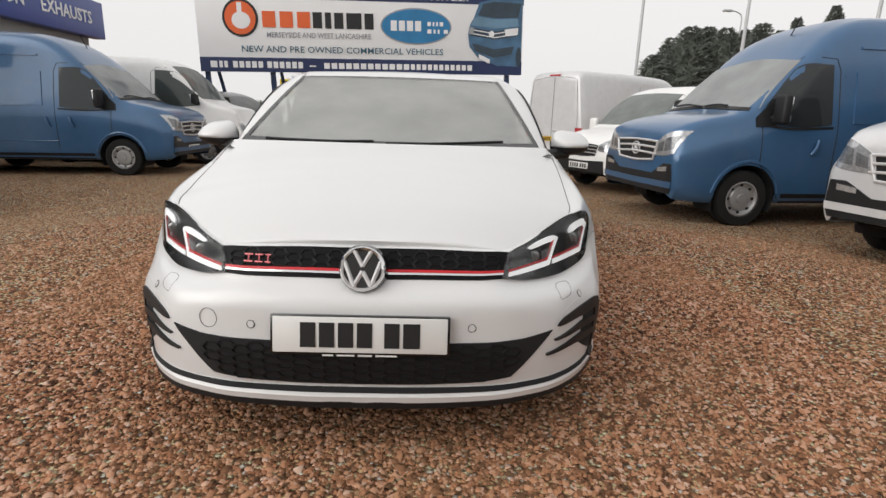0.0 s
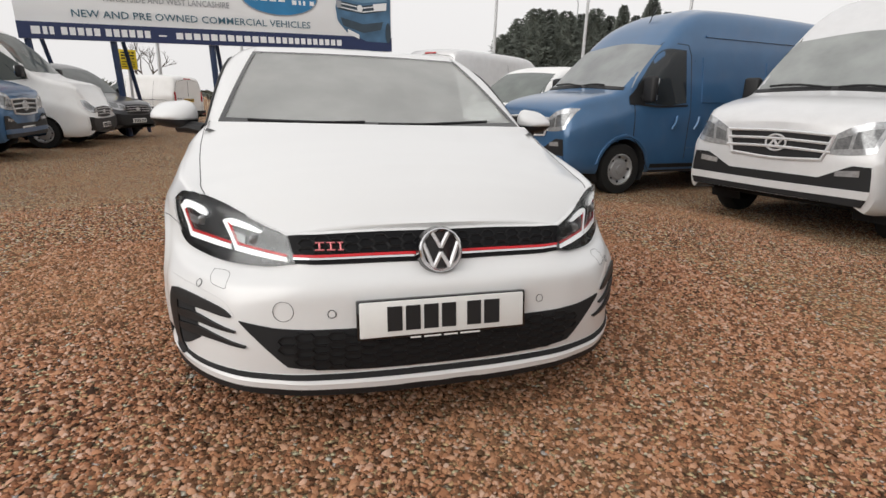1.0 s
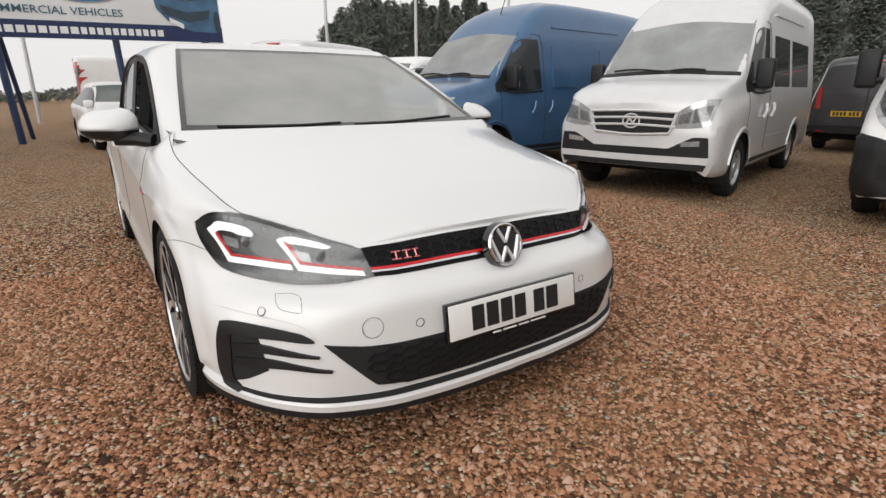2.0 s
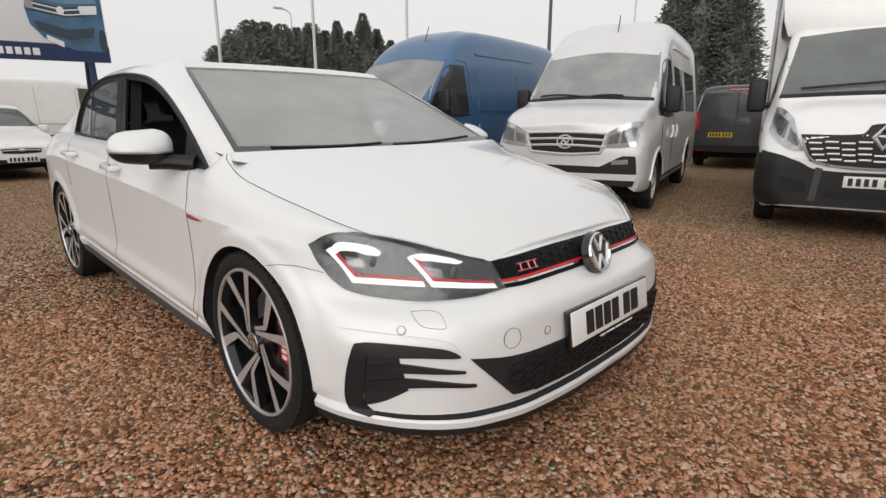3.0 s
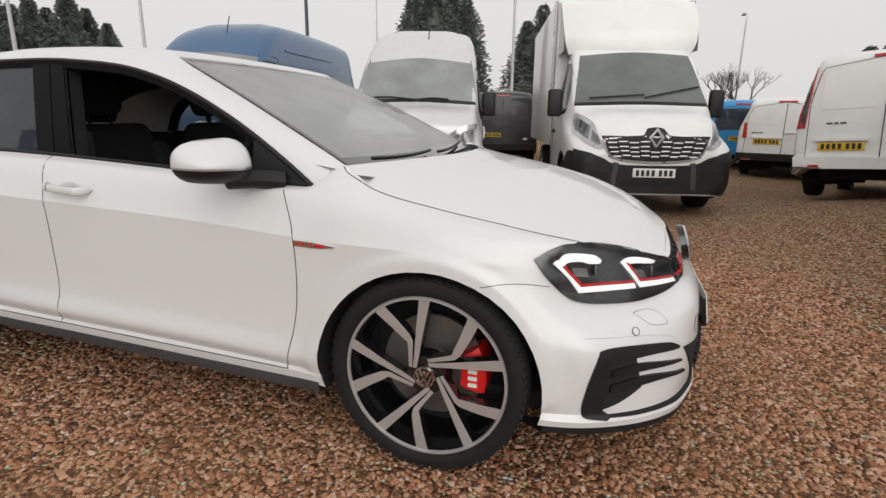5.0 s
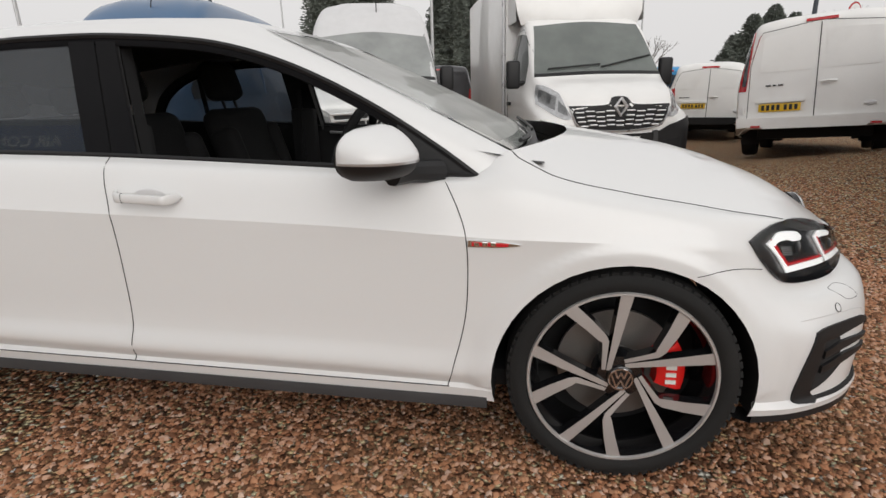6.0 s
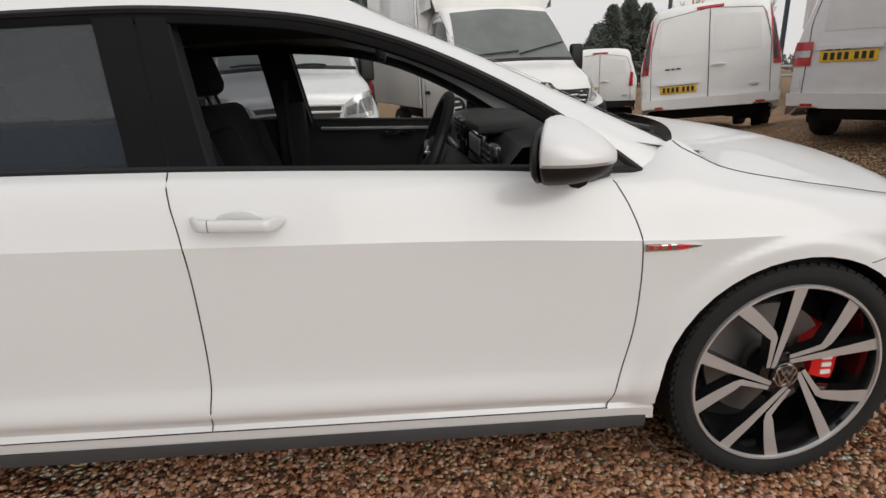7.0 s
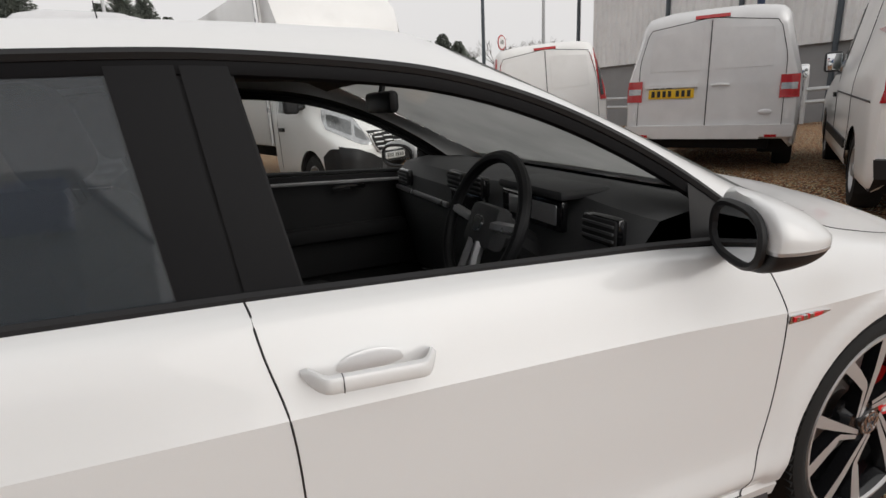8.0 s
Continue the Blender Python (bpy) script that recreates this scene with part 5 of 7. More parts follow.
class Vehicle:
    def __init__(self, name, label, category, stations, paint, m, axles=(), arch=0.42, wheel_r=0.36, group="", tint=VANGLASS, rim=STEEL, wheel_in=0.02):
        self.root = empty(name, label, category, group, m=m)
        self.length = stations[-1][0]
        ys = [s[0] for s in stations]
        dense = [ys[0]]
        for a, b in zip(ys, ys[1:]):
            n = max(1, int((b - a) / 0.12))
            dense += [a + (b - a) * k / n for k in range(1, n + 1)]
        secs = np.array([section(*s[1:]) for s in stations])
        d = np.array(ys)
        bm = bmesh.new()
        rows = []
        for y in dense:
            flat = hermite(secs.reshape(len(ys), -1), d, y).reshape(-1, 2)
            curve = spline([(x, z) for x, z in flat], 34)
            rows.append([(max(0.0, x), y, z) for x, z in curve])
        g = add_grid(bm, rows)
        for row, flip in ((g[0], False), (g[-1], True)):  # closes nose and tail in strips
            y = row[0].co.y
            mid = [bm.verts.new((0, y, v.co.z)) for v in row[:-1]] + [row[-1]]
            for i in range(len(row) - 1):
                try:
                    bm.faces.new((row[i], mid[i], mid[i + 1], row[i + 1]) if i < len(row) - 2 else (row[i], mid[i], row[i + 1]))
                except ValueError:
                    pass
        self.axles, self.half = axles, max(s[5] for s in stations)
        for y in axles:
            cut_arch(bm, y, wheel_r - 0.01, arch, 32)
        bmesh.ops.remove_doubles(bm, verts=bm.verts, dist=1e-4)
        bmesh.ops.recalc_face_normals(bm, faces=bm.faces)
        if sum(f.normal.x for f in bm.faces) < 0:
            bmesh.ops.reverse_faces(bm, faces=bm.faces)
        other = bmesh.ops.duplicate(bm, geom=bm.verts[:] + bm.edges[:] + bm.faces[:])["geom"]
        for v in other:
            if isinstance(v, bmesh.types.BMVert):
                v.co.x *= -1
        bmesh.ops.reverse_faces(bm, faces=[f for f in other if isinstance(f, bmesh.types.BMFace)])
        bmesh.ops.remove_doubles(bm, verts=[v for v in bm.verts if abs(v.co.x) < 1e-4], dist=2e-4)
        self.skin = Skin(bm)
        self.body = part("body", bm, paint, self.root, sharp=38)
        self.tint, self.paint = tint, paint
        zb = min(s[1] for s in stations) + 0.03
        # plain underbody block; the shade under the vehicle is in its near-black colour
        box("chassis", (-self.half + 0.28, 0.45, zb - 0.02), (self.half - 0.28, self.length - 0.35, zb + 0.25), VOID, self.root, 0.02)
        for y in axles:
            for s in (-1, 1):
                self.wheel(s * (self.half - wheel_in - 0.11), y, s, wheel_r, rim)
                bm = bmesh.new()
                add_grid(bm, [[(s * x, y + (arch + 0.002) * math.cos(a), wheel_r - 0.01 + (arch + 0.002) * math.sin(a)) for a in np.linspace(-0.4, math.pi + 0.4, 22)] for x in (self.half - 0.03, self.half - 0.40)])
                part("arch_lining", bm, VOID, self.root)

    def wheel(self, x, y, side, rad, rim_mat):
        w = empty("wheel", "", "")
        w.parent = self.root
        M = Matrix.Translation((x, y, rad - 0.012)) @ Matrix.Diagonal((side, 1, 1, 1))
        rim = rad * 0.60
        for name, prof, material in (("tyre", [(-0.10, rim), (-0.105, rad - 0.02), (-0.07, rad), (0.06, rad), (0.10, rad - 0.025), (0.105, rim + 0.02), (0.09, rim)], RUBBER), ("rim", [(0.095, rim + 0.005), (0.098, rim - 0.012), (0.06, rim - 0.03), (0.045, rim * 0.72), (0.075, rim * 0.62), (0.085, rim * 0.34), (0.082, rim * 0.30), (0.10, rim * 0.28), (0.10, 0.0)], rim_mat)):
            bm = bmesh.new()
            revolve(bm, prof, n=32)
            bmesh.ops.transform(bm, matrix=M, verts=bm.verts)
            bmesh.ops.recalc_face_normals(bm, faces=bm.faces)
            ob = part(name, bm, material, w)
        for k in range(8):
            a = 2 * math.pi * k / 8
            bm = bmesh.new()
            bmesh.ops.create_cone(bm, cap_ends=True, segments=10, radius1=rim * 0.085, radius2=rim * 0.085, depth=0.012, matrix=Matrix.Translation((0.060, rim * 0.80 * math.cos(a), rim * 0.80 * math.sin(a))) @ Matrix.Rotation(radians(90), 4, "Y"))
            bmesh.ops.transform(bm, matrix=M, verts=bm.verts)
            part("rim_slot", bm, VOID, ob)

    def front(self, name, up, dn, material, off=0.006, nu=12, nv=4, parent=None, curved=True, label=""):
        return laid(name, self.skin, [(x, 0.0, z) for x, z in up], [(x, 0.0, z) for x, z in dn], material, parent or self.root, off, nu, nv, way=(0, 1, 0), curved=curved, label=label)

    def rear(self, name, up, dn, material, off=0.006, nu=12, nv=4, parent=None, curved=True, label=""):
        L = self.length
        return laid(name, self.skin, [(x, L, z) for x, z in up], [(x, L, z) for x, z in dn], material, parent or self.root, off, nu, nv, way=(0, -1, 0), curved=curved, label=label)

    def flank(self, name, up, dn, material, s, off=0.005, nu=12, nv=4, parent=None, curved=True, label=""):
        material = VANSIDE if material in (VANGLASS, GLAREGLASS) else material
        return laid(name, self.skin, [(1.0, y, z) for y, z in up], [(1.0, y, z) for y, z in dn], material, parent or self.root, off, nu, nv, way=(-1, 0, 0), side=s, curved=curved, label=label)

    def seam(self, pts, s=0, r=0.006, material=None, rear=True, n=14):
        if s:
            return line_on("panel_seam", self.skin, [(1.0, y, z) for y, z in pts], material or INK, self.root, r, n, s, 0.0, False, way=(-1, 0, 0))
        y, w = (self.length, (0, -1, 0)) if rear else (0.0, (0, 1, 0))
        return line_on("panel_seam", self.skin, [(x, y, z) for x, z in pts], material or INK, self.root, r, n, 1, 0.0, False, way=w)

    def plate(self, x, z, yellow=False, rear=False, w=0.52, h=0.112, out=0.012):
        s = 1 if rear else -1
        p = self.skin.along((x, (self.length + 1) if rear else -1.0, z), (0, -s, 0), out)
        M = Matrix.Translation(p) @ Matrix.Rotation(radians(180 if rear else 0), 4, "Z")
        ob = box("number_plate", (-w / 2, -0.006, -h / 2), (w / 2, 0.012, h / 2), PLATEYELLOW if yellow else PLATEWHITE, self.root, 0.003, M, "yellow number plate with black print" if yellow else "white number plate with black print")
        bars(ob, (-w * 0.43, -0.007, -h * 0.33), w * 0.86, h * 0.66, [3, 2, 3, 2, 3, 2, 3, 4, 3, 2, 3, 2, 3], m=M, depth=0.003)
        return ob

    def mirror(self, y, z, size=0.2, material=BLACK, reach=0.14):
        for s in (-1, 1):
            x = abs(self.skin.along((s * 3, y, z), (-s, 0, 0)).x)
            m = box("door_mirror", (s * (x + reach) - 0.10, y - 0.05, z - size * 0.75), (s * (x + reach) + 0.10, y + 0.06, z + size), material, self.root, 0.04, None, "", 3)
            box("mirror_glass", (s * (x + reach) - 0.08, y + 0.058, z - size * 0.6), (s * (x + reach) + 0.08, y + 0.066, z + size * 0.85), MIRROR, m, 0.01)
            tube("mirror_arm", [(s * (x - 0.02), y - 0.02, z - size * 0.4), (s * (x + reach), y, z - size * 0.4)], 0.035, material, m, 8)

    def lamp_front(self, up, dn, material=LAMPCLEAR):
        for s in (-1, 1):
            lamp = self.front("headlamp", [(s * x, z) for x, z in up], [(s * x, z) for x, z in dn], material, 0.008, 14, 5, label="clear headlamp")
            a, b = polyline(up, 12), polyline(dn, 12)
            for u0, u1, q0, q1 in ((1, 5, 0.30, 0.78), (6, 11, 0.22, 0.80)):
                self.front("lamp_lens", [(s * x, z) for x, z in (a + (b - a) * q0)[u0:u1 + 1]], [(s * x, z) for x, z in (a + (b - a) * q1)[u0:u1 + 1]], LENS, 0.011, 6, 3, lamp)

    def grille_bars(self, rows, material=CHROME, r=0.011):
        for pts in rows:
            ps = [self.skin.along((x, -1, z), (0, 1, 0), 0.014) for x, z in spline(pts, 16)]
            tube("grille_bar", ps, r, material, self.root, 6)

    def emblem(self, x, z, r, rear=False, kind="ring"):
        w = (0, -1, 0) if rear else (0, 1, 0)
        c = self.skin.along((x, self.length + 1 if rear else -1, z), w, 0.016)
        bm = bmesh.new()
        if kind == "ring":
            add_tube(bm, [c + Vector((r * math.cos(a), 0, r * 0.8 * math.sin(a))) for a in np.arange(25) * math.pi / 12], r * 0.10, 6, caps=False)
            for a, b in (((-.55, -.3), (-.2, .3)), ((-.2, .3), (.2, -.3)), ((.2, -.3), (.55, .3))):
                add_tube(bm, [c + Vector((a[0] * r, 0, a[1] * r)), c + Vector((b[0] * r, 0, b[1] * r))], r * 0.12, 5)
        elif kind == "diamond":
            pts = [c + Vector((p * r, 0, q * r)) for p, q in ((0, 1), (0.72, 0), (0, -1), (-0.72, 0), (0, 1), (0.72, 0))]
            add_tube(bm, pts, r * 0.2, 4, caps=False)
        else:
            bmesh.ops.create_uvsphere(bm, u_segments=16, v_segments=8, radius=1, matrix=Matrix.Translation(c) @ Matrix.Diagonal((r, 0.008, r * 0.45, 1)))
        part("emblem", bm, BRIGHT, self.root)


def settle(x, y, yaw, axle0, axle1, half=0.8):
    """The pose of a vehicle whose nose stands at x, y, resting on the ground under its wheels."""
    c, s = math.cos(radians(yaw)), math.sin(radians(yaw))
    hs = [ground_z(x + u * c - v * s, y + u * s + v * c) for v in (axle0, axle1) for u in (-half, half)]
    f, b = (hs[0] + hs[1]) / 2, (hs[2] + hs[3]) / 2
    lean = math.atan2((hs[1] + hs[3] - hs[0] - hs[2]) / 2, 2 * half)
    tilt = math.atan2(b - f, axle1 - axle0)
    return Matrix.Translation((x, y, f - math.sin(tilt) * axle0)) @ Matrix.Rotation(radians(yaw), 4, "Z") @ Matrix.Rotation(tilt, 4, "X") @ Matrix.Rotation(-lean, 4, "Y")


def big_van(name, label, x, y, yaw, paint, windows=False, plate=True):
    """A high-roof panel van with a chrome-barred grille."""
    st = [(0.0, .40, .82, 1.12, .84, .88, .76, .10), (0.05, .34, .86, 1.20, .92, .945, .84, .12), (0.18, .32, .92, 1.27, .96, .98, .90, .13), (0.5, .30, 1.0, 1.36, .975, .99, .92, .14), (0.92, .28, 1.08, 1.46, .985, .998, .925, .14), (1.28, .30, 1.15, 1.79, .985, .998, .905, .14), (1.62, .30, 1.2, 2.10, .985, .998, .89, .16), (1.9, .30, 1.25, 2.38, .985, .998, .87, .24), (2.2, .30, 1.25, 2.57, .985, .998, .85, .30), (2.6, .30, 1.25, 2.67, .985, .998, .84, .33), (4.0, .30, 1.25, 2.70, .985, .998, .84, .33), (5.5, .30, 1.25, 2.67, .985, .998, .84, .33), (5.68, .34, 1.2, 2.60, .96, .975, .80, .32), (5.70, .36, 1.2, 2.55, .94, .955, .78, .30)]
    v = Vehicle(name, label, "van", st, paint, settle(x, y, yaw, 0.98, 4.3), (0.98, 4.3), 0.43, 0.365, tint=GLAREGLASS)
    ws = v.front("windscreen", [(-.81, 2.07), (0, 2.15), (.81, 2.07)], [(-.91, 1.48), (0, 1.52), (.91, 1.48)], v.tint, 0.008, 20, 8, label="windscreen")
    v.front("screen_border", [(-.87, 1.48), (0, 1.52), (.87, 1.48)], [(-.88, 1.44), (0, 1.475), (.88, 1.44)], BLACK, 0.009, 20, 1)
    for s in (-1, 1):
        tube("wiper", [v.skin.along((s * 0.05 + k * 0.72 * 0.2, -1, 1.49 + 0.02 * math.sin(k)), (0, 1, 0), 0.03) for k in range(0, 4)] if s > 0 else [v.skin.along((-0.70 + k * 0.17, -1, 1.50 + 0.02 * math.sin(k)), (0, 1, 0), 0.03) for k in range(0, 5)], 0.012, BLACK, v.root, 5)
        v.flank("side_window", [(1.16, 1.52), (1.42, 1.86), (1.62, 2.02), (2.02, 2.03)], [(1.10, 1.30), (1.4, 1.27), (1.7, 1.26), (2.05, 1.30)], v.tint, s, 0.006, 14, 6, label="dark side window")
        v.flank("window_seal", [(1.05, 1.30), (1.5, 1.255), (2.08, 1.28)], [(1.05, 1.265), (1.5, 1.225), (2.08, 1.25)], BLACK, s, 0.008, 12, 1)
        v.flank("mirror_foot", [(1.02, 1.36), (1.28, 1.62)], [(1.02, 1.25), (1.28, 1.26)], BLACK, s, 0.012, 4, 3)
        v.seam([(2.15, .34), (2.15, 1.2), (2.12, 2.10), (1.66, 2.12), (1.2, 1.72)], s)
        v.seam([(0.98 + .48, .36), (1.12, .80), (1.10, 1.28)], s)
        v.seam([(2.15, .66), (5.6, .66)], s, 0.008, v.paint)
        for cy in (0.98, 4.3):
            v.seam([(cy + .47 * math.cos(a), .365 + .47 * math.sin(a)) for a in np.linspace(.15, math.pi - .15, 9)], s, 0.022, v.paint)
        v.flank("sill_strip", [(1.50, .43), (3.80, .43)], [(1.50, .315), (3.80, .315)], BLACK, s, 0.012, 10, 1, curved=False)
        if windows:
            v.flank("side_window", [(2.35, 1.98), (3.35, 1.98)], [(2.35, 1.32), (3.35, 1.32)], v.tint, s, 0.006, 8, 4, curved=False)
            v.flank("side_window", [(3.55, 1.98), (4.9, 1.98)], [(3.55, 1.32), (4.9, 1.32)], v.tint, s, 0.006, 8, 4, curved=False)
        else:
            v.flank("pressed_panel", [(2.36, 1.95), (3.5, 1.95)], [(2.36, 1.32), (3.5, 1.32)], v.paint, s, 0.014, 8, 4, curved=False)
            v.flank("pressed_panel", [(3.75, 1.95), (5.4, 1.95)], [(3.75, 1.32), (5.4, 1.32)], v.paint, s, 0.014, 8, 4, curved=False)
        v.flank("roof_rib", [(2.4, 2.26), (4.4, 2.28)], [(2.4, 2.235), (4.4, 2.25)], v.paint, s, 0.02, 8, 1, curved=False)
        for y0 in (1.86, 2.30):
            h = v.skin.along((s * 3, y0, 1.02), (-s, 0, 0), 0.02)
            tube("door_handle", [h + Vector((0, -.04, -.09)), h + Vector((s * .02, 0, 0)), h + Vector((0, .03, .09))], 0.022, v.paint, v.root, 8)
    v.lamp_front([(.54, 1.05), (.66, 1.12), (.80, 1.17), (.90, 1.18)], [(.50, .86), (.62, .86), (.78, .875), (.88, .90)])
    gr = v.front("grille", [(-.50, 1.04), (0, 1.06), (.50, 1.04)], [(-.44, .80), (0, .78), (.44, .80)], BLACK, 0.006, 20, 4, label="black grille with chrome bars")
    v.grille_bars([[(-.52, z), (0, z + .015), (.52, z)] for z in (1.035, .955, .875)] + [[(-.46, .80), (0, .775), (.46, .80)], [(-.53, 1.04), (-.50, .92), (-.45, .80)], [(.53, 1.04), (.50, .92), (.45, .80)]], BRIGHT, 0.015)
    v.emblem(0, .93, 0.10)
    bp = v.front("bumper_insert", [(-.88, .77), (-.72, .77), (-.46, .63), (.46, .63), (.72, .77), (.88, .77)], [(-.90, .54), (-.6, .53), (-.3, .53), (.3, .53), (.6, .53), (.90, .54)], BLACK, 0.012, 36, 3, curved=False, label="black lower bumper")
    v.front("skid_trim", [(-.90, .55), (0, .54), (.90, .55)], [(-.89, .475), (0, .465), (.89, .475)], v.paint, 0.024, 24, 1)
    v.front("lower_lip", [(-.89, .472), (0, .462), (.89, .472)], [(-.86, .40), (0, .405), (.86, .40)], BLACK, 0.014, 24, 2, label="black lower lip")
    for s in (-1, 1):
        v.front("fog_lamp", [(s * .60, .71), (s * .80, .735)], [(s * .60, .66), (s * .80, .675)], LAMPCLEAR, 0.02, 6, 2)
    if plate:
        v.plate(0, .52)
    v.mirror(1.24, 1.44)
    tube("aerial", [v.skin.along((0.1, 2.0, 4), (0, 0, -1), -0.01), v.skin.along((0.1, 2.0, 4), (0, 0, -1), 0) + Vector((0, .12, .26))], 0.008, BLACK, v.root, 5)
    # rear doors and lamps
    v.seam([(0, .5), (0, 2.3)])
    for s in (-1, 1):
        v.rear("tail_lamp", [(s * .80, 1.25), (s * .93, 1.25)], [(s * .80, .8), (s * .93, .8)], LAMPRED, 0.01, 4, 4)
    return v


big_van("blue_panel_van", "metallic blue high-roof panel van with chrome grille on gravel", 3.05, 5.15, -82, BLUE, plate=False)
big_van("blue_panel_van", "metallic blue high-roof panel van parked before a grey building", -4.90, 9.36, 91, BLUE)
big_van("silver_minibus_van", "silver high-roof van with side windows and chrome grille", 4.45, 2.12, -75.6, SILVER, windows=True, plate=False)


def box_truck():
    st = [(0.0, .29, .72, 1.00, .80, .88, .66, .14), (0.07, .28, .78, 1.10, .88, .93, .72, .16), (0.22, .25, .86, 1.20, .96, .99, .82, .18), (0.55, .25, .96, 1.32, 1.0, 1.02, .88, .2), (0.85, .27, 1.08, 1.42, 1.01, 1.03, .94, .15), (1.2, .3, 1.15, 1.84, 1.01, 1.03, .90, .15), (1.52, .3, 1.2, 2.16, 1.01, 1.03, .88, .15), (1.8, .3, 1.25, 2.26, 1.01, 1.03, .88, .18), (2.25, .3, 1.25, 2.28, 1.01, 1.03, .84, .26)]
    v = Vehicle("box_truck", "white box truck with black bumper and chrome slatted grille", "truck", st, VANWHITE, settle(5.2, -1.0, -77, 0.95, 4.4) @ Matrix.Scale(1.03, 4), (0.95,), 0.43, 0.36)
    ws = v.front("windscreen", [(-.77, 2.12), (0, 2.17), (.77, 2.12)], [(-.89, 1.44), (0, 1.46), (.89, 1.44)], v.tint, 0.008, 20, 8, label="windscreen")
    v.front("screen_border", [(-.89, 1.44), (0, 1.46), (.89, 1.44)], [(-.90, 1.40), (0, 1.42), (.90, 1.40)], BLACK, 0.009, 20, 1)
    tube("wiper", [v.skin.along((0.05 + 0.15 * k, -1, 1.50 + 0.03 * k), (0, 1, 0), 0.03) for k in range(6)], 0.012, BLACK, v.root, 5)
    tube("wiper", [v.skin.along((-0.70 + 0.15 * k, -1, 1.49 + 0.01 * k), (0, 1, 0), 0.03) for k in range(6)], 0.012, BLACK, v.root, 5)
    gr = v.front("grille_surround", [(-.66, 1.02), (-.16, 1.03), (-.10, 1.11), (.10, 1.11), (.16, 1.03), (.66, 1.02)], [(-.56, .76), (-.3, .70), (-.1, .69), (.1, .69), (.3, .70), (.56, .76)], BLACK, 0.008, 24, 5, label="black grille with chrome slats")
    for z, w in ((.945, .60), (.885, .58), (.83, .56), (.775, .52)):
        for k in range(-4, 5):
            if abs(k) == 0 and z > .87:
                continue
            a = k * w / 4.5
            p = [v.skin.along((a + q * w / 11, -1, z + (0.008 if k % 2 else -0.004)), (0, 1, 0), 0.016) for q in (-1, 0, 1)]
            tube("grille_slat", p, 0.010, BRIGHT, gr, 5)
    v.grille_bars([[(-.64, .98), (-.60, .85), (-.52, .755), (-.2, .705), (.2, .705), (.52, .755), (.60, .85), (.64, .98)]], SATIN, 0.012)
    v.emblem(0, 1.0, 0.105, kind="diamond")
    v.lamp_front([(.70, 1.04), (.74, 1.18), (.84, 1.28), (.90, 1.30)], [(.62, .86), (.72, .86), (.86, .94), (.95, 1.05)])
    v.front("bumper", [(-.97, .84), (-.66, .76), (-.5, .68), (0, .66), (.5, .68), (.66, .76), (.97, .84)], [(-.94, .30), (-.6, .31), (-.4, .31), (0, .31), (.4, .31), (.6, .31), (.94, .30)], BLACK, 0.03, 30, 8, label="black plastic front bumper")
    v.front("lower_intake", [(-.42, .47), (.42, .47)], [(-.40, .40), (.40, .40)], VOID, 0.036, 10, 2)
    v.plate(0, .57, out=0.045)
    for s in (-1, 1):
        v.front("fog_recess", [(s * .56, .56), (s * .80, .60)], [(s * .56, .44), (s * .80, .46)], VOID, 0.034, 6, 3)
        v.front("bumper_step", [(s * .44, .69), (s * .50, .70)], [(s * .47, .36), (s * .53, .36)], GREYPLASTIC, 0.036, 2, 5)
    for s in (-1, 1):
        v.flank("bumper_end", [(.05, .80), (.30, .82), (.52, .72)], [(.05, .30), (.25, .30), (.50, .33)], BLACK, s, 0.025, 8, 5)
        v.flank("side_window", [(1.15, 1.60), (1.38, 1.92), (1.55, 2.02), (1.95, 2.03)], [(1.08, 1.32), (1.4, 1.27), (1.7, 1.26), (1.98, 1.28)], v.tint, s, 0.006, 12, 6)
        v.seam([(2.05, .34), (2.05, 2.08), (1.6, 2.1), (1.15, 1.75)], s)
        v.flank("door_handle", [(1.80, 1.06), (1.98, 1.06)], [(1.80, 1.01), (1.98, 1.01)], BLACK, s, 0.03, 4, 2)
    v.mirror(1.18, 1.42, 0.22, reach=0.17)
    # the load box behind and over the cab
    bm = bmesh.new()
    add_box(bm, (-1.05, 2.30, .78), (1.05, 6.3, 3.05), 0.04)
    part("load_box", bm, VANWHITE, v.root, "white load box")
    bm = bmesh.new()
    add_grid(bm, [[(x * w, y + 0.14 * (x * x), z) for x in np.linspace(-1, 1, 15)] for y, z, w in ((1.60, 2.17, .90), (1.57, 2.34, .96), (1.62, 2.5, .98), (1.74, 2.75, 1.0), (1.98, 2.97, 1.0), (2.32, 3.03, 1.0))])
    part("air_deflector", bm, VANWHITE, v.root)
    for s in (-1, 1):
        bm = bmesh.new()
        add_grid(bm, [[(s * 0.98, y, z), (s * 0.98, 2.32, z2)] for y, z, z2 in ((1.70, 2.22, 2.22), (1.71, 2.34, 2.34), (1.76, 2.5, 2.5), (1.88, 2.75, 2.75), (2.12, 2.97, 2.97), (2.32, 3.03, 3.03))])
        part("deflector_side", bm, VANWHITE, v.root)
        tube("box_corner", [(s * 1.05, 2.30, .80), (s * 1.05, 2.30, 3.03)], 0.03, SATIN, v.root, 6)
        v.wheel(s * 0.86, 4.4, s, 0.36, STEEL)
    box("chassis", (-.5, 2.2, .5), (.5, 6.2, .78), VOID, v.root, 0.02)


box_truck()


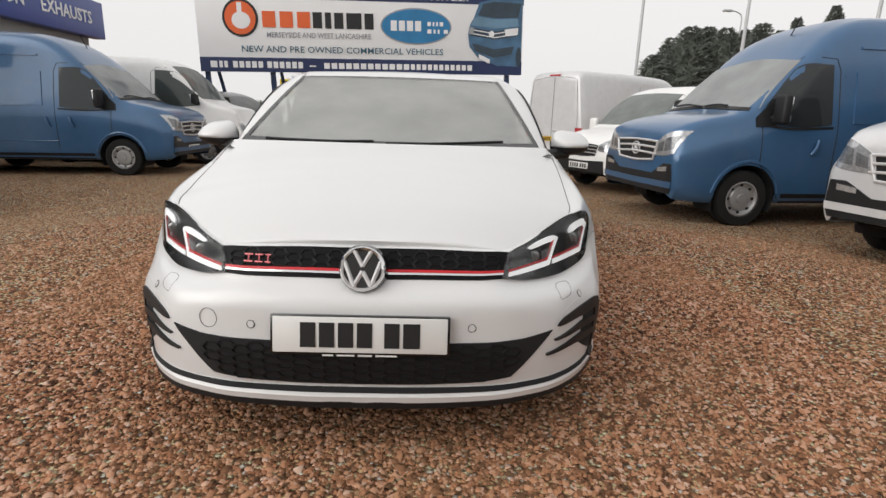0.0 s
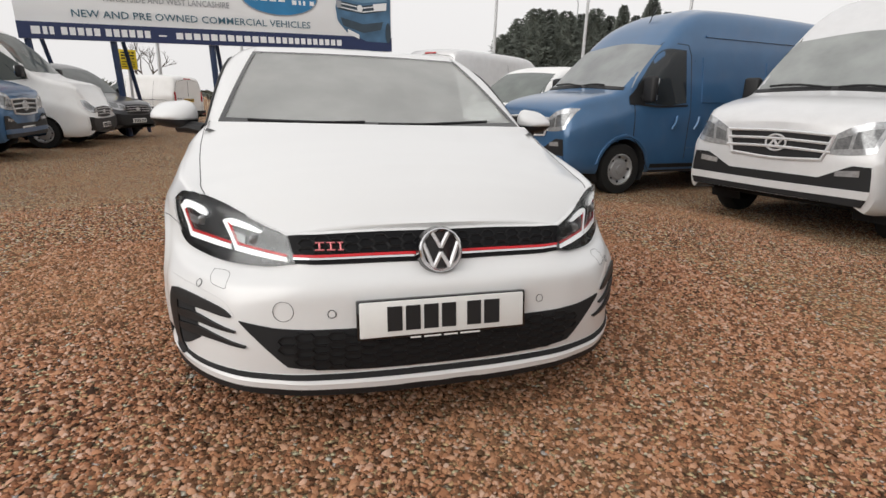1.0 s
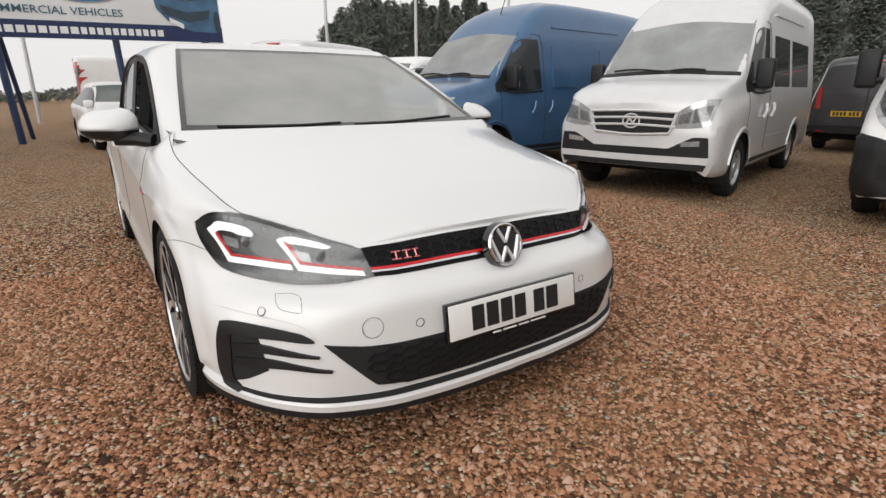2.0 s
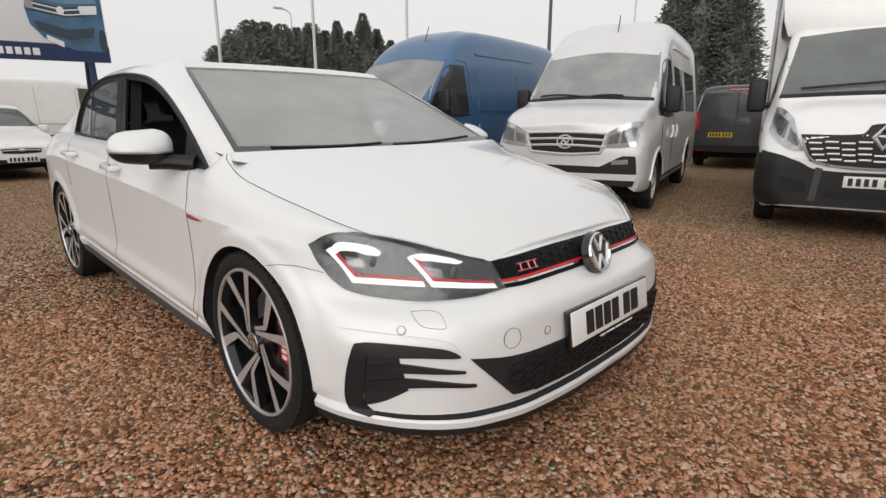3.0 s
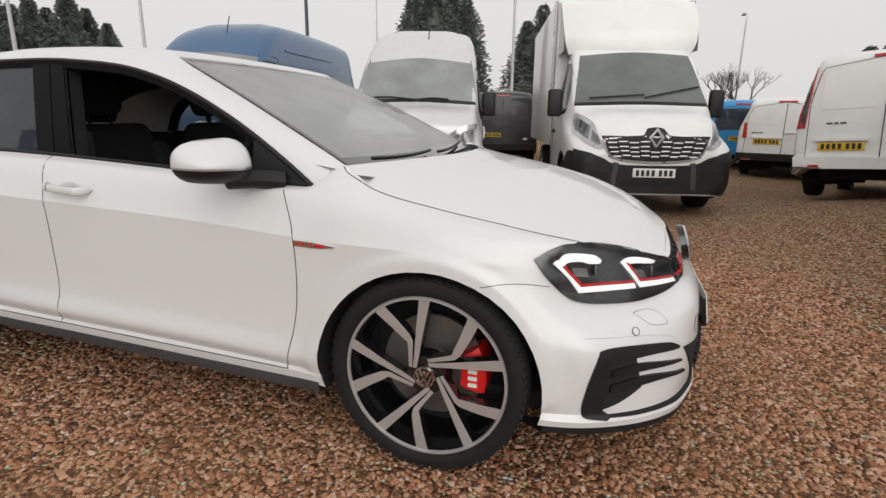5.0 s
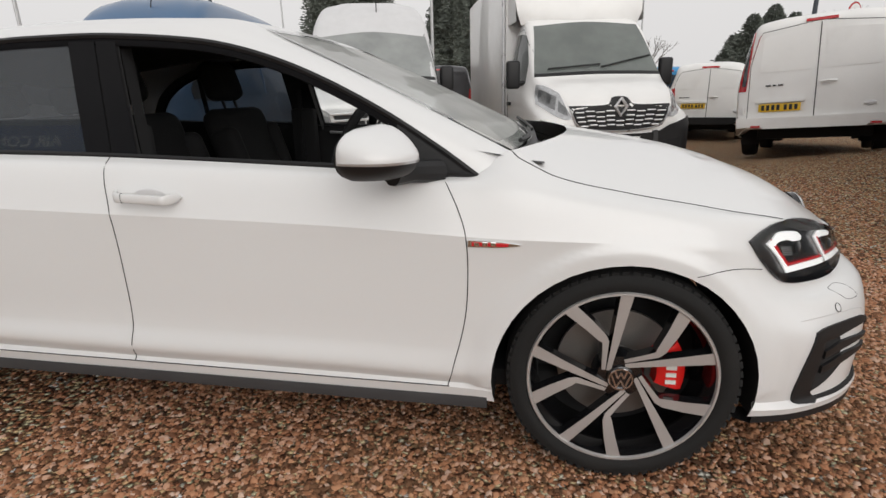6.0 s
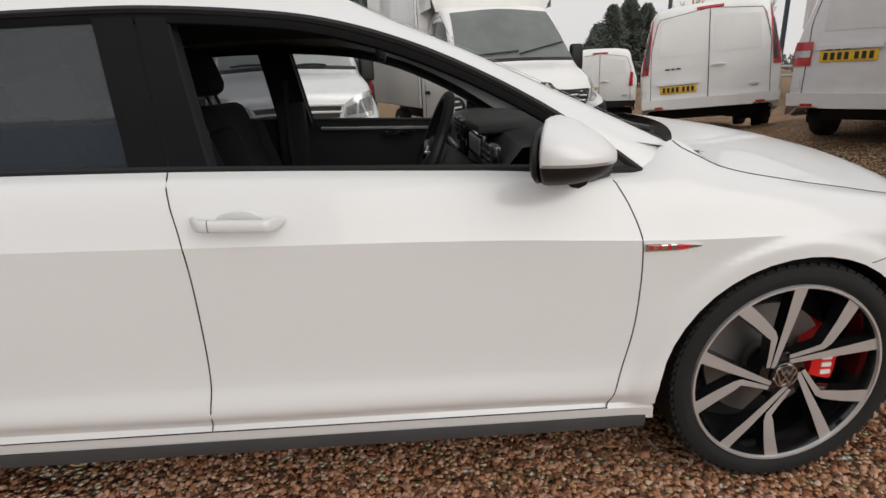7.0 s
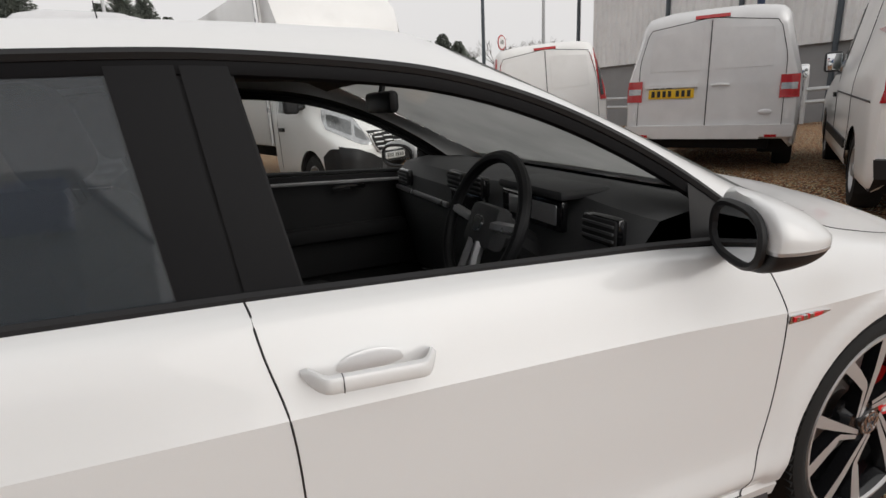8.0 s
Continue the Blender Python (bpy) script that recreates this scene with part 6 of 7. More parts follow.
def mid_van(name, label, x, y, yaw, paint, L=4.97, H=1.97, W=0.985, tail="tall", bumper=None, plate=(0, .80), tint=VANGLASS, windows=False, face="grille", rear_glass=False, group=""):
    """A medium panel van, seen mostly from behind or from the nose."""
    k = H / 1.97
    st = [(0.0, .36, .66, .86, W - .30, W - .20, W - .36, .12), (0.07, .27, .70, .93, W - .13, W - .08, W - .24, .14), (0.22, .24, .78, 1.0 * k, W - .05, W - .03, W - .16, .16), (0.6, .24, .88, 1.10 * k, W - .02, W - .01, W - .12, .18), (0.98, .25, .96, 1.20 * k, W - .01, W, W - .12, .2), (1.4, .26, 1.02, 1.58 * k, W - .01, W, W - .16, .2), (1.85, .26, 1.04, 1.86 * k, W - .01, W, W - .18, .2), (2.4, .26, 1.05, H, W - .01, W, W - .17, .22), (L - .5, .28, 1.05, H - .01, W - .01, W, W - .16, .22), (L - .10, .30, 1.05, H - .05, W - .02, W - .01, W - .17, .22), (L - .02, .34, 1.05, H - .12, W - .05, W - .04, W - .20, .2), (L, .40, 1.05, H - .17, W - .10, W - .09, W - .25, .18)]
    ax = (0.92, L - 1.05)
    v = Vehicle(name, label, "van", st, paint, settle(x, y, yaw, *ax), ax, 0.385, 0.335, tint=tint, group=group)
    v.front("windscreen", [(-W + .33, 1.80 * k), (0, 1.83 * k), (W - .33, 1.80 * k)], [(-W + .14, 1.22 * k), (0, 1.22 * k), (W - .14, 1.22 * k)], tint, 0.008, 18, 7, label="windscreen")
    v.front("grille", [(-.46, .86), (0, .88), (.46, .86)], [(-.40, .66), (0, .64), (.40, .66)], BLACK, 0.008, 14, 3, label="black grille with chrome bars")
    v.grille_bars([[(-.44, z), (0, z + .01), (.44, z)] for z in (.83, .77, .71)], SATIN, 0.010)
    v.emblem(0, .77, 0.085, kind="oval")
    v.lamp_front([(.48, .86), (.60, .93), (.72, 1.0), (.82, 1.02)], [(.46, .76), (.58, .74), (.72, .76), (.82, .84)])
    v.front("bumper_insert", [(-.62, .58), (0, .56), (.62, .58)], [(-.66, .36), (0, .36), (.66, .36)], bumper or BLACK, 0.012, 18, 3)
    if bumper is BLACK:
        v.front("bumper", [(-W + .14, .66), (-.5, .62), (.5, .62), (W - .14, .66)], [(-W + .16, .38), (-.5, .37), (.5, .37), (W - .16, .38)], BLACK, 0.022, 24, 4, label="black plastic front bumper")
    v.plate(0, .47, out=0.034)
    for s in (-1, 1):
        v.flank("side_window", [(1.12, 1.30 * k), (1.45, 1.60 * k), (1.65, 1.70 * k), (2.1, 1.73 * k)], [(1.05, 1.10 * k), (1.4, 1.07 * k), (1.7, 1.07 * k), (2.12, 1.08 * k)], tint, s, 0.006, 12, 5)
        v.seam([(2.2, .30), (2.2, 1.76 * k), (1.7, 1.78 * k), (1.1, 1.36 * k)], s, 0.005)
        v.seam([(2.25, .95), (3.5, .95), (L - .25, .95)], s, 0.010, BLACK)
        v.seam([(3.5, .30), (3.5, 1.74 * k)], s, 0.005)
        v.flank("rub_strip", [(1.36, .55), (L - 1.5, .55)], [(1.36, .46), (L - 1.5, .46)], BLACK, s, 0.014, 8, 1, curved=False)
        v.flank("door_handle", [(2.0, .93), (2.14, .93)], [(2.0, .885), (2.14, .885)], BLACK, s, 0.025, 4, 1)
        if windows:
            v.flank("side_window", [(2.35, 1.72 * k), (L - .5, 1.70 * k)], [(2.35, 1.10 * k), (L - .5, 1.10 * k)], tint, s, 0.006, 8, 4, curved=False)
    v.mirror(1.12, 1.20 * k, 0.14, BLACK if bumper is BLACK else paint)
    # tail
    v.seam([(0, .48), (0, H - .16)], 0, 0.007)
    v.seam([(-W + .16, .50), (-W + .17, 1.3), (-W + .27, H - .22), (0, H - .13), (W - .27, H - .22), (W - .17, 1.3), (W - .16, .50)], 0, 0.005, n=40)
    v.rear("rear_bumper", [(-W + .05, .56), (0, .56), (W - .05, .56)], [(-W + .07, .36), (0, .35), (W - .07, .36)], bumper or paint, 0.07, 18, 3, label="rear bumper")
    for s in (-1, 1):
        if tail == "tall":
            lamp = v.rear("tail_lamp", [(s * (W - .20), 1.78 * k), (s * (W - .125), 1.77 * k)], [(s * (W - .13), .95), (s * (W - .035), .95)], LAMPRED, 0.012, 5, 10, label="tall red tail lamp")
            v.rear("lamp_core", [(s * (W - .165), 1.60 * k), (s * (W - .125), 1.60 * k)], [(s * (W - .125), 1.02), (s * (W - .075), 1.02)], SMOKED, 0.016, 4, 8, parent=lamp)
        elif tail == "mid":
            lamp = v.rear("tail_lamp", [(s * (W - .21), 1.10), (s * (W - .04), 1.10)], [(s * (W - .21), .85), (s * (W - .03), .85)], LAMPRED, 0.014, 5, 5, label="red and white tail lamp")
            v.rear("clear_band", [(s * (W - .20), 1.01), (s * (W - .05), 1.01)], [(s * (W - .20), .94), (s * (W - .05), .94)], LAMPCLEAR, 0.018, 4, 2, parent=lamp)
        else:
            v.rear("tail_lamp", [(s * (W - .18), 1.35 * k), (s * (W - .12), 1.33 * k)], [(s * (W - .20), .90), (s * (W - .11), .90)], LAMPRED, 0.012, 4, 8)
        v.rear("reflector", [(s * .64, .45), (s * .76, .45)], [(s * .64, .42), (s * .76, .42)], LAMPRED, 0.076, 4, 1)
        v.rear("door_hinge", [(s * (W - .13), .72), (s * (W - .10), .72)], [(s * (W - .13), .62), (s * (W - .10), .62)], paint, 0.03, 2, 1)
    if rear_glass:
        v.rear("rear_window", [(-W + .28, H - .24), (0, H - .22), (W - .28, H - .24)], [(-W + .22, 1.12 * k), (0, 1.12 * k), (W - .22, 1.12 * k)], TINTGLASS, 0.008, 12, 5, label="dark rear window")
    else:
        for s in (-1, 1):
            v.rear("pressed_panel", [(s * .08, H - .24), (s * (W - .32), H - .29)], [(s * .08, 1.20), (s * (W - .29), 1.20)], paint, 0.005, 6, 6, curved=False)
    v.rear("high_brake_lamp", [(-.18, H - .105), (.18, H - .105)], [(-.18, H - .14), (.18, H - .14)], LAMPRED, 0.02, 6, 1)
    v.plate(plate[0], plate[1], True, True)
    v.rear("plate_ledge", [(plate[0] - .30, plate[1] + .115), (plate[0] + .30, plate[1] + .115)], [(plate[0] - .30, plate[1] + .07), (plate[0] + .30, plate[1] + .07)], paint, 0.04, 6, 1)
    h = v.skin.along((-.14, L + 1, 1.02), (0, -1, 0), 0.02)
    tube("rear_handle", [h + Vector((-.09, 0, 0)), h + Vector((0, .03, .008)), h + Vector((.09, 0, 0))], 0.018, paint, v.root, 6)
    v.emblem(-.62, .70, 0.07, rear=True, kind="oval")
    bars(v.root, (0.45, 0, 0), .22, .022, [3, 1, 2, 1, 3], GREYPLASTIC, "door_print", 0.004, Matrix.Translation(v.skin.along((.50, L + 1, 1.0), (0, -1, 0), 0.006)) @ Matrix.Rotation(math.pi, 4, "Z") @ Matrix.Translation((-.56, 0, 0)))
    return v


def nose_from_tail(x, y, yaw, L):
    """The nose's place for a vehicle whose tail stands at x, y."""
    return x + L * math.sin(radians(yaw)), y - L * math.cos(radians(yaw)), yaw


mid_van("white_medium_van", "white medium panel van with tall red tail lamps", *nose_from_tail(6.1, -3.8, 63, 4.97), VANWHITE, plate=(.42, .70))
mid_van("silver_grey_van", "silver medium van with twin rear doors and pale bumper", *nose_from_tail(3.25, -4.02, 34, 4.89), SILVER, L=4.89, H=1.90, W=.95, tail="mid", plate=(.40, .94))
mid_van("white_rear_window_van", "white medium van parked beside a corrugated shed", *nose_from_tail(0.0, -3.45, 36, 4.9), VANWHITE, L=4.9, H=2.05, W=.97, tail="tall", bumper=BLACK)
mid_van("white_small_van", "white small panel van with black bumper", *nose_from_tail(11.4, -4.0, 71, 4.4), VANWHITE, L=4.4, H=1.80, W=.90, tail="slim", bumper=BLACK, plate=(.30, .82))
mid_van("bright_blue_small_van", "bright blue small van with dark rear window", *nose_from_tail(13.7, -3.6, 79, 4.3), CYAN, L=4.3, H=1.80, W=.88, tail="slim", bumper=CYAN, plate=(0, .80), rear_glass=True)
mid_van("white_medium_van", "white medium van with dark oval grille and chrome bars", 2.97, 7.71, -65, VANWHITE, H=1.97)
mid_van("white_high_roof_van", "white high-roof van with black grille and dark bumper", -4.42, 12.13, 89, VANWHITE, L=5.5, H=2.55, W=1.0, bumper=BLACK)
mid_van("pale_grey_van", "pale grey high-roof van with red tail lamps", *nose_from_tail(3.28, 11.8, 125, 5.9), SILVER, L=5.9, H=2.5, W=1.0, tail="mid")
mid_van("white_small_van", "white small panel van with red tail lamps and yellow plate", *nose_from_tail(-3.9, 21.0, -122, 4.4), VANWHITE, L=4.4, H=1.85, W=.86, tail="slim", bumper=BLACK, plate=(0, .95))
mid_van("white_long_van", "long white high-roof panel van parked across the yard", 5.9, 24.3, 90, VANWHITE, L=6.6, H=2.6, W=1.0)
mid_van("dark_grey_van", "dark grey panel van with a yellow plate", *nose_from_tail(12.34, 2.45, 102, 5.0), DARKGREY, L=5.0, H=1.95, W=.97, tail="slim", bumper=BLACK, plate=(0.3, .8))
mid_van("dark_grey_van", "dark grey van parked behind the white vans", -4.17, 14.15, 67, DARKGREY, L=4.6, H=1.9, W=.93, bumper=BLACK)


def hatch(name, label, x, y, yaw, paint, H=1.48, L=4.0, W=.85):
    st = [(0.0, .34, .50, .64, W - .28, W - .18, W - .34, .1), (0.08, .24, .54, .72, W - .10, W - .07, W - .22, .12), (0.3, .2, .62, .80, W - .03, W - .02, W - .14, .14), (0.75, .2, .70, .92, W - .01, W, W - .12, .16), (1.05, .2, .76, .99, W - .01, W, W - .14, .18), (1.5, .2, .84, 1.30, W, W, W - .26, .16), (1.85, .2, .88, H - .04, W, W, W - .28, .16), (2.4, .2, .90, H, W, W, W - .27, .16), (3.2, .22, .92, H - .05, W, W, W - .27, .16), (L - .25, .26, .92, 1.22, W - .03, W - .03, W - .28, .14), (L, .34, .80, .98, W - .16, W - .14, W - .34, .1)]
    v = Vehicle(name, label, "car", st, paint, settle(x, y, yaw, .82, L - .7), (.82, L - .7), 0.345, 0.305)
    v.front("windscreen", [(-W + .32, H - .10), (0, H - .07), (W - .32, H - .10)], [(-W + .15, 1.03), (0, 1.04), (W - .15, 1.03)], v.tint, 0.008, 16, 6, label="windscreen")
    v.front("grille", [(-.34, .62), (0, .63), (.34, .62)], [(-.30, .54), (0, .53), (.30, .54)], BLACK, 0.008, 10, 2)
    v.grille_bars([[(-.32, .585), (0, .595), (.32, .585)]], CHROME, 0.012)
    v.emblem(0, .60, 0.06, kind="oval")
    v.lamp_front([(.42, .64), (.52, .72), (.62, .80), (.70, .82)], [(.42, .56), (.52, .56), (.64, .60), (.74, .68)])
    v.front("lower_intake", [(-.40, .42), (0, .42), (.40, .42)], [(-.44, .28), (0, .28), (.44, .28)], BLACK, 0.01, 12, 3)
    for s in (-1, 1):
        v.front("fog_recess", [(s * .52, .44), (s * .68, .44)], [(s * .52, .32), (s * .66, .32)], BLACK, 0.01, 4, 2)
        v.flank("side_window", [(1.20, 1.02), (1.6, 1.28), (1.9, H - .13), (2.9, H - .15), (3.3, 1.25)], [(1.15, .93), (1.6, .92), (1.9, .93), (2.9, .96), (3.4, 1.0)], TINTGLASS, s, 0.006, 16, 5)
        v.seam([(1.25, .28), (1.15, .9)], s, 0.004)
        v.seam([(2.5, .28), (2.6, .93), (2.55, H - .14)], s, 0.004)
    v.plate(0, .42)
    v.mirror(1.25, .98, 0.09, paint, 0.10)
    return v


hatch("white_small_car", "white three-door small hatchback with number plate", 0.15, 11.6, 6, VANWHITE)
hatch("red_small_car", "dark red small hatchback behind a post", -5.2, 15.0, 68, RED)
hatch("dark_small_car", "black small hatchback at the edge of the yard", -5.5, 3.7, 75, DARKGREY)

# ---- billboard, signs, poles, buildings and trees ----
NAVY = mat("navy_board", (0.012, 0.025, 0.09), 0.4, vary=0.1)
BOARD = mat("printed_white_board", (0.80, 0.80, 0.80), 0.4, vary=0.03, scale=1.2)
ORANGE = mat("orange_print", (0.75, 0.13, 0.03), 0.45, vary=0.04)
TEAL = mat("blue_oval_print", (0.02, 0.18, 0.38), 0.4, vary=0.15, scale=3)
GREYPRINT = mat("grey_print", (0.30, 0.31, 0.33), 0.5, vary=0.05)
TEALPRINT = mat("dark_teal_print", (0.05, 0.13, 0.18), 0.5, vary=0.05)
WHITEPRINT = mat("white_print", (0.78, 0.78, 0.78), 0.5, vary=0.02)
PICTURE = mat("printed_van_blue", (0.06, 0.14, 0.24), 0.45, vary=0.35, scale=2.2)
PICTURELIGHT = mat("printed_van_pale_blue", (0.13, 0.24, 0.34), 0.45, vary=0.25, scale=1.6)
PICTUREDARK = mat("printed_van_dark", (0.03, 0.05, 0.07), 0.45, vary=0.3, scale=3)
POSTBLUE = mat("blue_painted_steel", (0.012, 0.03, 0.085), 0.45, vary=0.12, dirt=0.15)
GALV = mat("galvanised_steel", (0.50, 0.51, 0.52), 0.45, 0.4, vary=0.08)
DARKPOLE = mat("dark_painted_pole", (0.06, 0.075, 0.09), 0.5, vary=0.1)
YELLOW = mat("yellow_sign", (0.80, 0.62, 0.02), 0.4, vary=0.05)
CLAD = mat("grey_cladding", (0.8, 0.8, 0.8), 0.5, 0.0, vary=0.06, scale=0.8, dirt=0.15)
RENDERWALL = mat("grey_rendered_wall", (0.30, 0.30, 0.29), 0.85, vary=0.10, scale=1.5, bump=0.003, dirt=0.2)
DARKWALL = mat("dark_grey_wall", (0.28, 0.28, 0.285), 0.8, vary=0.12, scale=1.2, bump=0.002)
FASCIA = mat("blue_fascia", (0.02, 0.05, 0.26), 0.35, vary=0.06, scale=0.6)
LEAF = mat("conifer_needles", (0.115, 0.13, 0.11), 0.85, vary=0.5, scale=0.9, fine=14)
BARK = mat("bark", (0.09, 0.07, 0.055), 0.9, vary=0.3, scale=4, bump=0.01, fine=30)


def billboard():
    a, b = Vector((-6.75, 14.5, 2.20)), Vector((3.0, 15.6, 2.46))
    w, h = 10.05, 3.2
    ux = (b - a).normalized()
    uy = Vector((-ux.y, ux.x, 0)).normalized()
    uz = ux.cross(uy)
    M = Matrix.Translation(a) @ Matrix((ux, uy, uz)).transposed().to_4x4() @ Matrix.Scale((b - a).length / w, 4)
    root = empty("billboard", "large white and navy van dealer's billboard on blue posts", "billboard")

    def flat(name, x0, x1, z0, z1, material, d, parent=root):
        return box(name, (x0, -d, z0), (x1, -d + 0.012, z1), material, parent, 0.0, M)

    panel = box("panel", (0, 0, 0), (w, 0.10, h), BOARD, root, 0.01, M)
    flat("lower_band", 0, w, 0.0, 0.42, NAVY, 0.008)
    flat("upper_band", 0, w, 2.12, h, NAVY, 0.008)
    T = M @ Matrix.Rotation(radians(90), 4, "X")

    def words(text, x, z, size, material, width):
        lettering("lettering", text, size, material, root, T @ Matrix.Translation((x, z, 0.014)), 0.004, width, 0.001)

    words("NEW AND PRE OWNED COMMERCIAL VEHICLES", 4.35, 0.66, 0.26, TEALPRINT, 6.2)
    words("MERSEYSIDE AND WEST LANCASHIRE", 3.6, 1.08, 0.22, GREYPRINT, 3.15)
    words("THE UK'S NO.1  NEW VAN SUPPLIER", 5.8, 2.30, 0.34, WHITEPRINT, 4.9)
    bars(root, (0.30, -0.012, .12), 2.75, .19, [2, .6, 1, .5, 1, 1.6, 1.4, .5, 1.4, .5, 1.4, .5, 1.4, .5, 1.4, 1.3, 1.4, .5, 1.4, .5, 1.4, .5, 1.4, .5, 1.4, .5, 1.4], WHITEPRINT, m=M)
    bars(root, (3.25, -0.012, .17), .2, .04, [1], WHITEPRINT, m=M)
    bars(root, (3.70, -0.012, .12), 4.7, .17, [1.6, .5] * 12 + [1.2, .5] * 10 + [1.4], WHITEPRINT, m=M)
    # two maker's marks as plain shapes: an orange disc with bars, and a blue oval
    def disc(name, x, z, rx, rz, material, d):
        bm = bmesh.new()
        bmesh.ops.create_cone(bm, cap_ends=True, segments=40, radius1=1, radius2=1, depth=0.012, matrix=M @ Matrix.Translation((x, -d, z)) @ Matrix.Diagonal((rx, 1, rz, 1)) @ Matrix.Rotation(radians(90), 4, "X"))
        return part(name, bm, material, root, sharp=30)
    disc("mark_disc", 1.28, 1.55, .52, .54, INK, 0.010)
    disc("mark_disc", 1.28, 1.55, .45, .47, ORANGE, 0.018)
    disc("mark_disc", 1.30, 1.48, .27, .24, BOARD, 0.026)
    flat("mark_bar", 1.20, 1.34, 1.55, 1.98, BOARD, 0.026)
    bars(root, (1.92, -0.012, 1.30), 1.42, .46, [3, 1, 3, 1, 3], ORANGE, m=M)
    bars(root, (3.42, -0.012, 1.30), 1.85, .46, [3, 1, 2, 1, 3, 1, 5, 1, 3], INK, m=M)
    disc("mark_oval", 6.60, 1.42, 1.12, .54, GREYPRINT, 0.010)
    disc("mark_oval", 6.60, 1.42, 1.08, .50, TEAL, 0.018)
    bars(root, (5.80, -0.026, 1.28), .95, .30, [3, 1, 3, 1, 3, 1, 3], WHITEPRINT, m=M)
    bars(root, (6.95, -0.026, 1.44), .5, .12, [2, 1, 1, 1, 1, 1, 2], WHITEPRINT, m=M)
    bars(root, (6.95, -0.026, 1.22), .65, .12, [2, 1, 1, 1, 1, 2, 2], WHITEPRINT, m=M)
    # the printed picture of a van: flat shapes of its colours
    def shape(name, pts, material, d):
        bm = bmesh.new()
        f = bm.faces.new([bm.verts.new(M @ Vector((x, -d, z))) for x, z in pts])
        e = bmesh.ops.extrude_face_region(bm, geom=[f])["geom"]
        bmesh.ops.translate(bm, verts=[q for q in e if isinstance(q, bmesh.types.BMVert)], vec=Vector((0, 0.008, 0)))
        bmesh.ops.recalc_face_normals(bm, faces=bm.faces)
        part(name, bm, material, root, smooth=False)
    def pic(name, pts, material, d):
        shape(name, [(8.22 + 1.80 * u, .18 + 2.10 * q) for u, q in pts], material, d)
    pic("printed_van", [(.02, .50), (.05, .63), (.12, .73), (.22, .95), (.45, 1.0), (1, 1.0), (1, .10), (.93, .04), (.55, .05), (.2, .17), (.05, .32)], PICTURE, 0.012)
    pic("printed_glass", [(.20, .77), (.28, .93), (.5, .965), (.98, .95), (.92, .75), (.5, .735)], PICTUREDARK, 0.020)
    pic("printed_bonnet", [(.10, .695), (.19, .755), (.5, .72), (.91, .735), (.94, .63), (.5, .585), (.07, .63)], PICTURELIGHT, 0.020)
    pic("printed_grille", [(.05, .60), (.5, .545), (.93, .60), (.91, .49), (.5, .43), (.06, .48)], PICTUREDARK, 0.020)
    for q in (0.0, -.055):
        pic("printed_chrome", [(.06, .575 + q), (.5, .52 + q), (.91, .575 + q), (.91, .562 + q), (.5, .505 + q), (.06, .562 + q)], WHITEPRINT, 0.026)
    pic("printed_lamp", [(.03, .60), (.12, .592), (.12, .495), (.04, .50)], GREYPRINT, 0.032)
    pic("printed_lamp", [(.68, .575), (.93, .605), (.92, .50), (.70, .478)], WHITEPRINT, 0.032)
    pic("printed_bumper", [(.10, .37), (.5, .29), (.86, .335), (.82, .22), (.5, .165), (.14, .26)], PICTUREDARK, 0.020)
    pic("printed_plate", [(.22, .215), (.42, .14), (.42, .075), (.22, .15)], WHITEPRINT, 0.028)
    disc("printed_wheel", 9.93, .56, .09, .30, PICTUREDARK, 0.030)
    disc("printed_emblem", 9.02, 1.24, .085, .10, WHITEPRINT, 0.034)
    for x in (0.15, 2.1, 4.6, 7.2, 9.6):
        p = M @ Vector((x, 0.16, 0.0))
        q = M @ Vector((x, 0.16, 2.9))
        base = Vector((p.x + 0.10, p.y + 0.1, ground_z(p.x, p.y) - 0.1))
        tube("post", [base, p, q], 0.085, POSTBLUE, root, 8)
        tube("brace", [Vector((p.x + 0.25, p.y + 1.9, ground_z(p.x, p.y + 1.9) - 0.1)), M @ Vector((x, 0.2, 1.6))], 0.06, POSTBLUE, root, 6)


billboard()


def pole(x, y, h, r, material, name="flag_pole", label="tall pale flag pole at the edge of the yard"):
    z = ground_z(x, y) - 0.05
    bm = bmesh.new()
    add_tube(bm, [(x, y, z), (x, y, z + h * 0.5), (x, y, z + h)], r, 10, r * 0.55)
    ob = part(name, bm, material, None)
    return tagged(ob, label, "pole", "poles round the yard")


for x, y, d in ((9.6, 23.6, 0), (13.4, 21.7, 0), (17.0, 19.1, 0), (21.4, 13.8, 1), (24.9, 4.6, 0), (22.0, -10.9, 1), (20.5, -13.2, 0), (19.5, -14.4, 1), (18.8, -15.1, 0), (-5.6, 25.2, 0), (-2.25, 27.4, 0)):
    pole(x, y, 13, 0.085 if not d else 0.10, DARKPOLE if d else GALV, label="tall dark pole at the edge of the yard" if d else "tall pale flag pole at the edge of the yard")


def street_lamp(x, y, h, turn):
    root = empty("street_lamp", "tall galvanised street lamp with a curved arm", "street lamp", "street lamps", m=pose(x, y, ground_z(x, y) - 0.05, 0, 0, turn))
    tube("column", [(0, 0, 0), (0, 0, h * 0.5), (0, 0, h)], 0.09, GALV, root, 8, 0.05)
    tube("arm", [(0, 0, h - 0.02), (0.1, 0, h + 0.3), (0.5, 0, h + 0.5), (1.0, 0, h + 0.55)], 0.045, GALV, root, 6)
    box("lantern", (0.8, -0.13, h + 0.46), (1.5, 0.13, h + 0.62), GALV, root, 0.05)


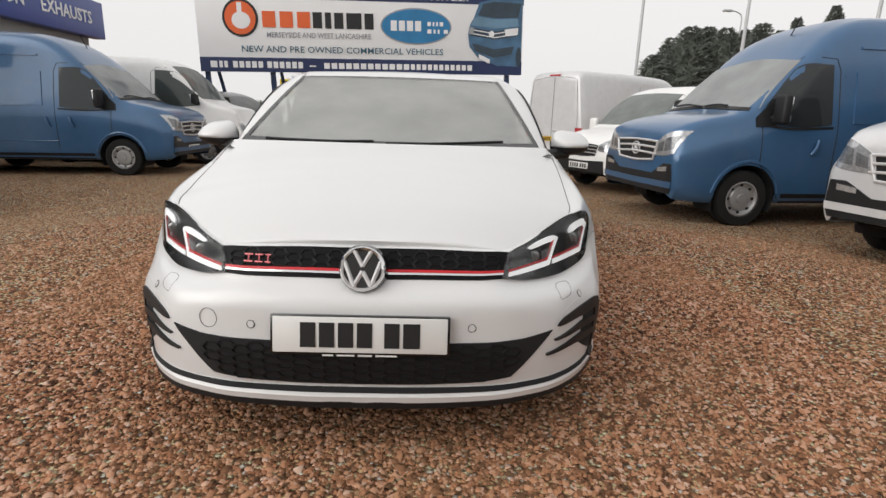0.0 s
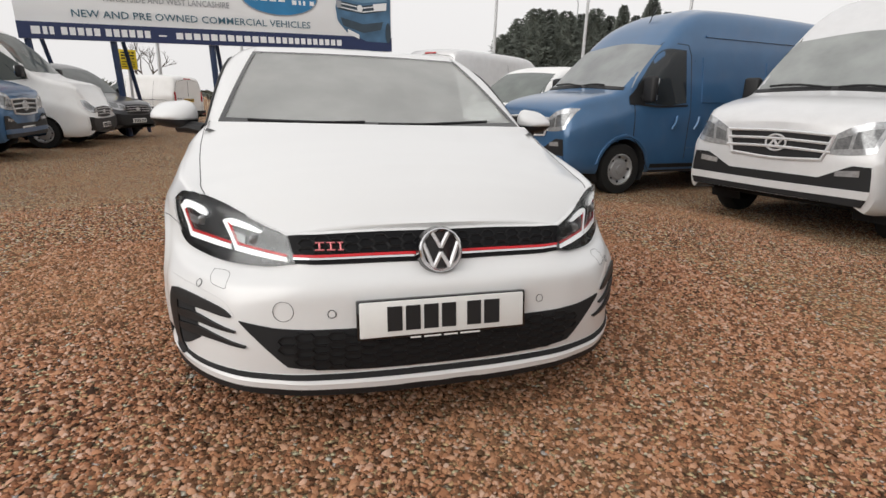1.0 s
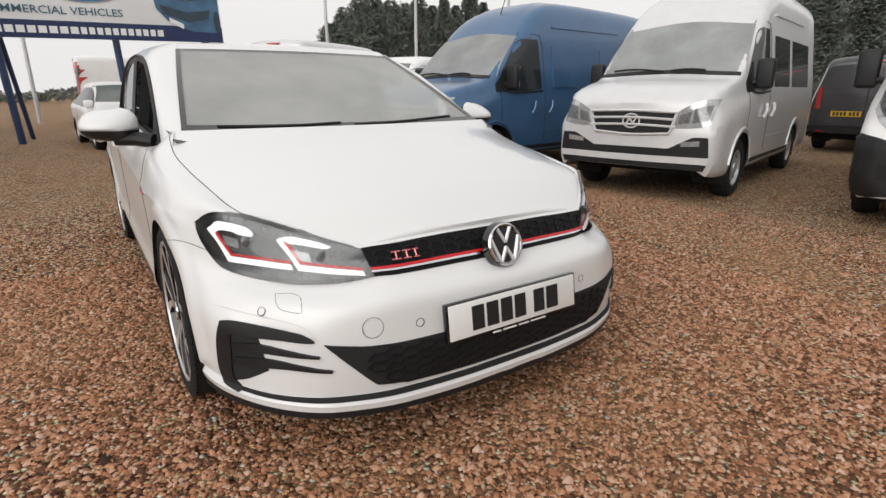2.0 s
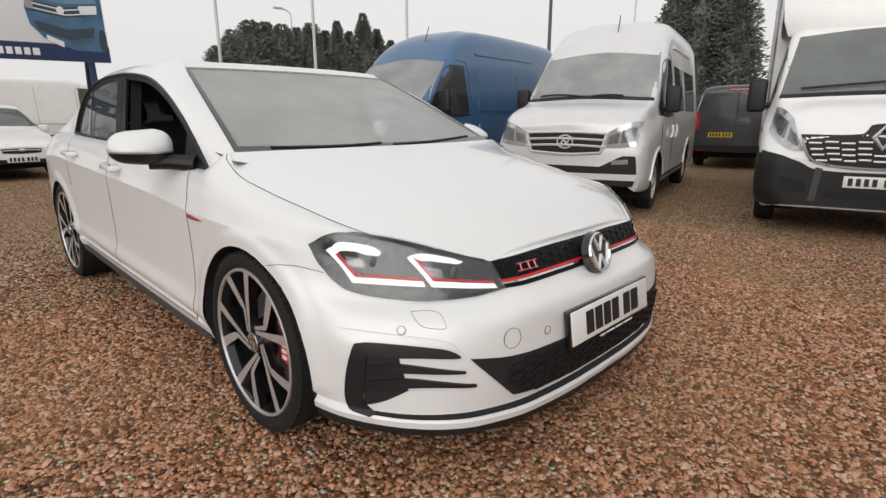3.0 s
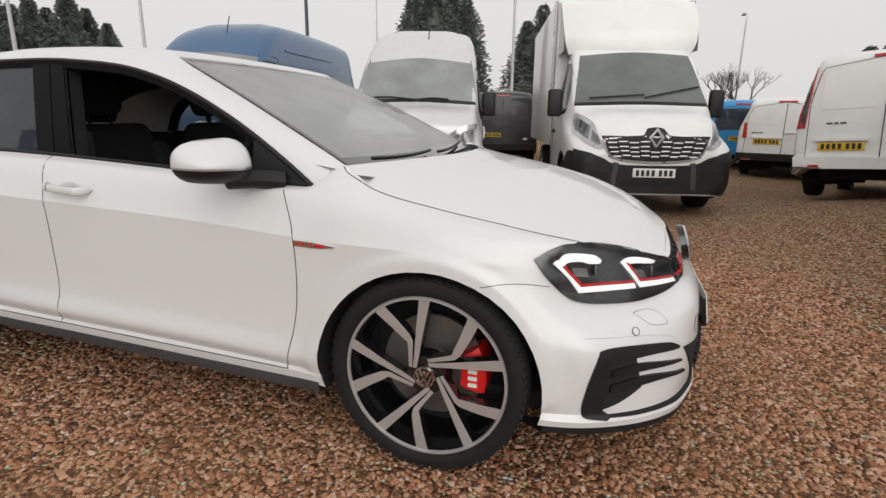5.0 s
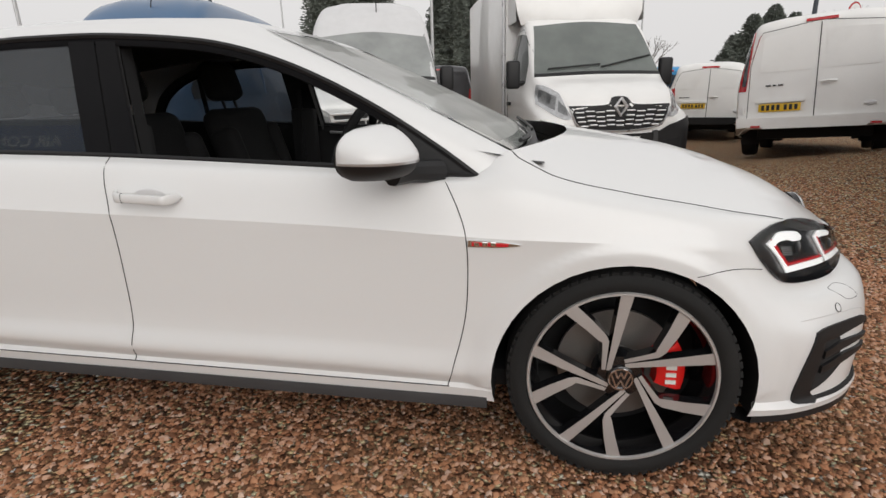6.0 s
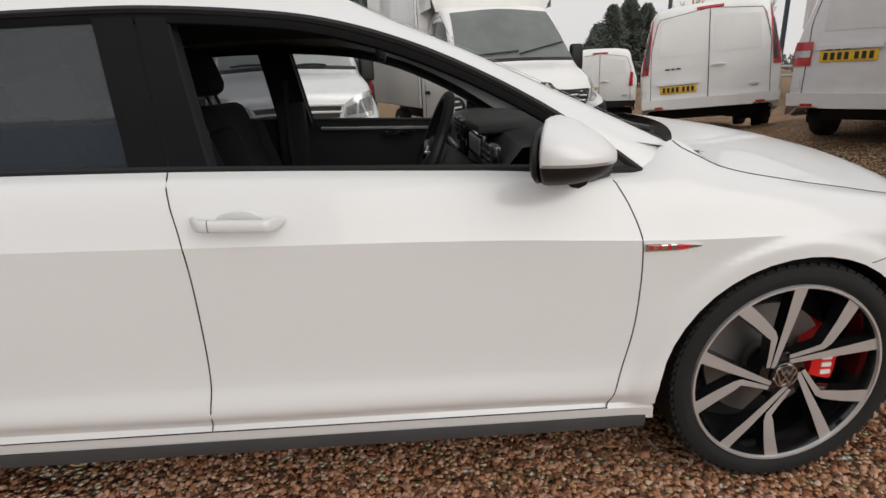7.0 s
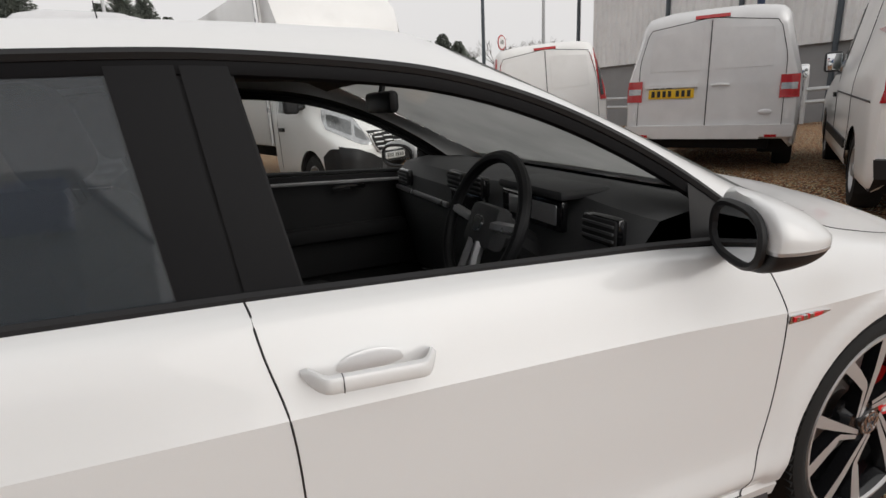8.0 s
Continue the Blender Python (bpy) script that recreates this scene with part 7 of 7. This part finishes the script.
street_lamp(22.8, 39.5, 9.0, 180)
street_lamp(40.8, 19.0, 10.6, 180)
street_lamp(43.8, -8.8, 8.4, 0)


def board_sign(x, y, z, w, h, turn):
    root = empty("yellow_sign", "yellow notice board with black print on a post", "sign", m=pose(x, y, 0, 0, 0, turn))
    g = ground_z(x, y)
    tube("post", [(0, 0.05, g - 0.1), (0, 0.05, z + h / 2)], 0.045, GALV, root, 8)
    box("board", (-w / 2, -0.02, z - h / 2), (w / 2, 0.02, z + h / 2), YELLOW, root, 0.01)
    for k, q in enumerate((.34, .2, .06, -.1, -.22, -.34)):
        bars(root, (-w * .38, -0.024, z + q * h - .02), w * .76, .048 if k < 3 else .026, [4, 1, 5] if k % 2 else [3, 1, 3, 1, 2], m=None)


board_sign(-5.25, 18.42, 1.97, .50, .62, 4)


def speed_sign(x, y, z):
    root = empty("speed_sign", "round sixty limit road sign on a pole", "road sign", m=pose(x, y, 0, 0, 0, -62))
    tube("post", [(0, 0.04, ground_z(x, y) - .1), (0, 0.04, z + .5)], 0.05, GALV, root, 8)
    for r, d, m in ((.48, 0.0, LAMPRED), (.39, 0.02, WHITEPRINT)):
        bm = bmesh.new()
        bmesh.ops.create_cone(bm, cap_ends=True, segments=32, radius1=r, radius2=r, depth=0.03, matrix=Matrix.Translation((0, -d, z)) @ Matrix.Rotation(radians(90), 4, "X"))
        part("sign_face", bm, m, root, sharp=30)
    lettering("lettering", "60", .42, INK, root, Matrix.Translation((0, -0.04, z)) @ Matrix.Rotation(radians(90), 4, "X"), 0.004)


speed_sign(31.4, -17.2, 4.7)


def corrugated(name, p0, p1, z0, z1, material, pitch, depth, parent):
    """A folded metal sheet between two ground points."""
    a, b = Vector((*p0, 0)), Vector((*p1, 0))
    d, n = (b - a).normalized(), (b - a).normalized().cross(Vector((0, 0, 1)))
    steps = int((b - a).length / pitch)
    pts = []
    for k in range(steps):
        for f, o in ((0, 0), (.35, 0), (.5, 1), (.85, 1)):
            pts.append(a + d * ((k + f) * pitch) + n * depth * o)
    bm = bmesh.new()
    add_grid(bm, [[p + Vector((0, 0, z)) for p in pts] for z in (z0, z1)])
    return part(name, bm, material, parent, smooth=False)


def shed():
    root = empty("steel_shed", "large grey steel shed with ribbed cladding and a dark lower wall", "building")
    box("lower_wall", (1.0, -18.0, -.2), (18.6, -14.62, 2.3), DARKWALL, root, 0.0)
    corrugated("cladding", (18.6, -14.5), (1.0, -14.5), 2.25, 6.6, CLAD, 0.30, 0.06, root)
    corrugated("cladding", (18.65, -26.0), (18.65, -14.5), 2.25, 6.6, CLAD, 0.30, 0.06, root)
    box("eaves", (0.9, -26, 6.55), (18.8, -14.35, 6.72), GALV, root, 0.02)
    box("back_wall", (1.0, -26.0, -.2), (18.5, -14.7, 6.5), DARKWALL, root, 0.0)
    for x in (3.0, 5.2, 8.2, 11.2, 14.2):
        box("drainpipe", (x, -14.42, 0), (x + .12, -14.30, 6.6), DARKPOLE if x != 5.2 else GREYPLASTIC, root, 0.02)
    for x in (3.6, 9.4):
        tube("leaning_pole", [(x, -13.2, ground_z(x, -13.2)), (x + .8, -13.4, 7.5)], 0.10, POSTBLUE if x > 5 else GREYPLASTIC, root, 8)


shed()


def barrier():
    root = empty("guard_rail", "grey steel guard rail before the shed", "guard rail")
    for z in (.85, 1.15):
        tube("rail", [(1.5, -12.4, ground_z(1.5, -12.4) + z), (9.0, -12.4, ground_z(9, -12.4) + z), (17.5, -12.4, ground_z(17.5, -12.4) + z)], 0.05, GALV, root, 6)
    for k in range(9):
        x = 1.6 + 2 * k
        tube("post", [(x, -12.38, ground_z(x, -12.4) - .1), (x, -12.38, ground_z(x, -12.4) + 1.25)], 0.05, GALV, root, 6)


barrier()


def workshop():
    root = empty("garage_building", "grey rendered garage building with a blue sign fascia", "building")
    box("wall", (-22, 4.0, -.4), (-11.4, 16.9, 4.6), RENDERWALL, root, 0.02)
    box("fascia", (-11.42, 4.0, 3.30), (-11.0, 17.2, 4.45), FASCIA, root, 0.03)
    box("parapet", (-22.1, 3.9, 4.5), (-11.3, 17.0, 4.75), DARKWALL, root, 0.02)
    T = Matrix(((0, 0, 1, -10.99), (1, 0, 0, 0), (0, 1, 0, 0), (0, 0, 0, 1)))
    lettering("lettering", "AIR CON", .52, WHITEPRINT, root, T @ Matrix.Translation((12.6, 3.86, 0.0)), 0.006, 1.9, 0.008)
    lettering("lettering", "EXHAUSTS", .52, WHITEPRINT, root, T @ Matrix.Translation((15.35, 3.86, 0.0)), 0.006, 2.3, 0.008)
    for y in (6.0, 10.0):
        d = box("roller_door", (-11.42, y, 0), (-11.34, y + 3, 3.0), DARKWALL, root, 0.02)
        for k in range(10):
            box("door_rib", (-11.345, y + .05, .1 + .29 * k), (-11.32, y + 2.95, .3 + .29 * k), CLAD, d, 0.005)


workshop()


def conifer(x, y, h, r, seed, bushy=0.0):
    """A tree of many short drooping sprays round a tapered trunk."""
    rng = random.Random(seed)
    root = empty("conifer_tree", "tall dark green conifer beyond the yard", "tree", "trees beyond the yard", m=pose(x, y, ground_z(x, y) - 0.1))
    tube("trunk", [(0, 0, 0), (0.1, 0, h * .5), (0, 0.1, h * .97)], r * .10, BARK, root, 7, 0.02)
    def reach(a, u):
        """How far the crown stands out at the angle a and the share u of its height: ragged, never a cone."""
        shape = (1 - u) ** (0.75 - 0.4 * bushy) + 0.03
        lump = noise.noise(Vector((1.3 * math.cos(a), 1.3 * math.sin(a), u * h * .55)) + Vector((seed * 7.3, 0, 0)))
        fine = noise.noise(Vector((3.5 * math.cos(a), 3.5 * math.sin(a), u * h * 1.7)) + Vector((0, seed * 5.1, 0)))
        return r * shape * (1 + .55 * lump + .50 * fine)

    core = bmesh.new()
    g = add_grid(core, [[(.62 * reach(a, u) * math.cos(a), .62 * reach(a, u) * math.sin(a), h * (.06 + .92 * u)) for a in np.arange(12) * math.pi / 6] for u in np.linspace(0, .97, 14)], close=True)
    part("inner_crown", core, LEAF, root, smooth=False)
    bm = bmesh.new()
    n = int(2600 + 360 * h)
    for k in range(n):
        u = rng.random() ** 0.8
        z = h * (0.06 + 0.94 * u)
        a = rng.uniform(0, 2 * math.pi)
        rr = reach(a, u) * (0.5 + 0.55 * rng.random())
        c = Vector((rr * math.cos(a), rr * math.sin(a), z))
        L = (0.20 + 0.28 * (1 - u)) * rng.uniform(0.6, 1.3) * (0.8 + r * 0.12)
        out = Vector((math.cos(a + rng.uniform(-.6, .6)), math.sin(a + rng.uniform(-.6, .6)), rng.uniform(-.35, .55))).normalized()
        sidev = out.cross(Vector((0, 0, 1))).normalized() * L * rng.uniform(.10, .22)
        tip, mid = c + out * L, c + out * L * .45
        up = Vector((0, 0, L * rng.uniform(.1, .25)))
        v = [bm.verts.new(p) for p in (c, mid + sidev - up * .4, tip, mid - sidev - up * .4, mid + up)]
        for f in ((0, 1, 4), (1, 2, 4), (2, 3, 4), (3, 0, 4)):
            bm.faces.new([v[i] for i in f])
    part("crown", bm, LEAF, root, smooth=False)


def from_eye(az, d):
    return -1.0 + d * math.cos(radians(az)), -0.5 + d * math.sin(radians(az))


k = 0
for az, d, h, r, b in ((66.2, 46, 6.6, 1.9, .9), (64.8, 46, 7.8, 2.2, .7), (63.2, 45, 8.4, 2.3, .6), (61.8, 46, 8.5, 2.3, .5), (60.2, 45, 8.2, 2.2, .7), (58.8, 47, 8.3, 2.2, .4), (57.4, 45, 8.4, 2.1, .4), (56, 46, 8.0, 1.9, .2), (54.8, 45, 8.6, 1.7, .0), (53.6, 46, 8.0, 1.6, .1), (52.2, 45, 9.2, 1.9, .0), (50.8, 46, 8.2, 1.7, .0), (49.4, 45, 7.2, 1.7, .1), (21.2, 44, 10.6, 2.5, .1), (19.3, 44, 13.0, 2.9, .0), (17.4, 45, 12.2, 2.8, .0), (15.8, 44, 10.4, 2.4, .1), (9.6, 45, 8.8, 2.0, .3), (8.0, 44, 9.8, 2.0, .2), (6.2, 45, 9.4, 2.0, .2), (4.4, 46, 8.2, 2.0, .4), (-18.6, 45, 4.8, 1.5, .2), (-20, 44, 6.0, 1.9, .1), (-21.6, 45, 6.6, 2.0, .1), (-23.2, 45, 6.0, 1.8, .2), (-24.6, 46, 4.8, 1.5, .3)):
    x, y = from_eye(az, d)
    k += 1
    conifer(x, y, h, r, k, b)


def bare_tree(x, y, h, seed):
    """A leafless tree: a trunk that forks again and again."""
    rng = random.Random(seed)
    root = empty("bare_tree", "leafless winter tree beyond the yard", "tree", "trees beyond the yard", m=pose(x, y, ground_z(x, y) - 0.1))
    bm, limbs = bmesh.new(), bmesh.new()

    def grow(target, p, d, L, r, depth):
        q = p + d * L
        add_tube(target, [p, (p + q) / 2 + Vector((rng.uniform(-.06, .06), rng.uniform(-.06, .06), 0)) * L, q], r, 5 if depth else 6, r * .62, caps=False)
        if depth < 5:
            for _ in range(3 if depth < 4 else 2):
                e = (d + Vector((rng.uniform(-.8, .8), rng.uniform(-.8, .8), rng.uniform(-.1, .6)))).normalized()
                grow(limbs, q, e, L * rng.uniform(.6, .82), r * .58, depth + 1)

    grow(bm, Vector((0, 0, 0)), Vector((0, 0, 1)), h * .26, h * .022, 0)
    part("trunk", bm, BARK, root)
    part("twigs", limbs, BARK, root, smooth=False)


for n, (az, d, h) in enumerate(((-9.4, 44, 6.0), (-11, 45, 6.4), (-28.4, 44, 7.6), (-30.4, 45, 7.4), (-32, 44, 6.6), (101.5, 42, 6.4), (-22.6, 47, 7.6))):
    bare_tree(*from_eye(az, d), h, 40 + n)


def hedge():
    """The far hedges and woods that close the view: one uneven band of leafy clumps."""
    rng = np.random.default_rng(5)
    n = 26000
    az = rng.uniform(0, 2 * math.pi, n)
    d = rng.uniform(78, 100, n)
    top = 1.5 + 0.5 * np.sin(az * 7) + 0.4 * np.sin(az * 17 + 1) + 0.3 * np.sin(az * 41)
    z = top * rng.random(n) ** 0.7
    bm_v, bm_f = [], []
    for i in range(n):
        c = np.array([d[i] * math.cos(az[i]), d[i] * math.sin(az[i]), z[i]])
        s = rng.uniform(.2, .55)
        t = rng.normal(size=(4, 3)) * s * .6 + c
        k0 = len(bm_v)
        bm_v += [tuple(p) for p in t]
        bm_f += [(k0, k0 + 1, k0 + 2), (k0, k0 + 2, k0 + 3), (k0, k0 + 3, k0 + 1), (k0 + 1, k0 + 3, k0 + 2)]
    me = bpy.data.meshes.new("far_hedges")
    me.from_pydata(bm_v, [], bm_f)
    me.materials.append(LEAF)
    tagged(new("far_hedges", me), "dark far hedges and woods round the yard", "hedge", kind="stuff")


hedge()
